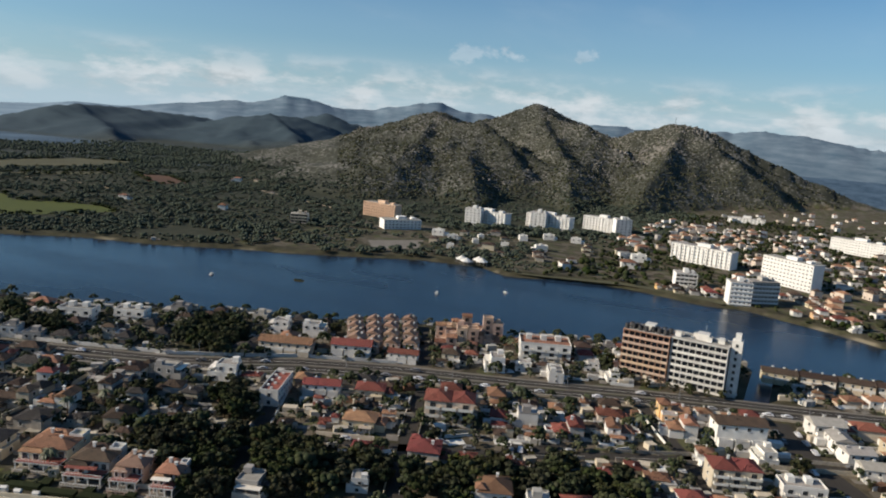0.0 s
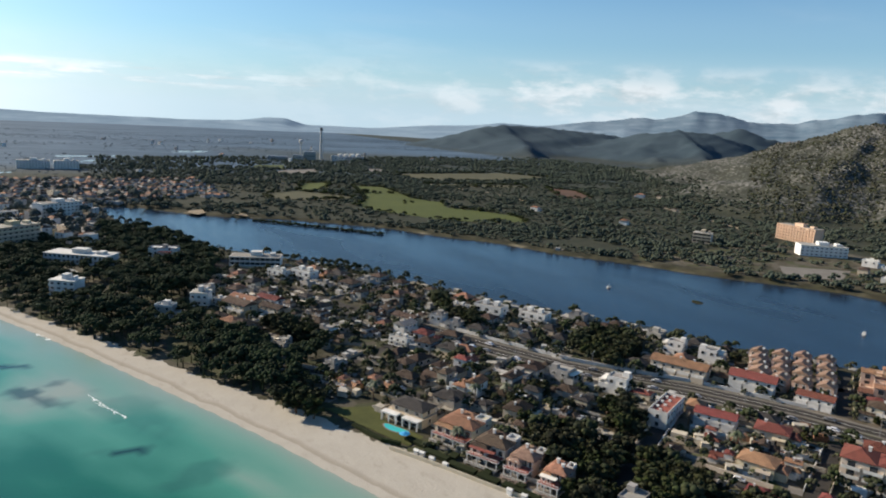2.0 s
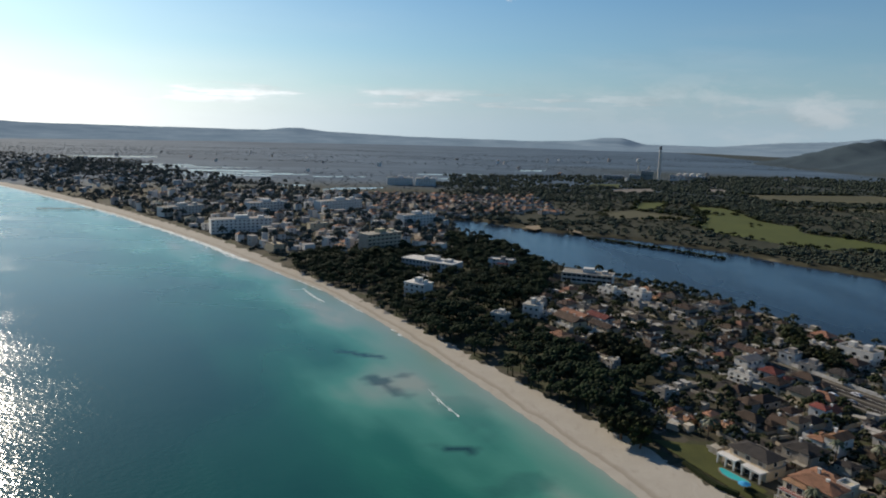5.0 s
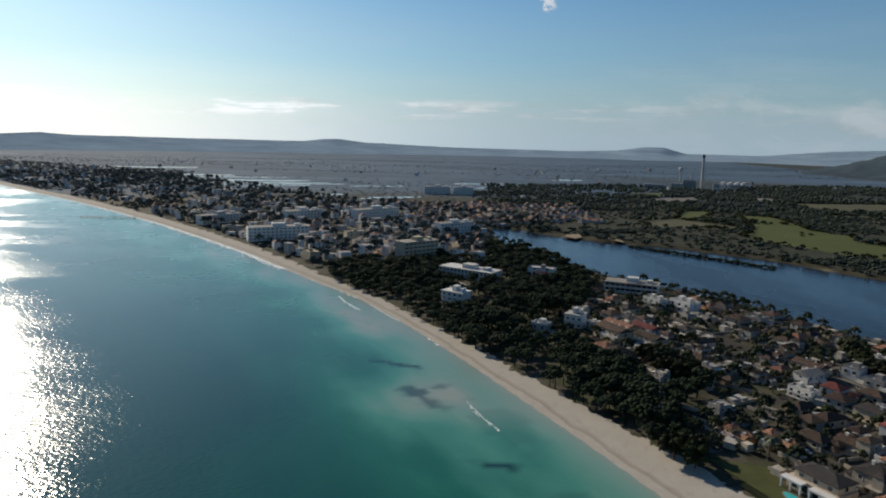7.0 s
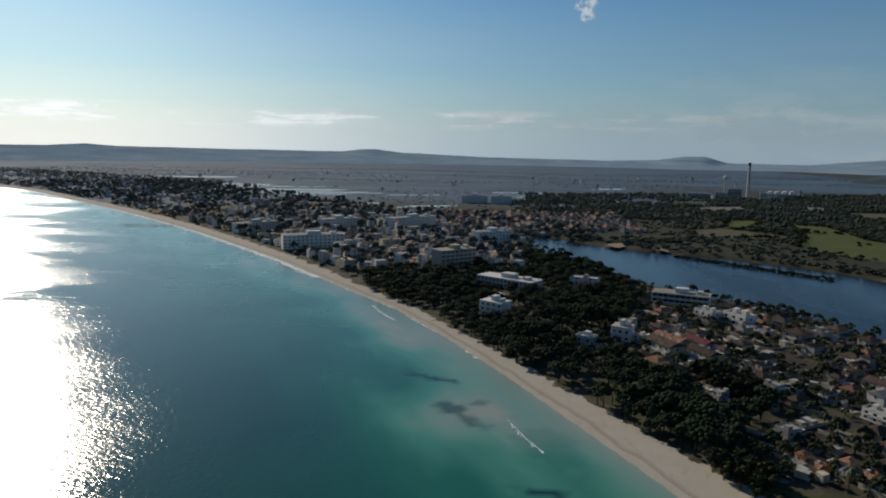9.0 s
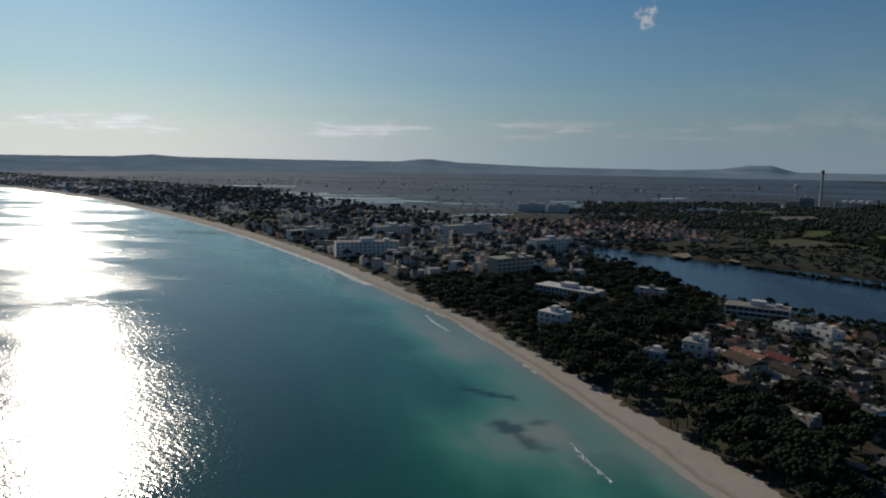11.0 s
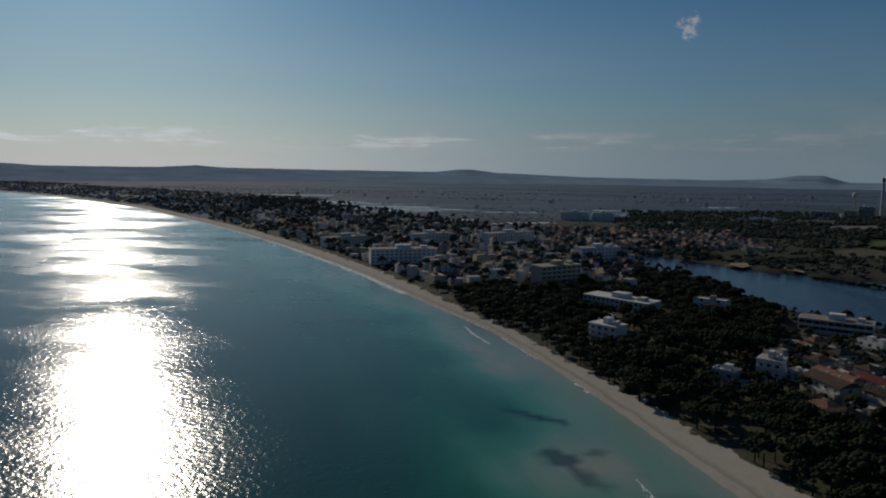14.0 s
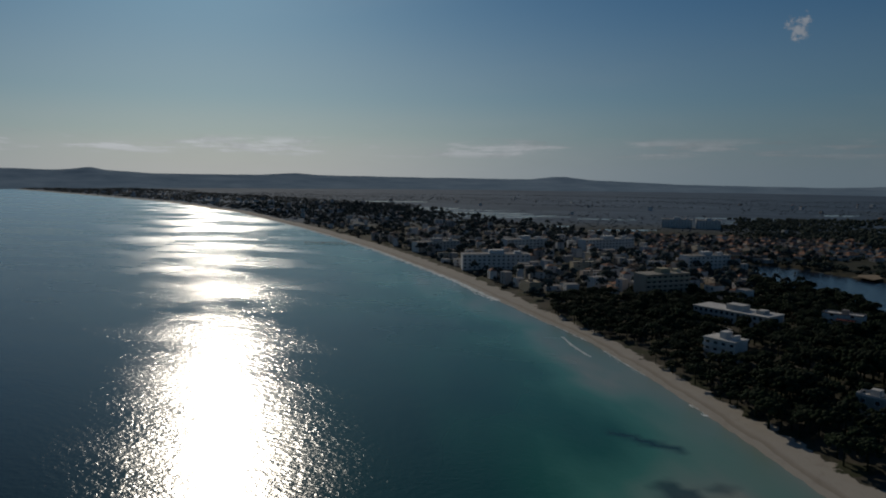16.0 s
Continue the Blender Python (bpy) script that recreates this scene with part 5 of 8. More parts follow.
def polygon(name, pts, z, mat, label, category="field"):
    bm = bmesh.new()
    bm.faces.new([bm.verts.new((x, y, z)) for x, y in pts])
    bmesh.ops.triangulate(bm, faces=bm.faces[:])
    ob = part(name, bm, mat)
    for f in ob.data.polygons:
        if f.normal.z < 0:
            f.flip()
    return tagged(ob, label, category, kind="structure")


def inside(pts, x, y):
    """Which of the points lie within the outline."""
    x, y = np.asarray(x, float), np.asarray(y, float)
    r = np.zeros(x.shape, bool)
    for (ax, ay), (bx, by) in zip(pts, pts[1:] + pts[:1]):
        c = ((ay > y) != (by > y)) & (x < (bx - ax) * (y - ay) / (by - ay + 1e-9) + ax)
        r ^= c
    return r


def joined_houses(name, label, spots, seed):
    """Many small far houses as one joined mesh: walls with flat or hipped roofs."""
    r = random.Random(seed)
    V, F, M = [], [], []
    for x, y, s in spots:
        a0 = radians(TURN_FAR + r.choice((0, 90)) + r.uniform(-10, 10))
        w, d, h, hip = r.uniform(8, 15) * s / 2, r.uniform(7, 10) * s / 2, r.choice((3.2, 5.8, 5.8, 8.6) if y > 560 else (2.7, 3.0, 3.2, 5.4)), r.random() < 0.6
        c, sn = math.cos(a0), math.sin(a0)
        for_roof = r.choice((2, 3, 3) if y > 560 else (2, 2, 3, 3))
        quarter = 820 < y < 1085 and x > -20
        hip = hip or quarter
        h = min(h, 3.2) if quarter else h
        corners = [(x + px * c - py * sn, y + px * sn + py * c, zz) for zz in (2.2, 2.5 + h) for px, py in ((-w, -d), (w, -d), (w, d), (-w, d))]
        wall = r.choice((0, 5, 5) if quarter else (0, 0, 0, 5) if y > 560 else (0, 0, 1, 1, 5))
        for fl in range(max(1, int(h / 2.8))):
            for side in (-1, 1):
                for q in range(max(1, int(w / 2.2))):
                    px, zz, g = -w + (q + 0.5) * 2 * w / max(1, int(w / 2.2)), 3.2 + 2.7 * fl, len(V)
                    V += [(x + ax * c - side * (d + 0.05) * sn, y + ax * sn + side * (d + 0.05) * c, az_) for ax, az_ in ((px - 0.7, zz), (px + 0.7, zz), (px + 0.7, zz + 1.4), (px - 0.7, zz + 1.4))]
                    F.append((g, g + 1, g + 2, g + 3))
                    M.append(6)
        k = len(V)
        V += corners
        F += [(k, k + 1, k + 5, k + 4), (k + 1, k + 2, k + 6, k + 5), (k + 2, k + 3, k + 7, k + 6), (k + 3, k, k + 4, k + 7)]
        M += [wall] * 4
        if hip:
            V += [(x - (w - d) * c * 0.9, y - (w - d) * sn * 0.9, 4.3 + h), (x + (w - d) * c * 0.9, y + (w - d) * sn * 0.9, 4.3 + h)]
            F += [(k + 4, k + 5, k + 9, k + 8), (k + 5, k + 6, k + 9), (k + 6, k + 7, k + 8, k + 9), (k + 7, k + 4, k + 8)]
            M += [for_roof] * 4
        else:
            F.append((k + 4, k + 5, k + 6, k + 7))
            M.append(4)
    me = bpy.data.meshes.new(name)
    me.from_pydata(V, [], F)
    for m in (WHITE, CREAM, TERRA, BROWN, GRAVEL, GREYW, DARK):
        me.materials.append(m)
    me.polygons.foreach_set("material_index", M)
    return tagged(new(name, me), label, "houses", kind="stuff")


TURN_FAR = -60.0


# ---- roads, fields, ponds ----
MAIN = [(420, -260), (372, -140), (332, -40), (311, 16), (294, 59), (274, 103), (256, 150), (236, 188), (219, 210), (204, 232), (185, 276), (170, 314), (152, 365), (136, 420),
        (124, 480), (110, 560), (72, 660), (0, 770), (-120, 920), (-300, 1120)]
ribbon("road_1", MAIN[:12], 5.8, 2.53, ASPHALT, 4.2, "grey asphalt carriageway of the lake road")
ribbon("road_2", MAIN[:12], 5.8, 2.53, ASPHALT, -4.2, "grey asphalt carriageway of the lake road")
ribbon("road_marking", MAIN[:12], 0.22, 2.545, PAINT, 4.2, "worn white centre line", "road marking")
ribbon("road_marking", MAIN[:12], 0.22, 2.545, PAINT, -4.2, "worn white centre line", "road marking")


ribbon("road_3", MAIN[11:], 6.4, 2.53, ASPHALT, 0.0, "narrow asphalt road through the wood")


def shifted(line, off):
    pts = [Vector(p) for p in line]
    out = []
    for i, p0 in enumerate(pts):
        d = (pts[min(i + 1, len(pts) - 1)] - pts[max(i - 1, 0)]).normalized()
        out.append((p0.x - d.y * off, p0.y + d.x * off))
    return out


for off, w in ((0, 1.0), (8.0, 1.5), (-8.0, 1.5)):
    ob = wall_along("pavement", shifted(MAIN[:12], off), 0.15, w, PAVING, "pale paved footway with a kerb", "pavement", 2.5)
    ob["kind"] = "structure"
wall_along("boundary_wall", shifted(MAIN[6:12], -10.5), 1.7, 0.4, WHITE, "long pale rendered wall beside the lake road", "wall", 2.4)
wall_along("boundary_wall", shifted(MAIN[2:6], 10.5), 1.1, 0.3, STONE, "low stone wall beside the lake road", "wall", 2.4)
STREETS = [[(150, 200), (166, 168), (181, 140), (192, 115), (210, 81), (229, 53), (255, 10), (276, -34), (300, -80)],
           [(285, 49), (250, 28), (222, 12)], [(244, 130), (196, 109), (160, 92)], [(212, 176), (169, 152), (142, 138)],
           [(84, 288), (111, 255), (129, 229), (139, 199), (150, 200)], [(176, 298), (145, 286), (104, 264)], [(196, 248), (160, 232), (130, 226)],
           [(300, 160), (278, 200), (262, 230)], [(122, 480), (150, 462), (176, 452)], [(150, 372), (176, 385), (200, 395)], [(324, 174), (297, 158), (271, 143)]]
for s in STREETS:
    ribbon("street", s, 5.2, 2.52, ASPHALT, 0, "narrow grey residential street")
ribbon("street", [(303, 0), (267, -15), (245, -30)], 10.0, 2.525, ASPHALT, 0, "wide grey street with parking")
polygon("car_park", [(222, 84), (230, 66), (218, 62), (210, 79)], 2.54, ASPHALT, "small asphalt car park", "car park")
polygon("lawn", [(228, 98), (240, 84), (236, 79), (224, 92)], 2.53, LAWN, "rough green lawn beside the car park", "lawn")
polygon("lawn", [(92, 232), (99, 212), (106, 192), (114, 196), (108, 212), (110, 226)], 2.55, LAWN, "mown garden lawn above the beach", "lawn")
polygon("lawn", [(342, 52), (343, 74), (352, 78), (366, 60), (352, 40)], 2.5, LAWN, "green hotel lawn", "lawn")
FIELDS = [[(425, 978), (463, 958), (455, 882), (442, 826), (452, 793), (462, 778), (441, 728), (467, 698), (484, 648), (470, 606), (416, 618), (386, 634), (360, 681), (338, 724), (339, 766), (372, 812), (396, 880)],
          [(590, 1174), (848, 1201), (911, 1095), (741, 1031), (582, 1060)], [(675, 798), (750, 923), (776, 880), (726, 787)], [(560, 1000), (729, 965), (715, 930), (550, 960)]]
polygon("meadow", FIELDS[0], 2.6, MEADOW, "bright green meadow beyond the lake", "meadow")
FIELDS.append([(360, 1017), (403, 1025), (384, 965), (329, 898), (324, 928)])
polygon("meadow", FIELDS[-1], 2.6, MEADOW, "small bright green meadow behind a hedge", "meadow")
FIELDS.append([(262, 880), (318, 921), (348, 878), (370, 848), (356, 814), (311, 819), (259, 833)])
polygon("field", FIELDS[-1], 2.6, DRYFIELD, "dull olive field beside the meadow", "field")
FIELDS.append([(356, 1277), (386, 1345), (445, 1356), (414, 1262)])
polygon("meadow", FIELDS[-1], 2.6, MEADOW, "small green meadow near the works", "meadow")
for yard in ([(409, 1238), (477, 1271), (455, 1200), (401, 1151), (351, 1187)], [(584, 1287), (615, 1267), (581, 1204), (556, 1212)]):
    FIELDS.append(yard)
    polygon("works_yard", yard, 2.6, PAVING, "pale gravelled works yard", "yard")
for sand_bank in ([(148, 753), (162, 757), (160, 735), (150, 722), (143, 740)], [(182, 732), (190, 738), (196, 715), (194, 702), (187, 710)]):
    FIELDS.append(sand_bank)
    polygon("sand_bank", sand_bank, 2.58, EARTH, "bare pale earth above the lake bank", "bank")
polygon("field", FIELDS[1], 2.6, DRYFIELD, "dry olive-green field", "field")
polygon("field", FIELDS[2], 2.6, RUST, "ploughed red-brown field", "field")
polygon("field", FIELDS[3], 2.6, DRYFIELD, "dry olive-green field", "field")
FIELDS.append([(470, 200), (500, 205), (525, 130), (530, 70), (515, 35), (500, 40), (512, 120), (492, 190)])
polygon("bank_lawn", [(500, 200), (516, 160), (533, 118), (536, 76), (526, 40), (514, 44), (524, 80), (524, 116), (512, 150), (500, 190)], 2.56, DRYFIELD, "grassy lake bank", "lawn")
FIELDS.append([(535, 351), (579, 317), (534, 298), (502, 324)])
polygon("paved_yard", FIELDS[-1], 2.56, PAVING, "pale paved yard near the lake", "yard")
ribbon("track", [(765, 698), (730, 600), (700, 520), (672, 470)], 6, 2.7, EARTH, 0, "pale earth track along the wood")
ribbon("track", [(560, 1010), (600, 860), (590, 760)], 4, 2.62, EARTH, 0, "pale earth track between fields")
POND = surface("salt_pan_water", (0.42, 0.45, 0.46), (0.30, 0.34, 0.36), 0.004, 0.05, 0.12)
pan_rng = random.Random(9)
for x0, y0, x1, y1, deep in ((-620, 1640, -440, 1640, 40), (-600, 1570, -330, 1590, 34), (-525, 1470, -250, 1490, 46), (-500, 1400, -180, 1430, 40), (-480, 1340, -228, 1380, 26), (-371, 1262, -287, 1284, 30),
                             (-180, 1170, -120, 1190, 26), (-100, 1125, -20, 1150, 40), (93, 1385, 231, 1420, 40), (250, 1440, 330, 1460, 40), (310, 1690, 380, 1700, 60), (-900, 1880, -640, 1960, 60), (-160, 1380, -60, 1400, 24), (60, 1500, 200, 1530, 30)):
    n = 2 if deep > 30 else 1
    for k in range(n):
        o = deep * k / n
        e = pan_rng.uniform(-20, 20)
        polygon("salt_pan", [(x0 + e, y0 + o), (x1 + e, y1 + o), (x1 + e + 4, y1 + o + deep / n * 0.7), (x0 + e + 4, y0 + o + deep / n * 0.7)], 2.62, POND, "shallow pale salt pan reflecting the sky", "pond")
PANS = [[(-640, 1330), (-130, 1360), (-130, 1460), (-640, 1700)], [(80, 1370), (340, 1400), (340, 1500), (80, 1440)]]

# ---- houses ----
TURN = -65.4
placed = []       # x, y, clear radius
prototypes = {}
rng = random.Random(11)
MAKERS = {
    "r": [lambda at, v=v: pitched_villa((CREAM, WHITE, GREYW)[v], RED, "white house with a red tiled roof", v, at) for v in (0, 2)] + [lambda at, v=v: compound_villa((CREAM, WHITE, GREYW)[v], RED, "white house with a red tiled roof", v, at) for v in range(3)],
    "o": [lambda at, v=v: pitched_villa((CREAM, OCHRE, WHITE)[v], TERRA, "cream house with a terracotta tiled roof", v, at) for v in (0, 2)] + [lambda at, v=v: compound_villa((CREAM, OCHRE, WHITE)[v], TERRA, "cream house with a terracotta tiled roof", v, at) for v in range(3)],
    "b": [lambda at, v=v: pitched_villa((CREAM, STONE, GREYW)[v], BROWN, "pale house with a weathered brown tiled roof", v, at) for v in (0, 2)] + [lambda at, v=v: compound_villa((CREAM, STONE, GREYW)[v], BROWN, "pale house with a weathered brown tiled roof", v, at) for v in range(3)],
    "d": [lambda at, v=v: pitched_villa((CREAM, GREYW, STONE)[v], DARKROOF, "pale house with a dark grey-brown tiled roof", v, at) for v in (0, 2)] + [lambda at, v=v: compound_villa((CREAM, GREYW, STONE)[v], DARKROOF, "pale house with a dark grey-brown tiled roof", v, at) for v in range(3)],
    "G": [lambda at: flat_villa(GREYW, "grey flat-roofed house with roof terraces", at)],
    "w": [lambda at: flat_villa(WHITE, "white flat-roofed house with roof terraces", at), lambda at: flat_villa(WHITE, "white flat-roofed house with roof terraces", at, 9, 11)],
    "g": [lambda at: row_house(WHITE, GRAVEL, "pale row of holiday homes with grey roofs", at, 2, 2)],
    "R": [lambda at: row_house(WHITE, RED, "row of white houses under a red tiled roof", at, 3)],
    "O": [lambda at: row_house(CREAM, TERRA, "row of cream houses under a long orange roof", at, 4)],
    "L": [lambda at: row_house(CREAM, BROWN, "lakeside row of cream houses with brown roofs", at, 3)],
    "B": [lambda at: row_house(WHITE, BROWN, "large white building with a brown gabled roof", at, 3, 3)],
    "t": [lambda at: gable_unit(PINK, PALETILE, "narrow pink town house with a gabled front", at)],
    "A": [lambda at: apartment_block(CREAM, RED, "cream apartment building with red-brown tiled roofs", at, 18, 11, 3)],
    "W": [lambda at: apartment_block(WHITE, GRAVEL, "white flat-roofed apartment building with balconies", at, 17, 9, 2, True)],
    "X": [lambda at: apartment_block(WHITE, TERRA, "white apartment building with roof terraces", at, 24, 15, 3, True)],
}
BASE_WIDTH = {"r": 13, "o": 13, "b": 13, "d": 13, "w": 11, "G": 11, "g": 13, "R": 18, "O": 24, "L": 18, "B": 18, "t": 8, "A": 18, "W": 17, "X": 24}


def house(kind, x, y, width=None, turn=None, z=2.5):
    """Stands a house of that kind at a place of the plan, at about that width."""
    key = (kind, rng.randrange(len(MAKERS[kind])))
    turn = TURN + rng.choice((0, 0, 0, 180, 90, -90)) + rng.uniform(-4, 4) if turn is None else turn
    s = 1.0 if width is None else max(0.58, min(1.15, width / (BASE_WIDTH[kind] + (2.5 if kind in "robdwG" else 1.0))))
    m = pose(x, y, z, 0, 0, turn)
    if key not in prototypes:
        ob = MAKERS[kind][key[1]](m)
        prototypes[key] = ob
        ob.scale = (1, 1, 1)
    else:
        ob = copy_thing(prototypes[key], m @ Matrix.Diagonal((s, s, s, 1)))
    placed.append((x, y, BASE_WIDTH[kind] * s * 0.48))
    return ob


WEST = [(163, 247, 15, "r"), (143, 237, 13, "b"), (169, 218, 13, "b"), (150, 223, 10, "o"), (135, 213, 11, "d"), (145, 206, 10, "d"), (154, 196, 9, "b"), (163, 202, 9, "d"),
        (183, 194, 12, "d"), (170, 187, 10, "b"), (206, 201, 12, "w"), (175, 236, 10, "d"), (184, 227, 10, "b"), (193, 216, 10, "G"), (166, 264, 12, "d"), (214, 279, 17, "b"),
        (221, 313, 14, "W"), (208, 326, 14, "W"), (237, 294, 19, "W"), (183, 150, 9, "b"), (124, 209, 10, "b")]
MIDDLE = [(247, 203, 18, "O"), (270, 227, 13, "w"), (277, 210, 14, "w"), (263, 178, 14, "R"), (271, 155, 15, "R"), (282, 136, 13, "b"), 
          (288, 117, 9, "w"), (296, 106, 9, "w"), (317, 80, 9, "w"), (309, 68, 9, "w"), (328, 74, 9, "w"), (217, 160, 16, "R"), (204, 152, 10, "r"), (195, 140, 8, "r"),
          (226, 143, 11, "r"), (214, 136, 10, "b"), (200, 130, 9, "o"), (209, 124, 10, "o"), (184, 118, 11, "r")]
# house at (143, 128): grey walls carry the shade on a white building
CENTRE = [(243, 116, 11, "r"), (226, 108, 17, "A"), (241, 98, 10, "b"), (252, 86, 10, "b"), (257, 77, 10, "o"), (267, 70, 10, "o"), (238, 66, 11, "r"), (191, 99, 10, "r"), (197, 86, 9, "r"),
          (203, 72, 8, "r"), (181, 70, 12, "o"), (165, 107, 10, "w"), (143, 128, 13, "G")]
EAST = [(262, 57, 14, "r"), (249, 50, 15, "o"), (283, 37, 11, "o"), (267, 31, 16, "o"), (289, 26, 10, "o"), (288, 15, 12, "o"), (272, 12, 16, "B"), (260, 2, 11, "w"), (250, 20, 10, "o"),
        (212, 45, 11, "r"), (221, 31, 11, "o"), (235, 10, 17, "A"), (240, -10, 15, "W"), (301, -17, 13, "g"), (291, -22, 12, "g"), (281, -27, 12, "g"), (270, -32, 12, "g"),
        (311, -32, 16, "r"), (296, -40, 12, "o"), (255, -42, 14, "w"), (345, -14, 11, "o"), (351, -37, 13, "o")]
NORTH = [(108, 246, 12, "o"), (119, 240, 14, "o"), (144, 305, 12, "b"), (152, 287, 13, "W"), (87, 406, 15, "G"), (97, 366, 18, "L"), (104, 380, 22, "O"), (112, 356, 18, "L"), (116, 374, 18, "R"), (92, 384, 12, "W"), (163, 304, 13, "g"), (170, 316, 17, "L"), (157, 324, 15, "b"), (162, 336, 15, "b"), (123, 362, 14, "b"),
         (155, 428, 20, "W"), (141, 438, 17, "W"), (166, 424, 13, "o"), (176, 412, 11, "o"), (111, 268, 12, "G"), (101, 306, 8, "G"), (133, 338, 13, "b"), (168, 336, 13, "b"),
         (152, 250, 11, "b"), (180, 318, 12, "b"), (120, 338, 13, "b"), (126, 312, 11, "G"), (180, 350, 15, "b"), (168, 372, 15, "b"), (196, 356, 13, "b"), (23, 474, 12, "w")]
placed += [(158, 104, 7), (136, 125, 7)]
for district in (WEST, MIDDLE, CENTRE, EAST, NORTH):
    for x, y, w, k in district:
        house(k, x, y, w * (0.86 if district in (WEST, NORTH) else 0.95), TURN + rng.uniform(-3, 3) if k in "RODLBPAWX" else None)
for (ax, ay), (bx, by) in (((271, 181), (297, 200)), ((274, 173), (304, 193)), ((277, 165), (311, 187)), ((283, 158), (317, 179))):
    for k in range(4):
        house("t", ax + (bx - ax) * k / 3, ay + (by - ay) * k / 3, 8, -72)
for x, y, seed, nx, ny, tall in ((309, 147, 3, 4, 3, 3), (329, 157, 5, 3, 2, 4), (323, 136, 8, 3, 3, 4)):
    stepped_flats(PINK, TERRA, "terracotta-pink holiday flats piled up in steps", pose(x, y, 2.5, 0, 0, -62), seed, nx, ny, tall)
    placed.append((x, y, 10))
for x, y in ((361, 2), (365, -14), (369, -30), (373, -46)):
    house("L", x, y, 16, -80)
for lab, x, y, roof, wall, W, D, awn in (
        ("large beach-front villa with a terracotta roof and white terraces", 121.6, 188.4, TERRA, CREAM, 13.0, 12.5, None), ("beach-front villa with a grey-brown roof and red awning", 124.0, 171.8, BROWN, GREYW, 11.0, 10.5, RED),
        ("narrow pinkish beach-front villa with a tan roof", 128.6, 160.8, PALETILE, PINK, 7.6, 9.5, None), ("small beach-front villa with an orange roof", 132.0, 149.4, TERRA, PINK, 6.6, 8.0, SHADE_CLOTH)):
    beach_villa(lab, pose(x, y, 2.5, 0, 0, TURN), roof, wall, W, D, awn)
for x, y, t_ in ((318, 104, TURN), (294, 90, TURN + 90)):
    house("X" if y > 100 else "W", x, y, 17 if y > 100 else 13, t_)
terrace_building("long white building with a red roof terrace", pose(204, 172, 2.5, 0, 0, TURN + 90))
placed += [(200, 172, 9), (208, 168, 8), (126, 190, 9), (128, 174, 8), (132, 162, 6), (135, 151, 6)]
pool_villa("white villa with dark hipped roof and turquoise pool", pose(113.6, 208.9, 2.55, 0, 0, TURN))
placed.append((114, 208.5, 12))
# the courtyard holiday village inside the wood
slab_hotel("long low white hall near the lake", pose(138, 478, 2.5, 0, 0, -25), 34, 11, 2, 10, WHITE, group="low halls", back=False)
slab_hotel("long white low hotel inside the pine wood", pose(33, 518, 2.5, 0, 0, -37), 44, 14, 2, 14, WHITE, group="low halls", deep=0.9, top=WHITE)
placed += [(138, 478, 19), (33, 518, 26), (23, 474, 9), (120, 480, 8), (150, 472, 10)]

# the tall hotel on the lake shore, in two joined wings, with its stair tower
slab_hotel("brown and pink hotel wing with deep balconies", pose(326, 57, 2.5, 0, 0, -92), 21, 11, 7, 8, HOTELBROWN, rail=PINK, roofmat=METAL, storey=3.05, group="shore hotel")
slab_hotel("white hotel wing with long balconies", pose(326.5, 34, 2.5, 0, 0, -92), 24, 11, 7, 9, WHITE, storey=3.05, group="shore hotel")
stair = empty("stair_tower", "white stair tower at the end of the hotel", "tower", at=pose(326, 19.4, 2.5))
part("wall", boxes([(-2.6, -2.2, -0.5, 2.6, 2.2, 25), (-1.4, -1.2, 25, 1.4, 1.2, 28)]), WHITE, stair)
for k in range(8):
    for xx in (-1.2, 1.2):
        put_window(stair, xx, -2.2, 1.2 + 3 * k, 0, 1.4, 1.6)
    put_window(stair, -2.6, 0, 1.2 + 3 * k, -90, 1.4, 1.6)
for i in range(14):
    bm = bmesh.new()
    bmesh.ops.create_cone(bm, segments=12, radius1=1.15, radius2=0.95, depth=2.4, cap_ends=True, matrix=Matrix.Translation((0, 0, 1.2)))
    tank = part("water_tank", bm, DARK)
    tank.matrix_basis = pose(321.2 + (i % 2) * 3.2 + (i % 3) * 0.7, 66.5 - i * 1.45, 2.5 + 22.3)
    tagged(tank, "round black water tank on the hotel roof", "water tank", "roof tanks")
for i, (x, y, w, d, hh, mat) in enumerate(((323.5, 44, 2.6, 2.0, 2.4, WHITE), (327.5, 41, 1.6, 1.6, 1.3, METAL), (324, 38, 1.4, 1.2, 1.0, METAL), (328.5, 36.5, 3.4, 2.4, 1.7, WHITE), (323.8, 31, 2.4, 1.8, 1.9, WHITE), (327, 28.5, 1.5, 1.3, 1.1, METAL), (324.5, 25.5, 2.0, 1.6, 1.6, WHITE), (328.2, 24, 1.4, 1.4, 1.0, METAL))):
    plant = empty("roof_plant", "boxy ventilation plant standing on the hotel roof", "roof plant", "hotel roof plant", pose(x, y, 2.5 + 22.3, 0, 0, -92))
    part("casing", boxes([(-w / 2, -d / 2, 0, w / 2, d / 2, hh)]), mat, plant)
    part("cap", boxes([(-w / 2 - 0.1, -d / 2 - 0.1, hh, w / 2 + 0.1, d / 2 + 0.1, hh + 0.14)]), CONCRETE, plant)
mast = empty("roof_mast", "thin metal aerial mast on the hotel roof", "mast", at=pose(326, 33, 2.5 + 22.2))
part("pole", boxes([(-0.1, -0.1, 0, 0.1, 0.1, 7.0)]), METAL, mast)
for z in (4.0, 5.2, 6.4):
    part("cross_arm", boxes([(-0.9, -0.05, z, 0.9, 0.05, z + 0.1)]), METAL, mast)
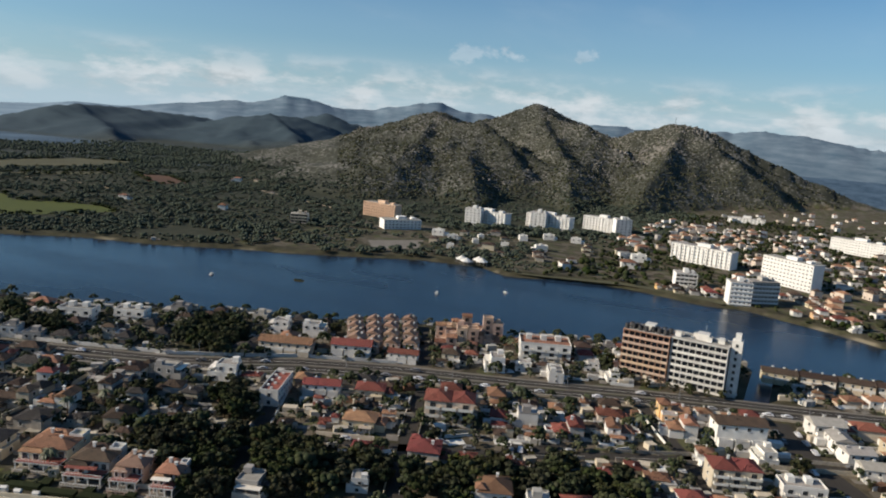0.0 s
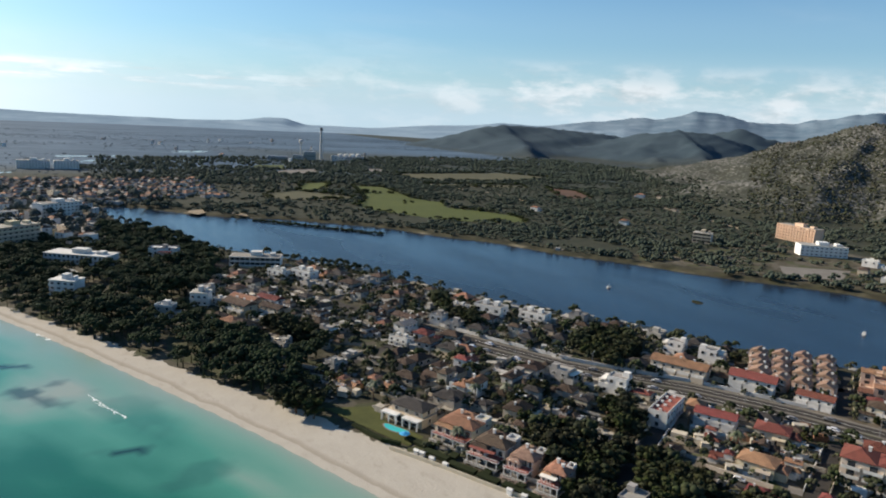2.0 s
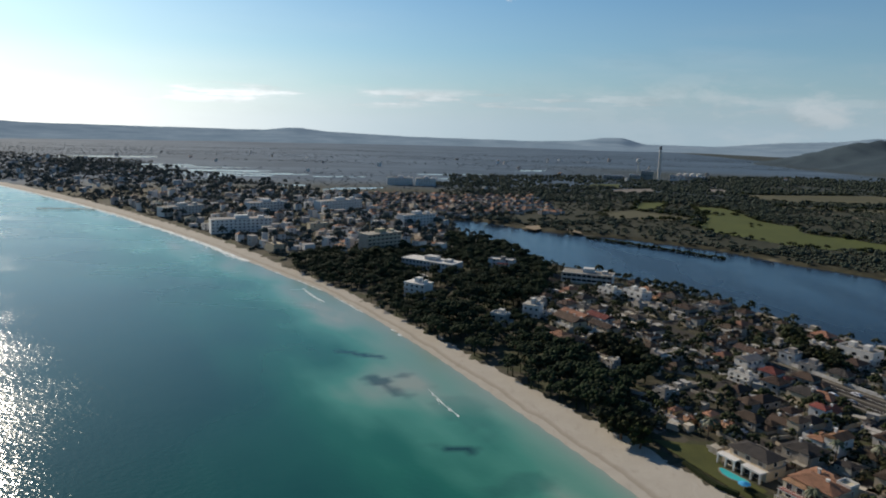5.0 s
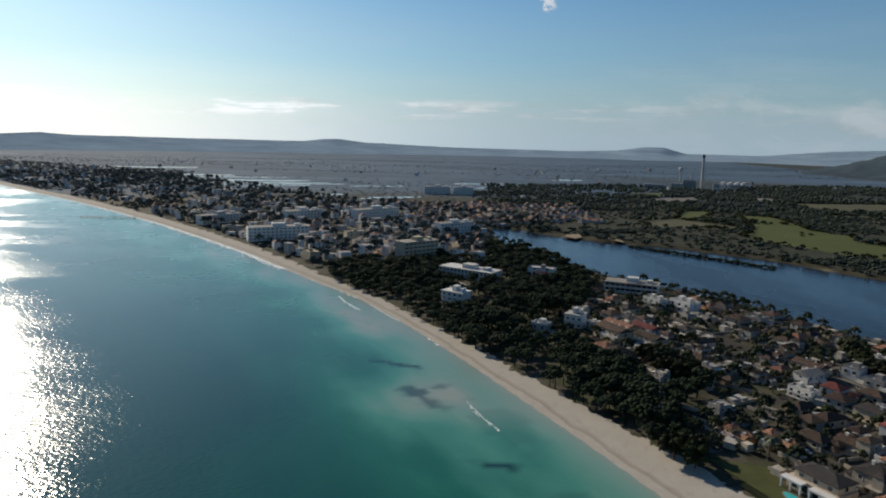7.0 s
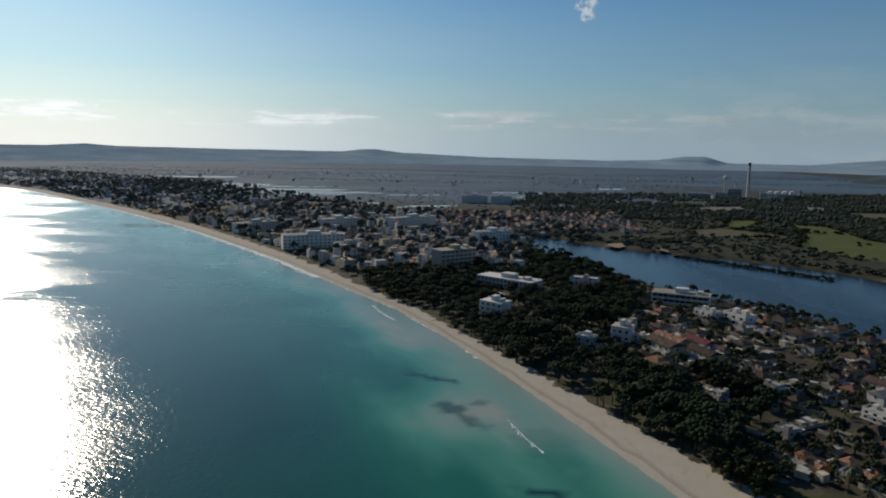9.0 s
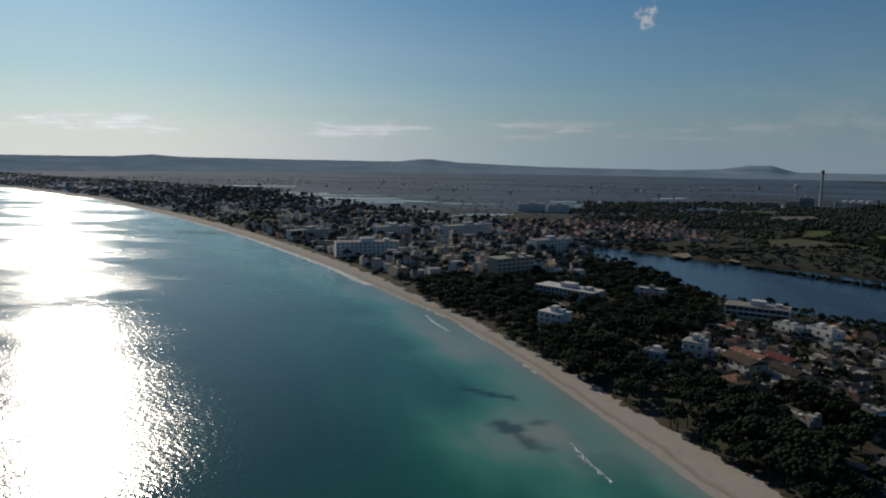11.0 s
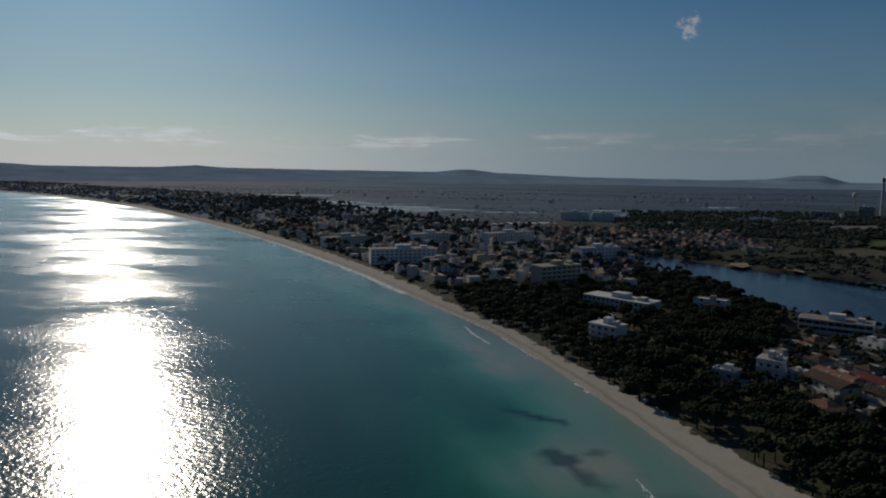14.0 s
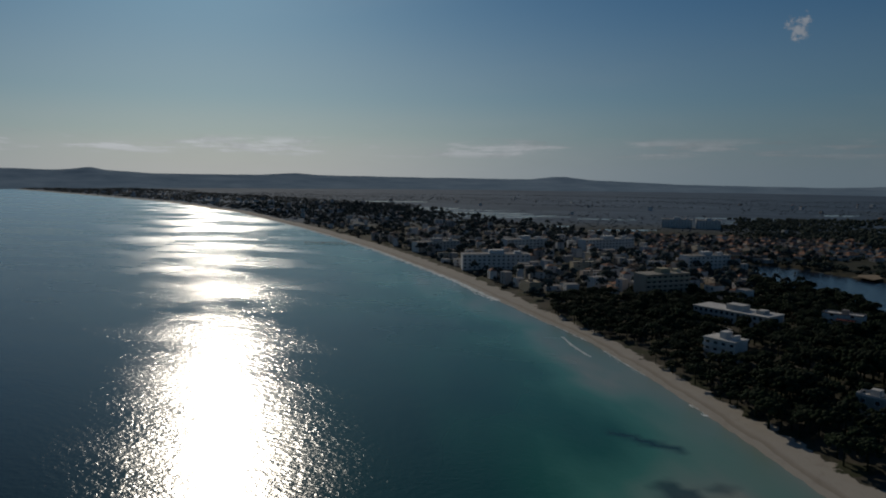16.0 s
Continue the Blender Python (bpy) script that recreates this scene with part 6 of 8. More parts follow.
placed += [(326, 66, 8), (326, 54, 9), (326, 42, 9), (326, 30, 9), (326, 18, 9)]

# ---- across the lake ----
slab_hotel("peach-coloured apartment slab below the hill", pose(682, 430, 2.5, 0, 0, -98), 46, 12, 5, 13, PEACH, rail=PEACH, back=False, deep=0.5, glazed=1.9, fins=14)
slab_hotel("white hotel slab below the rocky hill", pose(736, 322, 2.5, 0, 0, -98), 52, 13, 5, 14, HOTELWHITE, back=False, deep=0.5, glazed=1.9, fins=13)
slab_hotel("white hotel slab below the rocky hill", pose(776, 262, 2.5, 0, 0, -96), 54, 13, 5, 14, HOTELWHITE, back=False, deep=0.5, glazed=1.9, fins=13)
slab_hotel("white hotel slab below the rocky hill", pose(815, 210, 2.5, 0, 0, -105), 46, 13, 5, 12, HOTELWHITE, back=False, deep=0.5, glazed=1.9, fins=12)
for x, y, t_, f in ((722, 333, -80, 6), (763, 271, -80, 6), (796, 184, -60, 6)):
    slab_hotel("tall white hotel block below the hill", pose(x, y, 2.5, 0, 0, t_), 18, 14, f, 4, HOTELWHITE, back=False, deep=0.7, glazed=1.9)
slab_hotel("long white hotel with rounded bays", pose(680, 80, 2.5, 0, 0, -110), 58, 13, 5, 18, HOTELWHITE, back=False, fins=14, deep=0.5, glazed=1.9)
slab_hotel("white hotel on the far lake shore", pose(527, 36, 2.5, 0, 0, -70), 15, 12, 5, 5, HOTELWHITE, back=False, deep=0.7, glazed=1.9)
slab_hotel("pale blue and white hotel on the far shore", pose(544, 23, 2.5, 0, 0, -55), 21, 12, 5, 8, GREYW, rail=HOTELWHITE, back=False, deep=0.7, glazed=1.9)
slab_hotel("big white hotel slab with blank end wall", pose(630, 6, 2.5, 0, 0, -125), 46, 13, 7, 14, HOTELWHITE, back=False, deep=0.7, glazed=1.9)
slab_hotel("white and blue hotel wing", pose(900, -55, 2.5, 0, 0, -120), 60, 14, 5, 18, HOTELWHITE, back=False, deep=0.7, glazed=1.9)
slab_hotel("low white school building", pose(624, 371, 2.5, 0, 0, -40), 40, 16, 3, 10, HOTELWHITE, group="low halls", back=False, deep=0.7, glazed=1.9)
slab_hotel("small grey block at the wood's edge", pose(566, 455, 2.5, 0, 0, -60), 17, 10, 3, 4, CREAM, group="low halls", back=False)
slab_hotel("low white building on the far shore", pose(565, 78, 2.5, 0, 0, -70), 16, 12, 3, 5, HOTELWHITE, group="low halls", back=False)
slab_hotel("long white hall at the hill's foot", pose(1120, 80, 2.5, 0, 0, -90), 50, 18, 2, 10, HOTELWHITE, group="low halls", back=False, deep=0.7, glazed=1.9)
placed += [(x, y, 26) for x, y in ((682, 430), (736, 322), (776, 262), (815, 210), (680, 80), (626, 8), (900, -55), (624, 371))] + [(527, 36, 14), (549, 20, 17), (566, 455, 12), (565, 78, 16), (796, 184, 12)]
for i, (x, y) in enumerate(((497, 236), (503, 243), (510, 231), (505, 226))):
    bm = bmesh.new()
    bmesh.ops.create_cone(bm, segments=8, radius1=5.2, radius2=0.3, depth=2.8, cap_ends=True, matrix=Matrix.Translation((0, 0, 4.3)))
    tent = empty("marquee", "white pointed marquee on the lake bank", "marquee", "white marquees", pose(x + 6, y, 2.3))
    part("canopy", bm, WHITE, tent)
    for k in range(8):
        px, py = 4.4 * math.cos(k * 0.785), 4.4 * math.sin(k * 0.785)
        part("post", boxes([(px - 0.1, py - 0.1, -0.3, px + 0.1, py + 0.1, 3.0)]), METAL, tent)
placed.append((508, 234, 14))

def cottage(wall, roof, label, at, flat=False, W=12.0, D=9.0, H=5.6, name="small_house", group="far houses"):
    """A plain small building seen from afar: walls, roof, a lower wing and windows."""
    h = empty(name, label, "house", group, at)
    part("wall", boxes([(-W / 2, -D / 2, -0.3, W / 2, D / 2, H), (W / 2, -D / 2 + 1, -0.3, W / 2 + 4, D / 2, H * 0.55)]), wall, h)
    bm = bmesh.new()
    if flat:
        parapet(bm, -W / 2, -D / 2, W / 2, D / 2, H, 0.7)
        box(bm, -1, -1, H, 2, 2, H + 2.2)
    else:
        roof_mesh(bm, -W / 2, -D / 2, W / 2, D / 2, H, 1.9, True)
        roof_mesh(bm, W / 2 + 0.6, -D / 2 + 1, W / 2 + 4, D / 2, H * 0.55, 1.0, True)
    part("roof", bm, roof, h)
    for z in ([H - 2.2] if H < 7 else [3.6, 6.4]):
        put_window(h, -W / 4, -D / 2, z, 0, 1.8, 1.5)
        put_window(h, W / 4, -D / 2, z, 0, 1.8, 1.5)
    return h


cottages = [cottage(WHITE, TERRA, "small white house with an orange roof", pose(600, 130, 2.5, 0, 0, -70)), cottage(WHITE, WHITE, "small white flat-roofed block", pose(640, 130, 2.5, 0, 0, -70), True, 13, 10, 5.8),
            cottage(CREAM, BROWN, "small cream house with a brown roof", pose(660, 150, 2.5, 0, 0, -70)), cottage(CREAM, GRAVEL, "pale apartment house of three storeys", pose(-60, 760, 2.5, 0, 0, 30), True, 20, 11, 7.4),
            cottage(PINK, TERRA, "pinkish house with an orange roof", pose(700, 140, 2.5, 0, 0, -60)),
            cottage(STONE, BROWN, "weathered stone-coloured house with a brown roof", pose(172, 395, 2.5, 0, 0, -60), False, 11, 9, 4.6),
            cottage(GREYW, GRAVEL, "small grey flat-roofed house", pose(186, 402, 2.5, 0, 0, -60), True, 10, 8, 3.4)]
placed += [(600, 130, 9), (640, 130, 9), (660, 150, 9), (-60, 760, 12), (700, 140, 9), (172, 395, 8), (186, 402, 7)]


# ---- resort along the beach ----
for lab, x, y, t_, L, f, wm in (
        ("grey beach hotel with a blank end tower", -138, 684, 22, 56, 4, HOTELWHITE), ("pale hotel behind the beach", -140, 828, 38, 46, 4, HOTELWHITE), ("grey hotel slab among trees", -60, 862, 42, 62, 4, HOTELWHITE),
        ("cream hotel with an orange roof edge", -6, 588, 38, 34, 5, CREAM), ("white hotel by the lake's end", 29, 738, 33, 40, 4, HOTELWHITE), ("tall white slabs near the salt pans", 18, 1243, 0, 44, 4, HOTELWHITE),
        ("tall white slabs near the salt pans", 62, 1236, 0, 34, 4, HOTELWHITE), ("pale hotel near the beach", -226, 800, 50, 50, 3, WHITE)):
    slab_hotel(lab, pose(x, y, 2.5, 0, 0, t_), L, 13, f, int(L / 4), wm, group="resort hotels", back=False, deep=0.8, glazed=2.1)
    placed.append((x, y, L * 0.5))


BUNGALOW = {"name": "bungalow", "group": "bungalows between the streets"}
bungalows = [cottage(CREAM, TERRA, "small cream bungalow with a terracotta roof", pose(172, 262, 2.5, 0, 0, -60), False, 9, 7, 3.4, **BUNGALOW), cottage(STONE, BROWN, "weathered stone bungalow with a brown roof", pose(178, 284, 2.5, 0, 0, -60), False, 9.5, 6.5, 3.2, **BUNGALOW),
             cottage(GREYW, BROWN, "grey bungalow with a dark brown roof", pose(160, 276, 2.5, 0, 0, -60), False, 8, 8, 4.4, **BUNGALOW), cottage(GREYW, GRAVEL, "small grey flat-roofed bungalow", pose(190, 300, 2.5, 0, 0, -60), True, 8, 7, 3.3, **BUNGALOW),
             cottage(WHITE, RED, "small white bungalow with a red roof", pose(166, 290, 2.5, 0, 0, -60), False, 8, 7, 3.6, **BUNGALOW), cottage(WHITE, GRAVEL, "small white flat-roofed bungalow", pose(186, 310, 2.5, 0, 0, -60), True, 7, 7, 5.2, **BUNGALOW),
             cottage(CREAM, DARKROOF, "cream bungalow with a dark grey-brown roof", pose(196, 288, 2.5, 0, 0, -60), False, 9, 7, 3.3, **BUNGALOW)]
placed += [(172, 262, 6), (178, 284, 6), (160, 276, 6), (190, 300, 6), (166, 290, 6), (186, 310, 6), (196, 288, 6)]


def clear(x, y, r, extra=0.0):
    return all((x - a_) ** 2 + (y - b_) ** 2 > (r + c_ + extra) ** 2 for a_, b_, c_ in placed)


road_pts = []
for line, half in [(MAIN[:12], 10.0), (MAIN[11:], 4.0)] + [(s, 3.2) for s in STREETS] + [([(303, 0), (267, -15), (245, -30)], 6)]:
    for (ax, ay), (bx, by) in zip(line, line[1:]):
        n = max(1, int(math.hypot(bx - ax, by - ay) / 4))
        road_pts += [(ax + (bx - ax) * i / n, ay + (by - ay) * i / n, half) for i in range(n)]
road_np = np.array(road_pts)


def off_road(x, y, r):
    return bool(np.all((road_np[:, 0] - x) ** 2 + (road_np[:, 1] - y) ** 2 > (road_np[:, 2] + r) ** 2))


PINEWOOD = [(76, 236), (46, 290), (14, 352), (-14, 410), (-60, 500), (-75, 540), (-20, 600), (10, 600), (50, 572), (52, 640), (66, 678), (82, 655), (96, 620), (112, 572), (116, 505), (104, 451), (80, 395), (74, 362), (80, 331), (92, 314), (113, 298), (118, 288), (92, 265), (96, 248), (90, 238)]
GARDEN = [(84, 238), (97, 190), (120, 192), (117, 204), (108, 220), (112, 232), (100, 240)]
THICKETS = [[(151, 183), (170, 165), (175, 144), (175, 117), (142, 120), (128, 140), (132, 158)], [(166, 141), (178, 119), (181, 96), (194, 87), (199, 73), (212, 59), (210, 49), (214, 34), (205, 31), (162, 92), (142, 120)],
            [(229, 255), (247, 263), (266, 252), (253, 228), (224, 222), (218, 232)], [(205, 351), (217, 358), (208, 333), (207, 298), (196, 292), (188, 310)], [(165, 212), (174, 209), (155, 188), (147, 190)],
            [(186, 189), (200, 184), (181, 161), (173, 168)], [(104, 340), (120, 330), (122, 300), (108, 290), (100, 310)]]


def buildable(x, y):
    d = float(shore_distance(np.array([x]), np.array([y]))[0])
    return d - float(np.interp(y, BE[:, 0], BE[:, 1])), float(lake_depth(np.array([x]), np.array([y]))[0])


# white houses inside the pine wood
WOODHOUSE = {"name": "wood_house", "group": "houses in the pine wood"}
slab_hotel("white flat-roofed pavilion inside the pine wood", pose(20, 432, 2.5, 0, 0, -37), 15, 9, 3, 4, WHITE, storey=2.8, group="houses in the pine wood", back=False, deep=0.9, glazed=2.0, top=WHITE)
slab_hotel("white three-storey block at the wood's edge", pose(82, 388, 2.5, 0, 0, -30), 9.5, 8, 2, 3, WHITE, storey=3.4, group="houses in the pine wood", back=False, deep=0.9, glazed=2.0)
cottage(GREYW, WHITE, "small pale flat-roofed house among pines", pose(61, 371, 2.5, 0, 0, -37), True, 9, 6, 6.4, **WOODHOUSE)
beach_club = cottage(WHITE, GRAVEL, "white flat-roofed hall with a red awning", pose(85, 520, 2.5, 0, 0, -25), True, 19, 9, 7.4, **WOODHOUSE)
part("awning", boxes([(-2, -8.6, 5.4, 6.5, -4.5, 5.65)]), RED, beach_club, "faded red awning")
placed += [(20, 430, 10), (82, 382, 10), (61, 367, 8), (85, 515, 14)]

# fill the strip between sea and lake with more houses in line with the streets
ux, uy = math.cos(radians(TURN)), math.sin(radians(TURN))
fill = []
for i in range(-50, 30):
    for j in range(-15, 23):
        a0, b0 = i * 11.2 + rng.uniform(-2.0, 2.0), j * 10.4 + rng.uniform(-2.0, 2.0)
        x, y = 236 + ux * a0 - uy * b0, 190 + uy * a0 + ux * b0
        if y > 480 or y < -130:
            continue
        d, l = buildable(x, y)
        if d < 10 or l > -11 or inside(GARDEN, [x], [y])[0] or inside(PINEWOOD, [x], [y])[0] or any(inside(q, [x], [y])[0] for q in THICKETS):
            continue
        if off_road(x, y, 5.0) and clear(x, y, 4.2) and rng.random() < 0.85:
            if y > 196 or y < -70 or rng.random() < 0.62:
                if rng.random() < (0.5 if y > 275 and x > 140 else 0.36 if y > 250 else 0.28 if y > 196 else 0.12):
                    continue
                s = rng.uniform(0.75, 1.1)
                copy_thing(bungalows[rng.choice((0, 1, 1, 1, 2, 2, 2, 3, 6, 6, 6) if y > 150 else (0, 0, 0, 1, 2, 3, 4, 4, 5))], pose(x, y, 2.5, 0, 0, TURN + rng.choice((0, 90, 180, -90)) + rng.uniform(-6, 6)) @ Matrix.Diagonal((s, s, s, 1)))
                placed.append((x, y, 4.6 * s))
            else:
                house(rng.choice("bbbddbddGr") if y > 150 else rng.choice("bbbbdrooG") if y > 60 else rng.choice("roooobbw"), x, y, rng.uniform(7.5, 9.5))
            fill.append((x, y))

far_rng = random.Random(5)


def scatter_cottages(n, xr, yr, kinds, test, gap=9.0, turn=None, far=None):
    made = 0
    for _ in range(n * 8):
        if made >= n:
            return
        x, y = far_rng.uniform(*xr), far_rng.uniform(*yr)
        if not test(x, y) or not clear(x, y, gap) or not off_road(x, y, 5):
            continue
        s = far_rng.uniform(0.55, 0.95)
        if far is not None:
            far.append((x, y, s))
            placed.append((x, y, gap))
            made += 1
            continue
        copy_thing(cottages[far_rng.choice(kinds)], pose(x, y, 2.5, 0, 0, (TURN if turn is None else turn) + far_rng.choice((0, 0, 90, 180)) + far_rng.uniform(-8, 8)) @ Matrix.Diagonal((s, s, s, 1)))
        placed.append((x, y, gap))
        made += 1


def beside_beach(lo, hi):
    def test(x, y):
        d, l = buildable(x, y)
        return lo < d < hi and l < -10 and not inside(PINEWOOD, [x], [y])[0]
    return test


far_spots = []
scatter_cottages(58, (-330, 110), (575, 1060), (0, 2, 3, 3, 5, 5, 6), beside_beach(8, 330), 8)
scatter_cottages(110, (-900, 60), (1000, 1750), (1, 1, 3, 3, 2), beside_beach(10, 240), 12, far=far_spots)
scatter_cottages(60, (-2000, -600), (1500, 2500), (1, 3, 3), beside_beach(12, 230), 14, far=far_spots)
on_bank = lambda x, y: buildable(x, y)[1] < -14 and x > np.interp(y, FA_Y, FA_X) and ground_z(x, y) < 4 and not (x < 730 and 45 < y < 175 and far_rng.random() < 0.88)
scatter_cottages(36, (515, 760), (-200, 175), (0, 2, 2, 4, 5, 5), on_bank, 8)
scatter_cottages(620, (515, 1000), (-400, 175), (0,), on_bank, 4.6, far=far_spots)
scatter_cottages(22, (560, 700), (175, 330), (1, 1, 2, 5), lambda x, y: on_bank(x, y) and x + y < 960 and far_rng.random() < 0.35, 9)
scatter_cottages(90, (860, 1400), (-500, 120), (0,), on_bank, 12, far=far_spots)
scatter_cottages(5, (520, 900), (420, 1200), (0, 2), lambda x, y: on_bank(x, y) and not any(inside(q, [x], [y])[0] for q in FIELDS), 10)

scatter_cottages(300, (-330, 90), (580, 1060), (0,), beside_beach(8, 330), 6.4, far=far_spots)
scatter_cottages(26, (-900, 900), (1150, 2400), (0,), lambda x, y: buildable(x, y)[0] > 200 and ground_z(x, y) < 4 and not any(inside(q, [x], [y])[0] for q in FIELDS), 12, far=far_spots)
at_lake_end = lambda x, y: buildable(x, y)[1] < -6 and y > 830 + 0.2 * abs(x - 60)
scatter_cottages(170, (-20, 215), (835, 1075), (0,), at_lake_end, 5.2, far=far_spots)
joined_houses("far_houses", "small far white and terracotta houses", far_spots, 8)

# ---- power station ----
stack = empty("chimney_stack", "tall grey power station chimney with dark top", "chimney", at=pose(585, 1525, 2.4))
bm = bmesh.new()
bmesh.ops.create_cone(bm, segments=20, radius1=3.3, radius2=2.5, depth=64, cap_ends=True, matrix=Matrix.Translation((0, 0, 32)))
part("shaft", bm, CONCRETE, stack)
bm = bmesh.new()
bmesh.ops.create_cone(bm, segments=20, radius1=2.9, radius2=2.7, depth=7, cap_ends=True, matrix=Matrix.Translation((0, 0, 67.2)))
part("top", bm, DARK, stack, "dark sooty top")
for z in (20, 40, 58):
    bm = bmesh.new()
    bmesh.ops.create_cone(bm, segments=20, radius1=3.7, radius2=3.7, depth=0.8, cap_ends=True, matrix=Matrix.Translation((0, 0, z)))
    part("platform", bm, METAL, stack)
for x, y, w, d, h, mt, lab in ((550, 1502, 26, 22, 17, GREYW, "grey boiler house of the power station"), (520, 1492, 22, 18, 10, GREYW, "grey turbine hall of the power station"), (622, 1500, 22, 16, 9, WHITE, "white works hall of the power station"),
                               (600, 1482, 14, 12, 11, CONCRETE, "plain concrete works building by the chimney"), (660, 1520, 50, 20, 7, GREYW, "long low grey works shed roofed in metal"), (470, 1480, 40, 18, 8, GREYW, "long low grey works shed roofed in metal")):
    hall = empty("works_hall", lab, "industrial building", "power station", pose(x, y, 2.4, 0, 0, -20))
    part("wall", boxes([(-w / 2, -d / 2, -0.5, w / 2, d / 2, h)]), mt, hall)
    bm = boxes([(-w / 2 - 0.5, -d / 2 - 0.5, h, w / 2 + 0.5, d / 2 + 0.5, h + 1)])
    for i in range(int(w / 8)):
        box(bm, -w / 2 + 2 + i * 8, -d / 4, h + 1, -w / 2 + 5 + i * 8, d / 4, h + 2.4)
    part("roof", bm, METAL, hall)
    for i in range(int(w / 6)):
        put_window(hall, -w / 2 + 3 + i * 6, -d / 2, h * 0.5, 0, 3.0, 2.2)
for i in range(4):
    bm = bmesh.new()
    bmesh.ops.create_cone(bm, segments=16, radius1=6, radius2=6, depth=11, cap_ends=True, matrix=Matrix.Translation((0, 0, 5.5)))
    bmesh.ops.create_cone(bm, segments=16, radius1=6, radius2=0.5, depth=2, cap_ends=True, matrix=Matrix.Translation((0, 0, 12)))
    tank = part("storage_tank", bm, WHITE)
    tank.matrix_basis = pose(640 + i * 15, 1545, 2.4)
    tagged(tank, "white steel storage tank", "tank", "storage tanks")
water_tower = empty("water_tower", "white ball-shaped water tower on a column", "water tower", at=pose(545, 1545, 2.4))
bm = bmesh.new()
bmesh.ops.create_cone(bm, segments=10, radius1=2, radius2=1.3, depth=34, cap_ends=True, matrix=Matrix.Translation((0, 0, 17)))
part("column", bm, CONCRETE, water_tower)
bm = bmesh.new()
bmesh.ops.create_uvsphere(bm, u_segments=16, v_segments=10, radius=5, matrix=Matrix.Translation((0, 0, 38)))
part("ball", bm, WHITE, water_tower)

# ---- trees ----
protos = [tree("pine_tree", "dark green umbrella pine in a garden", 1, GARDENPINE, 4.2, 3.4, 1.9, 30, 14, 0.55, 0.68, pose(160, 140, 2.5)),
          tree("pine_tree", "dark green umbrella pine in a garden", 2, GARDENPINE, 3.6, 3.8, 1.5, 28, 14, 0.55, 0.75, pose(232, 230, 2.5)),
          tree("leafy_tree", "rounded green leafy tree in a garden", 3, LEAF, 3.0, 3.2, 1.0, 22, 14, 0.46, 0.85, pose(232, 135, 2.5)),
          tree("leafy_tree", "rounded green leafy tree in a garden", 4, LEAF, 2.3, 2.8, 1.0, 11, 16, 0.42, 0.9, pose(215, 72, 2.5)),
          tree("bare_tree", "winter tree with reddish bare twigs", 6, TWIG, 2.6, 3.0, 2.4, 7, 22, 0.42, 0.8, pose(207, 164, 2.5)),
          tree("cypress_tree", "narrow dark green cypress in a garden", 7, GARDENPINE, 1.2, 7.5, 1.4, 14, 14, 0.4, 1.3, pose(118, 222, 2.5))]
tree_rng = random.Random(23)
tree_spots = [(160, 140), (232, 230), (232, 135), (215, 72), (207, 164), (118, 222)]
single, joined_pine, joined_leaf = 0, [], []


def spot_free(x, y, gap):
    return all((x - a_) ** 2 + (y - b_) ** 2 > gap * gap for a_, b_ in tree_spots)


# shrubs and small trees before the lakeside hotel
for x, y, k, s in ((309, 66, 2, 1.0), (311, 60, 3, 1.1), (310, 53, 2, 0.9), (312, 47, 4, 1.0), (311, 41, 3, 1.0), (313, 35, 2, 1.1), (314, 28, 3, 0.9), (317, 22, 2, 0.9), (316, 72, 0, 1.0), (322, 74, 1, 1.1), (330, 76, 0, 1.1)):
    copy_thing(protos[k], pose(x, y, 2.4, 0, 0, x * 31 % 360) @ Matrix.Diagonal((s, s, s, 1)))
    tree_spots.append((x, y))
# the big pines above the sand beside the pool villa's garden
for x, y, s in ((86, 226, 1.35), (82, 233, 1.4), (90, 236, 1.2), (80, 243, 1.3), (88, 246, 1.2)):
    copy_thing(protos[tree_rng.choice((0, 1))], pose(x, y, 2.3, 0, 0, tree_rng.uniform(0, 360)) @ Matrix.Diagonal((s, s, s, 1)))
    tree_spots.append((x, y))
spots_to_try = []
for q in THICKETS:
    for gx in np.arange(min(c[0] for c in q), max(c[0] for c in q), 4.4):
        for gy in np.arange(min(c[1] for c in q), max(c[1] for c in q), 4.4):
            spots_to_try.append((gx + tree_rng.uniform(-1.8, 1.8), gy + tree_rng.uniform(-1.8, 1.8)))
spots_to_try = [c for c in spots_to_try if any(inside(q, [c[0]], [c[1]])[0] for q in THICKETS)]
spots_to_try += [(tree_rng.uniform(60, 400), tree_rng.uniform(-150, 590)) for _ in range(17000)]
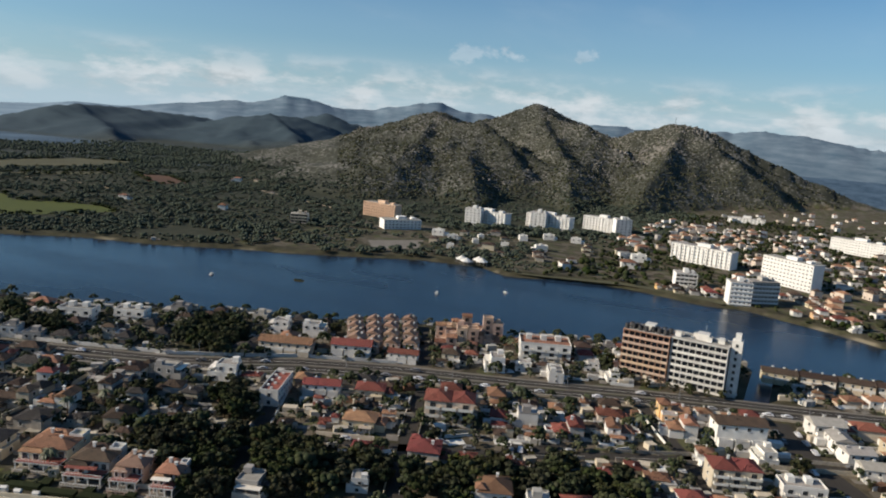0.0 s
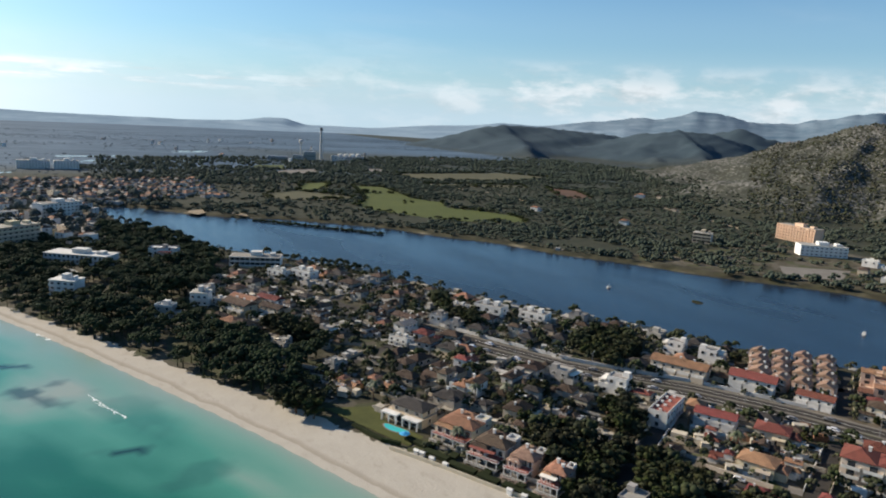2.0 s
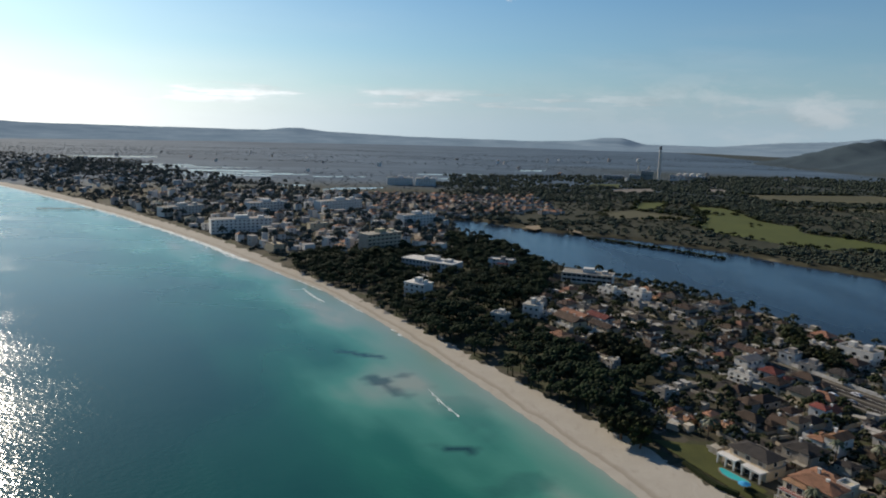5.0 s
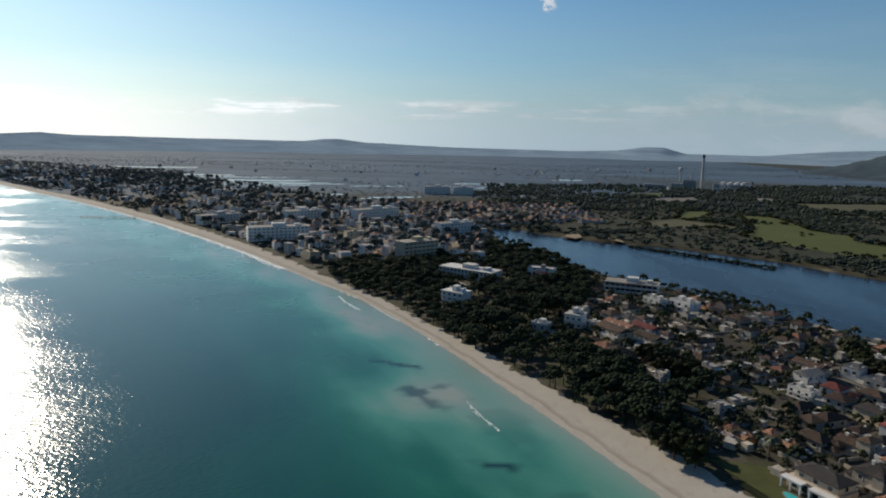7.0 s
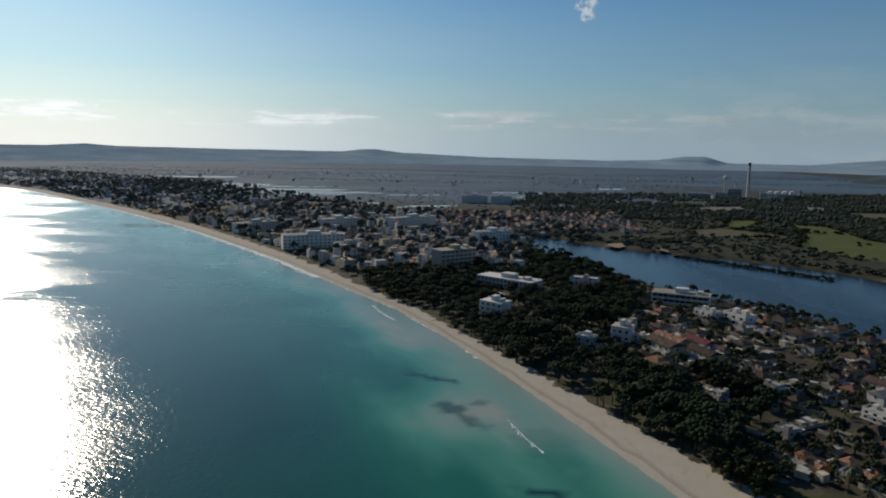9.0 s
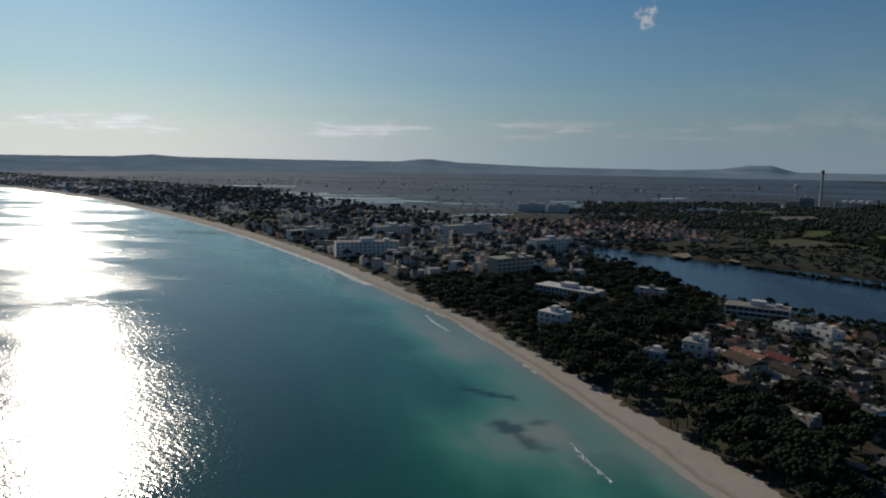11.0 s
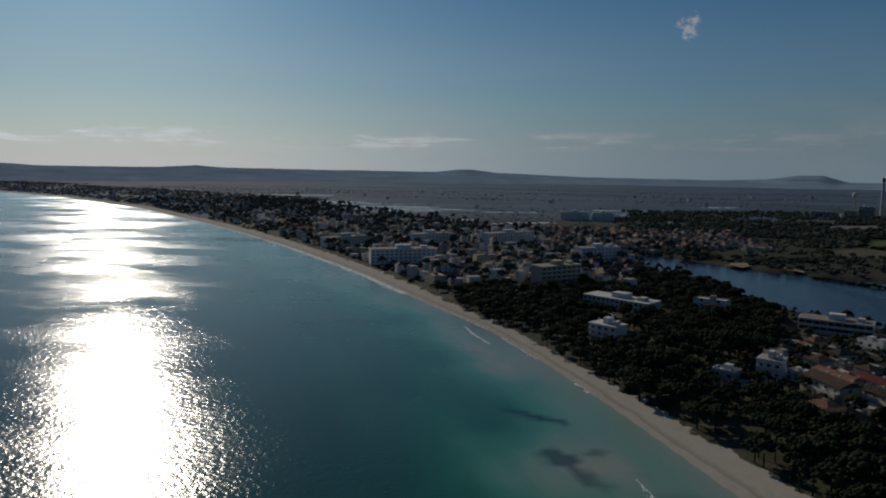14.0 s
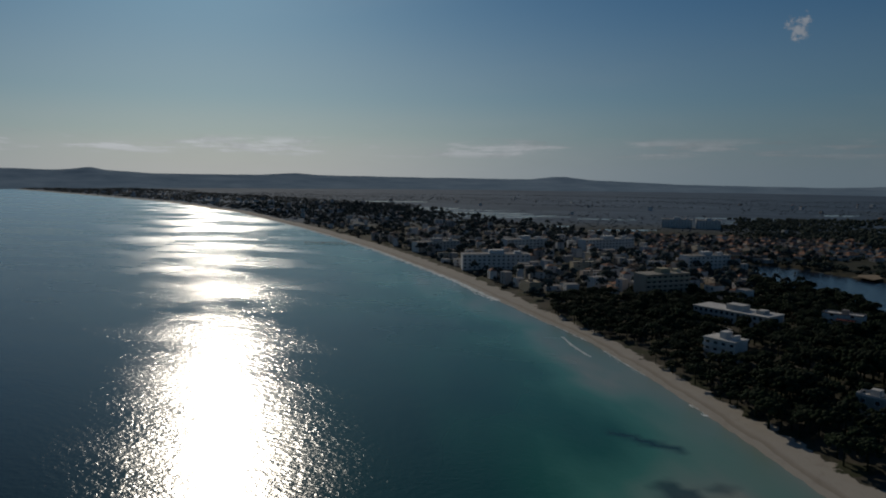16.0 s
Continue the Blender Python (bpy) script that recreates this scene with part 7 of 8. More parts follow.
for x, y in spots_to_try:
    d, l = buildable(x, y)
    if x > np.interp(y, NE_Y, NE_X) - 2 and y < 800:
        continue
    if d < 4 or l > -2.5 or inside(PINEWOOD, [x], [y])[0] or inside(GARDEN, [x], [y])[0]:
        continue
    thick = any(inside(q, [x], [y])[0] for q in THICKETS)
    if not spot_free(x, y, 3.6 if thick else 5.2 if y < 150 else 4.3 if y < 200 else 3.7) or not off_road(x, y, -0.6 if y > 100 else 0.4) or not clear(x, y, 0.0 if not thick else 0.8):
        continue
    kind = tree_rng.choice((0, 0, 1, 1, 1, 2)) if thick else tree_rng.choice((0, 1, 1, 2, 2, 3, 3, 3, 4, 4, 5) if y < 150 else (1, 1, 2, 3, 3, 3, 3, 4, 4) if y < 200 else (1, 1, 1, 2, 2, 3, 3, 4))
    s = tree_rng.uniform(0.75, 1.2) * 1.2 if thick else (tree_rng.uniform(0.5, 1.0) if y < 150 else tree_rng.uniform(0.4, 0.78)) + 0.38 * (tree_rng.random() < (0.12 if y < 150 else 0.34))
    tree_spots.append((x, y))
    if single < 290 and y < 330:
        copy_thing(protos[kind], pose(x, y, 2.45, 0, 0, tree_rng.uniform(0, 360)) @ Matrix.Diagonal((s, s, s * tree_rng.uniform(0.9, 1.15), 1)))
        single += 1
    elif kind in (0, 1, 5):
        joined_pine.append((x, y, 2.5, s))
    else:
        joined_leaf.append((x, y, 2.5, s))


def with_trunk(seed, radius, tall, trunk_h, tufts, tuft):
    V, F = dome_crown(seed, radius, tall, tufts, tuft)
    V[:, 2] += trunk_h
    n = len(V)
    r = 0.25
    post = np.array([(r, r, 0), (-r, r, 0), (-r, -r, 0), (r, -r, 0), (r * 0.6, r * 0.6, trunk_h + 1), (-r * 0.6, r * 0.6, trunk_h + 1), (-r * 0.6, -r * 0.6, trunk_h + 1), (r * 0.6, -r * 0.6, trunk_h + 1)])
    return np.concatenate([V, post]), F + [(n + i, n + (i + 1) % 4, n + 4 + (i + 1) % 4, n + 4 + i) for i in range(4)]


pine_crowns = [with_trunk(31, 4.0, 3.4, 3.6, 20, 0.95), with_trunk(32, 3.2, 4.4, 3.2, 18, 0.85), with_trunk(33, 4.6, 3.0, 4.2, 24, 0.95)]
garden_crowns = [with_trunk(48, 3.3, 3.6, 0.8, 16, 0.92), with_trunk(49, 2.7, 4.0, 0.7, 14, 0.85)]
leaf_crowns = [with_trunk(34, 2.4, 2.6, 0.6, 9, 0.85), with_trunk(35, 1.9, 2.2, 0.5, 7, 0.75)]
scrub_crowns = [with_trunk(36, 3.2, 2.0, 0.8, 6, 1.35), with_trunk(37, 2.6, 2.4, 0.9, 5, 1.25), with_trunk(38, 3.8, 1.7, 0.8, 7, 1.4)]
low_crowns = [with_trunk(43, 2.4, 1.3, 0.3, 2, 1.45), with_trunk(44, 1.9, 1.7, 0.4, 2, 1.25), with_trunk(45, 3.0, 1.2, 0.3, 3, 1.4)]
flat_crowns = [with_trunk(46, 5.5, 0.8, 0.0, 2, 2.4), with_trunk(47, 4.2, 1.0, 0.1, 2, 2.0)]
tall_crowns = [with_trunk(41, 4.0, 3.2, 3.0, 6, 1.8), with_trunk(42, 3.4, 4.0, 2.8, 6, 1.7)]
far_crowns = [with_trunk(39, 4.6, 2.2, 1.2, 2, 3.0), with_trunk(40, 5.4, 1.8, 1.0, 2, 3.2)]
if joined_pine:
    wood("garden_pines", "dark green pines among the houses", garden_crowns, joined_pine, GARDENPINE, 1)
if joined_leaf:
    wood("garden_bushes", "green leafy trees and bushes among the houses", leaf_crowns, joined_leaf, LEAF, 2)


def jittered(xr, yr, step, seed):
    r = np.random.default_rng(seed)
    gx, gy = np.meshgrid(np.arange(*xr, step), np.arange(*yr, step))
    return (gx + (r.random(gx.shape) - 0.5) * step * 0.95).ravel(), (gy + (r.random(gy.shape) - 0.5) * step * 0.95).ravel(), r


placed_np = np.array(placed)


def away(x, y, extra):
    ok = np.ones(len(x), bool)
    for a_, b_, c_ in placed_np:
        ok &= (x - a_) ** 2 + (y - b_) ** 2 > (c_ + extra) ** 2
    return ok


def rows_of(x, y, s, keep):
    x, y, s = x[keep], y[keep], s[keep]
    return np.stack([x, y, height(x, y) - 0.2, s], -1)


# pine wood behind the beach
x, y, r = jittered((-70, 135), (225, 685), 5.3, 3)
keep = inside(PINEWOOD, x, y) & (shore_distance(x, y) > np.interp(y, BE[:, 0], BE[:, 1]) - 1) & away(x, y, -1.0) & (fbm(x, y, 26, 3, 71) > 0.30)
wood("pine_wood", "dense dark green pine wood behind the beach", pine_crowns, rows_of(x, y, (0.62 + 0.35 * r.random(len(x))) * (0.7 + 0.75 * fbm(x, y, 34, 2, 73)), keep), PINE, 4)
# woods and scrub on the inland bank: low scrub everywhere, taller trees in clumps
x, y, r = jittered((80, 1150), (150, 1300), 6.6, 5)
fx = np.interp(y, FA_Y, FA_X, right=60)
bushy = (x > fx + 1) & (lake_depth(x, y) < -2.5 - 5 * fbm(x, y, 30, 2, 91)) & (height(x, y) < 22) & away(x, y, 2)
for q in FIELDS:
    bushy &= ~inside(q, x, y)
open_ground = (fbm(x, y, 55, 3, 6) + 0.12 * r.random(len(x))) > np.where((y < 430) & (x < 690), 0.64, 0.40)
keep = bushy & open_ground & ((np.hypot(x, y) < 720) | (r.random(len(x)) < 0.45))
size = 0.45 + 0.85 * fbm(x, y, 24, 2, 93) * (0.55 + 0.9 * r.random(len(x)))
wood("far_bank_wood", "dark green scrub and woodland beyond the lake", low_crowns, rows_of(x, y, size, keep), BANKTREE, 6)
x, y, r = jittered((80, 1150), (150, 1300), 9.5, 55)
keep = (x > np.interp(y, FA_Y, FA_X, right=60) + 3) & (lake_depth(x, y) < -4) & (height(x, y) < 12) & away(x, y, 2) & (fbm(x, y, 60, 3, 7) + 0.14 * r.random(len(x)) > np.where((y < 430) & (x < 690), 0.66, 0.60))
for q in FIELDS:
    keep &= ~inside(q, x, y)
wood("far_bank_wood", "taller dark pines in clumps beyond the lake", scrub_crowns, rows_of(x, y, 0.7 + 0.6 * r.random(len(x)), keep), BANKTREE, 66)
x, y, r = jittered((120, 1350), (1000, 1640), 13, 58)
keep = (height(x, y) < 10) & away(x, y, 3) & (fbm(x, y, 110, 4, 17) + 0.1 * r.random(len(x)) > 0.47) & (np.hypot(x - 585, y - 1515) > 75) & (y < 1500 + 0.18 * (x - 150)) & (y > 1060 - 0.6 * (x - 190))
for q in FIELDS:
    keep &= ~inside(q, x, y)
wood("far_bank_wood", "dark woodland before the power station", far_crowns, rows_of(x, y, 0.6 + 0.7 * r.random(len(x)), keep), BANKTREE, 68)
# hedges and single trees round the meadow
edge = []
for q in FIELDS[:6]:
    for (ax, ay), (bx, by) in zip(q, q[1:] + q[:1]):
        n = int(math.hypot(bx - ax, by - ay) / 6)
        edge += [(ax + (bx - ax) * (i + tree_rng.random()) / n, ay + (by - ay) * (i + tree_rng.random()) / n, 2.4, tree_rng.uniform(0.6, 1.3)) for i in range(n) if tree_rng.random() < 0.75]
edge += [(x, y, 2.4, tree_rng.uniform(0.7, 1.2)) for x, y in ((400, 900), (404, 906), (410, 898), (416, 905), (380, 860), (420, 780), (415, 790), (405, 770), (372, 920), (390, 945))]
edge += [(340 + 105 * s + tree_rng.uniform(-8, 8), 905 - 25 * s + tree_rng.uniform(-9, 9), 2.4, tree_rng.uniform(0.7, 1.2)) for s in np.linspace(0.15, 0.95, 34) if tree_rng.random() < 0.75]
wood("hedgerow", "dark hedges and trees round the fields", scrub_crowns, edge, SCRUB, 7)
# reef and islet bushes
reef = [(196 + 88 * s, 686 - 103 * s, 0.5, 0.5 + 0.35 * tree_rng.random()) for s in np.linspace(0.0, 1.0, 110)] + [(371 + tree_rng.uniform(-2, 2), 297 + tree_rng.uniform(-3, 3), 0.5, 0.3) for _ in range(10)]
wood("reef_bushes", "low bushes along the narrow reef in the lake", low_crowns, reef, SCRUB, 8)
# trees on the lake's near bank
bank_rows = []
for yy in np.arange(-150, 640, 4.2):
    if tree_rng.random() < 0.30 and not 0 < yy < 78:
        xx = float(np.interp(yy, NE_Y, NE_X)) - 3.5 - tree_rng.random() * 4
        if clear(xx, yy, 1.5):
            bank_rows.append((xx, yy, 1.2, tree_rng.uniform(0.4, 0.75)))
wood("bank_trees", "dark trees along the lake's near bank", leaf_crowns + garden_crowns, bank_rows, GARDENPINE, 9)
# resort and town trees
x, y, r = jittered((-900, 130), (560, 1700), 8.4, 10)
d = shore_distance(x, y) - np.interp(y, BE[:, 0], BE[:, 1])
keep = (d > 3) & (d < np.where(y > 1020, 330, 520)) &  (lake_depth(x, y) < -4) & away(x, y, -4.0) & (fbm(x, y, 42, 3, 16) > 0.43) & ~inside(PINEWOOD, x, y)
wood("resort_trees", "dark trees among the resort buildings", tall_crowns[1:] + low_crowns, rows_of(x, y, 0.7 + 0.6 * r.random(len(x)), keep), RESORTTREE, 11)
x, y, r = jittered((440, 1150), (-420, 180), 10, 12)
keep = (x > np.interp(y, FA_Y, FA_X) + 3) & (lake_depth(x, y) < -3) & away(x, y, -2.0) & (fbm(x, y, 50, 3, 26) > 0.34) & (height(x, y) < 20)
for q in FIELDS:
    keep &= ~inside(q, x, y)
wood("town_trees", "dark trees among the far town houses", far_crowns + low_crowns, rows_of(x, y, 0.5 + 0.6 * r.random(len(x)), keep), SCRUB, 13)
# scrub behind the far beach
x, y, r = jittered((-3300, -560), (1500, 3100), 15, 19)
d = shore_distance(x, y)
keep = (d > 26) & (d < 420) & away(x, y, 2) & (fbm(x, y, 80, 3, 22) + 0.1 * r.random(len(x)) > 0.40)
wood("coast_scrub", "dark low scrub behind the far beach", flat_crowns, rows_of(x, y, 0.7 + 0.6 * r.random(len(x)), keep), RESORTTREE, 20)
# trees at the feet of the hotels under the hill
feet = [(ax + (bx - ax) * q + tree_rng.uniform(-9, 9), ay + (by - ay) * q + tree_rng.uniform(-9, 9), 2.4, tree_rng.uniform(0.8, 1.5)) for (ax, ay), (bx, by) in (((690, 400), (706, 300)), ((706, 300), (752, 236)), ((752, 236), (776, 160)), ((664, 350), (690, 250))) for q in np.linspace(0, 1, 34)]
wood("hotel_trees", "dark trees at the feet of the white hotels", scrub_crowns, [f for f in feet if away(np.array([f[0]]), np.array([f[1]]), -16)[0]], BANKTREE, 21)
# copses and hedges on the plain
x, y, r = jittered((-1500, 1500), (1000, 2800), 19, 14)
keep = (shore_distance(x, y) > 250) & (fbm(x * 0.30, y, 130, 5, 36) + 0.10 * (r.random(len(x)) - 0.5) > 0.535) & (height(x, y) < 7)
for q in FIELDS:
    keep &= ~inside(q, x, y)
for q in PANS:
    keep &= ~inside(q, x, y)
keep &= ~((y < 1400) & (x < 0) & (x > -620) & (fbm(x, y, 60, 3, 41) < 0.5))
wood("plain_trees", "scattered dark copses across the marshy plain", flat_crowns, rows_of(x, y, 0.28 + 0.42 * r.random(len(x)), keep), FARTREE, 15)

# boulders, crags and bushes over the rocky hills
def boulder(seed):
    v, f = blob(np.random.default_rng(seed), 1.0, 1, 0.85)
    return v, [tuple(int(i) for i in q) for q in f]


hill_rng = np.random.default_rng(61)
turn, dist = np.radians(hill_rng.uniform(54, 92, 60000)), np.sqrt(hill_rng.uniform(860 ** 2, 1720 ** 2, 60000))
x, y = dist * np.sin(turn), dist * np.cos(turn)
hz_at = hills(x, y)
z = height(x, y)
rocky = fbm(x, y, 90, 4, 63) + 0.25 * fbm(x, y, 22, 2, 64) + 0.0012 * np.clip(hz_at, 0, 140)
luck = hill_rng.random(len(x))
keep = (hz_at > 12) & (luck < np.clip((rocky - 0.58) * 1.4, 0.02, 0.45))
size = (0.9 + 1.5 * luck + 4.5 * np.clip(rocky - 0.86, 0, 0.3) / 0.3 * hill_rng.random(len(x)) ** 2)
wood("hill_boulders", "pale grey boulders and crags on the hillside", [boulder(1), boulder(2), boulder(3)], np.stack([x, y, z, size], -1)[keep], ROCK, 65)
keep = (hz_at > 2) & (hill_rng.random(len(x)) < np.clip(0.34 - 0.0014 * hz_at, 0.10, 0.34))
wood("hill_bushes", "low dark bushes scattered over the rocky hillside", [boulder(4), boulder(5)], np.stack([x, y, z + 0.5, 0.9 + 1.5 * hill_rng.random(len(x))], -1)[keep], HILLBUSH, 67)
mast = empty("radio_mast", "thin grey radio mast on the hilltop", "radio mast", at=pose(*polar(80.0, 1650, 0)[:2], ground_z(*polar(80.0, 1650, 0)[:2])))
part("pole", boxes([(-0.5, -0.5, -2, 0.5, 0.5, 15)]), METAL, mast)
for zz in (8, 12):
    part("crossarm", boxes([(-1.6, -0.3, zz, 1.6, 0.3, zz + 0.6)]), METAL, mast)

palm_ob = palm(pose(120, 184, 2.4))
for x, y in ((112, 232), (146, 214), (158, 210), (205, 142), (258, 44), (256, 92), (315, 120)):
    copy_thing(palm_ob, pose(x, y, 2.4, 0, 0, x * 7 % 360))


# ---- patios, sheds and low walls in the gardens ----
def clutter(name, label, n, seed):
    r = random.Random(seed)
    V, F, M = [], [], []
    made = 0
    while made < n:
        x, y = r.uniform(95, 400), r.uniform(-170, 470)
        d, l = buildable(x, y)
        if d < 6 or l > -4 or inside(PINEWOOD, [x], [y])[0] or inside(GARDEN, [x], [y])[0] or any(inside(q, [x], [y])[0] for q in THICKETS) or not off_road(x, y, 1.0):
            made += 0.2
            continue
        made += 1
        if y > 160 and r.random() < 0.4:
            continue
        c, s = math.cos(radians(TURN + r.choice((0, 90)) + r.uniform(-5, 5))), math.sin(radians(TURN + r.uniform(-5, 5)))
        k = r.random()
        if k < 0.45:
            w, dd, h, m = r.uniform(1.5, 3.6), r.uniform(1.2, 2.6), 0.14, r.choice((0, 0, 1, 3) if y < 150 else (0, 0, 3, 4))
        elif k < 0.72:
            w, dd, h, m = r.uniform(1.2, 2.6), r.uniform(0.9, 1.8), r.uniform(1.9, 2.6), r.choice((1, 2, 3, 4, 5) if y < 150 else (2, 3, 3, 4, 4))
        else:
            w, dd, h, m = r.uniform(2.5, 5.5), 0.14, r.uniform(0.8, 1.7), r.choice((1, 1, 2, 4) if y < 150 else (2, 3, 4, 4))
        norm = math.hypot(c, s)
        c, s = c / norm, s / norm
        b = len(V)
        for zz in (2.3, 2.5 + h):
            V += [(x + px * c - py * s, y + px * s + py * c, zz) for px, py in ((-w, -dd), (w, -dd), (w, dd), (-w, dd))]
        F += [(b, b + 1, b + 5, b + 4), (b + 1, b + 2, b + 6, b + 5), (b + 2, b + 3, b + 7, b + 6), (b + 3, b, b + 4, b + 7), (b + 4, b + 5, b + 6, b + 7)]
        M += [m] * 5
    me = bpy.data.meshes.new(name)
    me.from_pydata(V, [], F)
    for m in (PAVING, WHITE, CREAM, GREYW, STONE, TERRA):
        me.materials.append(m)
    me.polygons.foreach_set("material_index", M)
    return tagged(new(name, me), label, "garden structures", kind="stuff")


clutter("garden_structures", "pale patios, sheds and low walls between the houses", 3800, 17)


# ---- cars, lamps, walls ----
def car(at):
    h = empty("car", "parked car beside the street", "car", "parked cars", at)
    bm = bmesh.new()
    v = box(bm, -2.1, -0.88, 0.35, 2.1, 0.88, 0.95)
    c = box(bm, -1.5, -0.8, 0.95, 1.1, 0.8, 1.45)
    for q in c[4:]:
        q.co.x *= 0.72
        q.co.y *= 0.86
    bmesh.ops.bevel(bm, geom=bm.edges[:], offset=0.08, segments=1, affect="EDGES")
    part("body", bm, CARPAINT, h)
    part("windscreen", boxes([(-1.16, -0.78, 1.0, 0.9, 0.78, 1.34)]), GLASS, h)
    for x in (-1.3, 1.3):
        for y in (-0.8, 0.8):
            bm = bmesh.new()
            bmesh.ops.create_cone(bm, segments=10, radius1=0.34, radius2=0.34, depth=0.22, cap_ends=True, matrix=Matrix.Translation((x, y, 0.34)) @ Matrix.Rotation(radians(90), 4, "X"))
            part("wheel", bm, RUBBER, h)
    return h


car_ob = None
car_rng = random.Random(3)
spots = []
for line, off in ((MAIN[2:12], 6.3), (MAIN[2:12], -3.0), (STREETS[0], 2.0), (STREETS[4], 1.9), ([(303, 0), (267, -15), (245, -30)], 4.2), ([(303, 0), (267, -15), (245, -30)], -4.2), (STREETS[2], 2.0), (STREETS[3], 2.0)):
    pts = shifted(line, off)
    for (ax, ay), (bx, by) in zip(pts, pts[1:]):
        n = max(1, int(math.hypot(bx - ax, by - ay) / (7 if abs(off) > 4 else 15)))
        for i in range(n):
            if car_rng.random() < (0.55 if abs(off) > 4 else 0.4):
                s = (i + 0.5) / n
                spots.append((ax + (bx - ax) * s, ay + (by - ay) * s, math.degrees(math.atan2(by - ay, bx - ax))))
spots += [(214 + i * 2.6, 78 - i * 2.4, 20) for i in range(3)]
car_rng.shuffle(spots)
for x, y, a0 in spots[:90]:
    m = pose(x, y, 2.545, 0, 0, a0)
    if car_ob is None:
        car_ob = car(m)
    else:
        copy_thing(car_ob, m)


def street_lamp(at):
    h = empty("street_lamp", "tall grey street lamp on the lake road", "street lamp", "road lamps", at)
    bm = bmesh.new()
    bmesh.ops.create_cone(bm, segments=8, radius1=0.12, radius2=0.07, depth=9, cap_ends=True, matrix=Matrix.Translation((0, 0, 4.5)))
    part("pole", bm, METAL, h)
    part("arm", boxes([(-1.8, -0.05, 8.9, 1.8, 0.05, 9.0)]), METAL, h)
    for x in (-1.9, 1.9):
        part("lamp_head", boxes([(x - 0.35, -0.15, 8.85, x + 0.35, 0.15, 9.05)]), METAL, h)
    return h


lamp = None
for (ax, ay), (bx, by) in zip(MAIN[1:13], MAIN[2:14]):
    m = pose((ax + bx) / 2, (ay + by) / 2, 2.6, 0, 0, math.degrees(math.atan2(by - ay, bx - ax)) + 90)
    if lamp is None:
        lamp = street_lamp(m)
    else:
        copy_thing(lamp, m)

# low garden walls in front of the beach villas and along the streets
wall_along("garden_wall", [(100, 194), (109, 176), (117, 158), (126, 141), (140, 112), (160, 70)], 1.5, 0.35, CREAM, "low cream wall between gardens and sand", "wall", 1.6)
wall_along("hedge", [(96, 214), (100, 199), (104, 194)], 1.2, 1.2, SCRUB, "dark clipped hedge along the lawn", "hedge", 2.4)
for s in STREETS:
    for off in (3.4, -3.4):
        line = shifted(s, off)
        for p0, p1 in zip(line, line[1:]):
            if car_rng.random() < 0.75:
                a0, b0 = Vector(p0).lerp(Vector(p1), 0.12), Vector(p0).lerp(Vector(p1), 0.86)
                wall_along("garden_wall", [tuple(a0), tuple(b0)], car_rng.uniform(1.0, 1.7), 0.25, car_rng.choice((WHITE, CREAM, STONE)), "low rendered garden wall along a street", "wall", 2.4, "garden walls")
for line in ([(108, 197), (111, 189)], [(109, 187), (113, 178)], [(112, 176), (116, 167)], [(116, 166), (119, 159)], [(120, 158), (124, 146)], [(111, 188), (114, 189.5)], [(114, 178), (117, 180)], [(118, 165), (121, 166.5)], [(122, 154), (125, 155)]):
    wall_along("hedge", line, 1.3, 2.6, SCRUB, "dark clipped hedge in a beach garden", "hedge", 2.2, "garden hedges")
# white changing cabins on the sand
cabin = None
for x, y in ((106, 186.5), (107, 184.5), (108, 180), (110, 175), (119, 153.5), (121, 149)):
    m = pose(x, y, 1.7, 0, 0, TURN)
    if cabin is None:
        cabin = empty("beach_cabin", "small white beach cabin on the sand", "beach cabin", "beach cabins", m)
        part("wall", boxes([(-0.8, -0.6, -0.4, 0.8, 0.6, 2.0)]), WHITE, cabin)
        bm = bmesh.new()
        roof_mesh(bm, -0.8, -0.6, 0.8, 0.6, 2.0, 0.4, False, 0.15, 0.08)
        part("roof", bm, WHITE, cabin)
    else:
        copy_thing(cabin, m)
parasol = empty("parasol", "bright blue sunshade on the garden lawn", "parasol", at=pose(107, 197, 2.55))
bm = bmesh.new()
bmesh.ops.create_cone(bm, segments=8, radius1=1.9, radius2=0.05, depth=0.6, cap_ends=True, matrix=Matrix.Translation((0, 0, 2.4)))
part("canopy", bm, BLUE_CLOTH, parasol)
part("pole", boxes([(-0.04, -0.04, 0, 0.04, 0.04, 2.2)]), METAL, parasol)

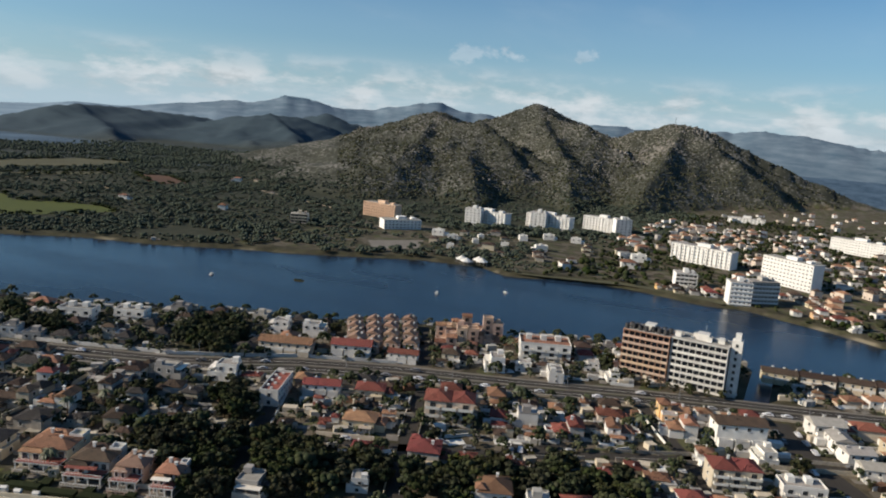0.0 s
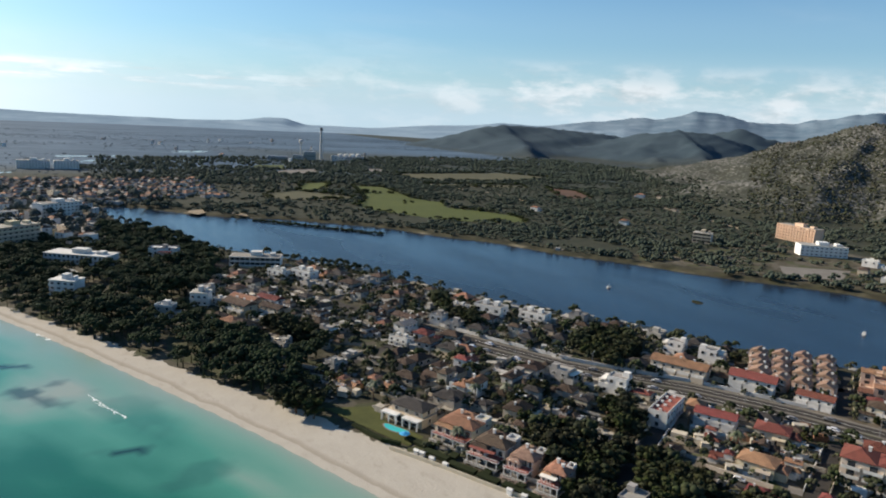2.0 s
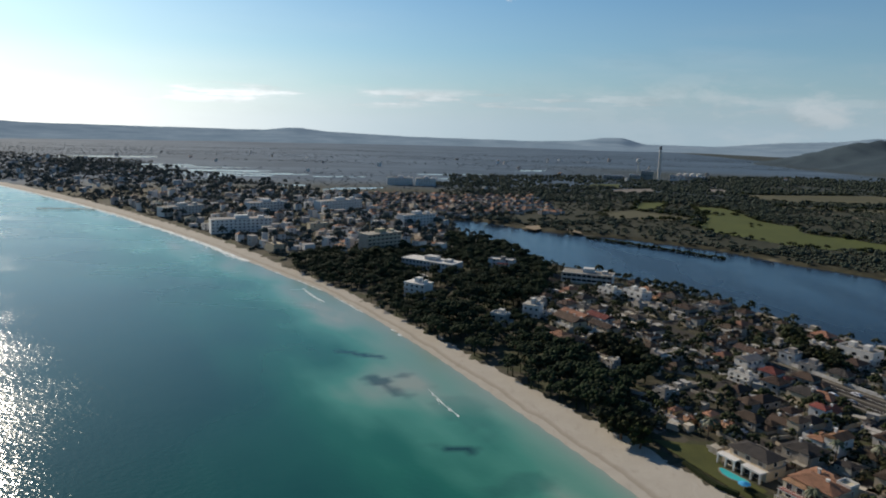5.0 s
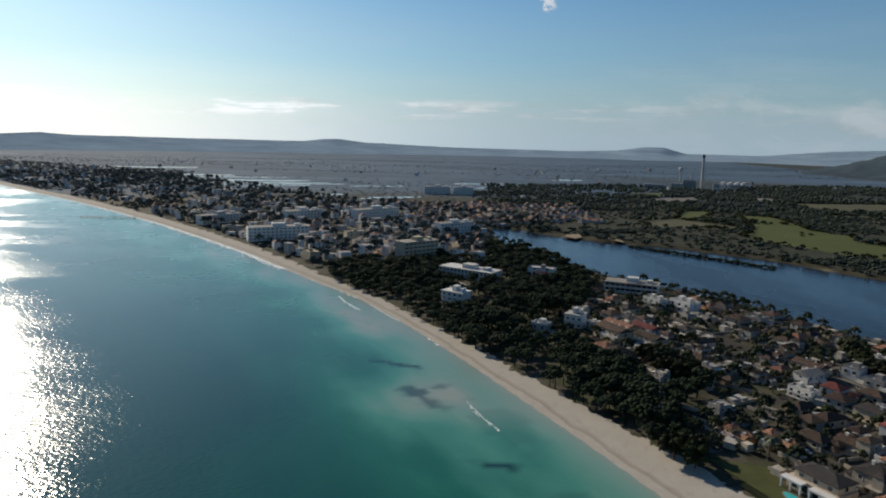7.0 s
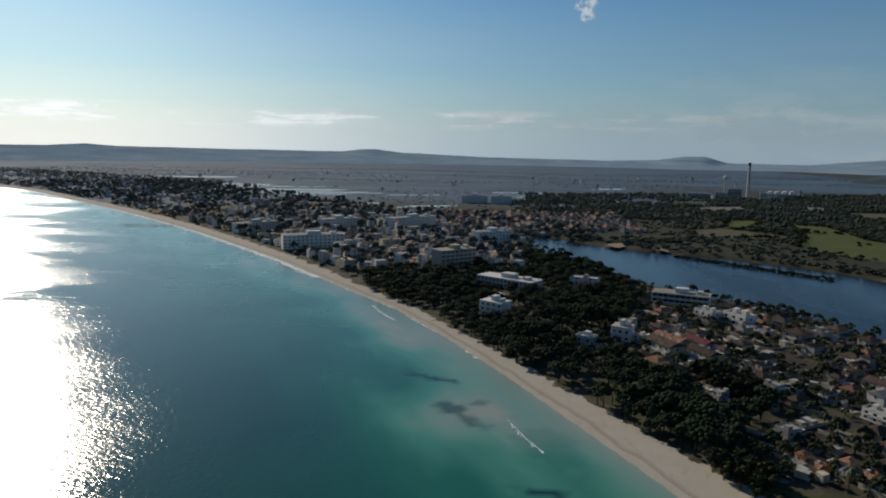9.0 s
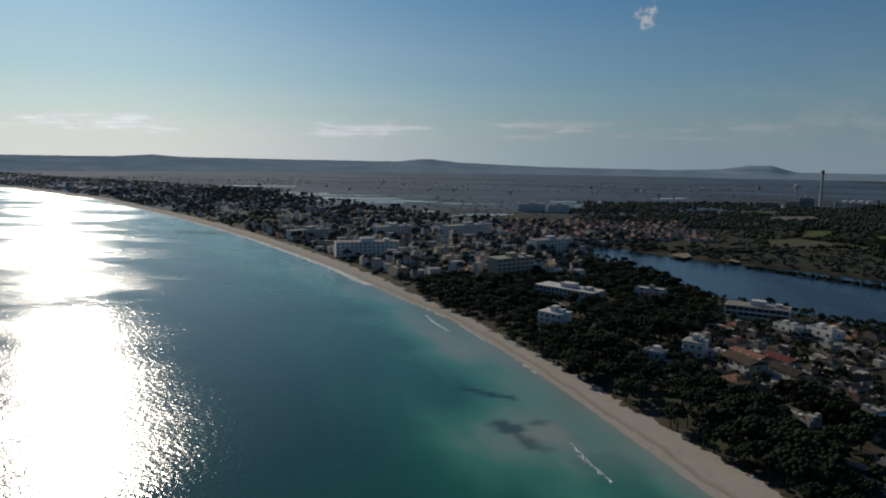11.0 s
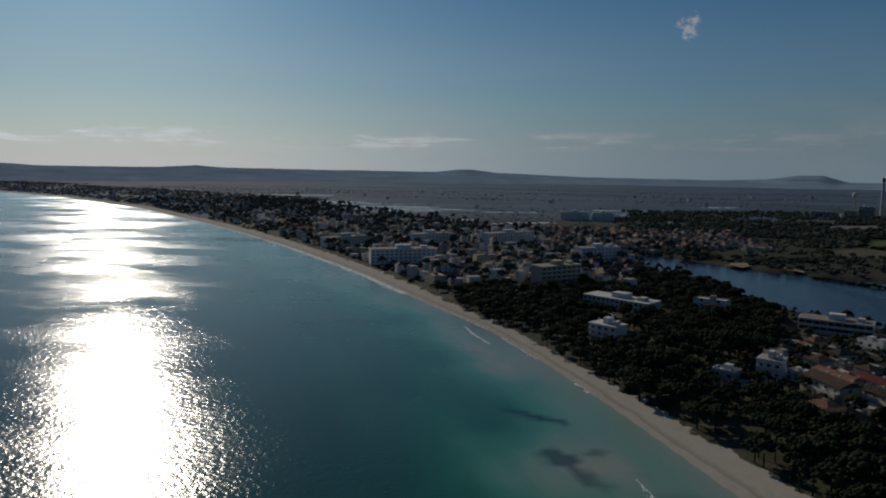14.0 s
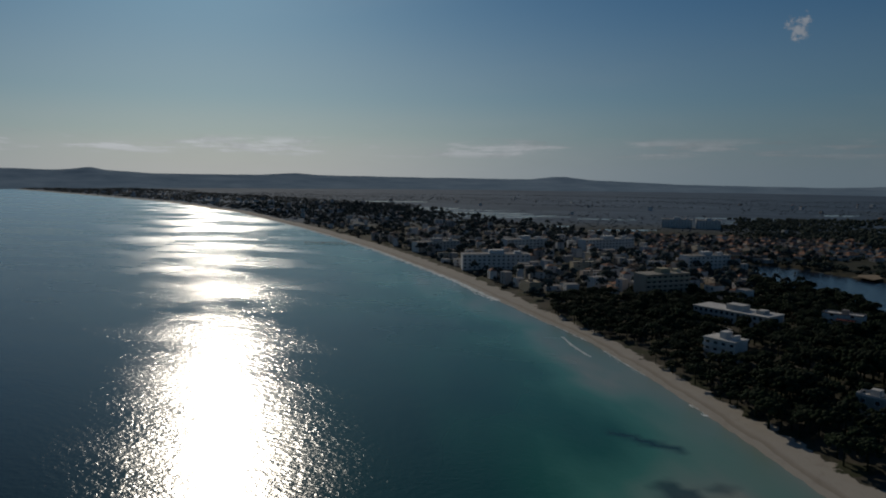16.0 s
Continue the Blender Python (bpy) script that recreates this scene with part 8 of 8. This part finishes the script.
# ---- on the water ----
boat = None
for x, y, a0, s in ((406, 210, 20, 1.0), (442, 176, 60, 0.7), (343, 348, 10, 0.8)):
    m = pose(x, y, 0.35, 0, 0, a0) @ Matrix.Diagonal((s, s, s, 1))
    if boat is None:
        boat = empty("small_boat", "small white moored boat on the lake", "boat", "moored boats", m)
        bm = bmesh.new()
        rings = []
        for i, (px, w) in enumerate(((-2.6, 0.9), (-1, 1.1), (1, 1.0), (2.4, 0.45), (3.2, 0.05))):
            rings.append([bm.verts.new(c) for c in ((px, -w, 0.8), (px, -w * 0.6, -0.1), (px, w * 0.6, -0.1), (px, w, 0.8))])
        for r0, r1 in zip(rings, rings[1:]):
            for k in range(3):
                bm.faces.new((r0[k], r1[k], r1[k + 1], r0[k + 1]))
            bm.faces.new((r0[3], r1[3], r1[0], r0[0]))
        bm.faces.new(rings[0])
        part("hull", bm, WHITE, boat)
        part("cabin", boxes([(-1.2, -0.6, 0.8, 0.8, 0.6, 1.7)]), WHITE, boat)
        part("mast", boxes([(0.1, -0.04, 1.7, 0.18, 0.04, 4.5)]), METAL, boat)
    else:
        copy_thing(boat, m)
pier = empty("pier", "thin dark wooden pier reaching into the sea", "pier", at=pose(-368, 846, 0))
part("deck", boxes([(-32, -1.2, 1.0, 32, 1.2, 1.3)]), BROWNW, pier)
for i in range(9):
    for yy in (-0.9, 0.9):
        part("post", boxes([(-31 + i * 7.6, yy - 0.15, -3, -30.7 + i * 7.6, yy + 0.15, 1.0)]), BROWNW, pier)


def foam(name, line, width, label, seed, z=0.05, ragged=0.6, dense=1.6, scrap=1.0):
    """A ragged low strip of white water made of many small scraps."""
    r = np.random.default_rng(seed)
    V, F = [], []
    for (ax, ay), (bx, by) in zip(line, line[1:]):
        L = math.hypot(bx - ax, by - ay)
        n = int(L * width * dense)
        ex, ey = (bx - ax) / L, (by - ay) / L
        for _ in range(n):
            s, o = r.random(), (abs(r.normal()) * ragged - 0.1) * width
            cx0, cy0 = ax + (bx - ax) * s + ey * o, ay + (by - ay) * s - ex * o
            l, w = (0.9 + r.random() * 1.6) * scrap, (0.25 + r.random() * 0.5) * scrap
            k = len(V)
            V += [(cx0 - ex * l, cy0 - ey * l, z), (cx0 + ey * w, cy0 - ex * w, z + 0.05), (cx0 + ex * l, cy0 + ey * l, z), (cx0 - ey * w, cy0 + ex * w, z + 0.08)]
            F.append((k, k + 1, k + 2, k + 3))
    ob = new(name, mesh_of(name, V, F, FOAM))
    return tagged(ob, label, "foam", kind="stuff")


foam("breaking_wave", [(19, 284), (23, 272), (29, 257)], 0.9, "white foam of a small breaking wave", 1, dense=3.2, ragged=0.9, scrap=0.34)
foam("breaking_wave", [(-53, 462), (-45, 443), (-36, 427)], 1.0, "white foam of a small breaking wave", 2, dense=5.0, ragged=0.7, scrap=0.45)
foam("breaking_wave", [(-87, 532), (-79, 519), (-70, 506)], 1.1, "white foam of a small breaking wave", 3, dense=6.0, ragged=0.7, scrap=0.45)
for y0, y1, dense in ((358, 372, 1.2), (402, 440, 1.6), (455, 560, 1.8)):
    foam("shore_foam", [(float(np.interp(yy, SH_Y, SH_X)) - 0.4, float(yy)) for yy in np.arange(y1, y0, -6.0)], 0.8, "thin broken line of foam along the sand", int(y0), 0.03, 0.9, dense, 0.55)
wash_line = [(float(np.interp(yy, SH_Y, SH_X)) - 1.0, float(yy)) for yy in np.arange(2400, 540, -12.0)]
foam("shore_foam", wash_line, 2.6, "white wash breaking along the far sand", 6, 0.03, 0.9, 1.2, 1.3)
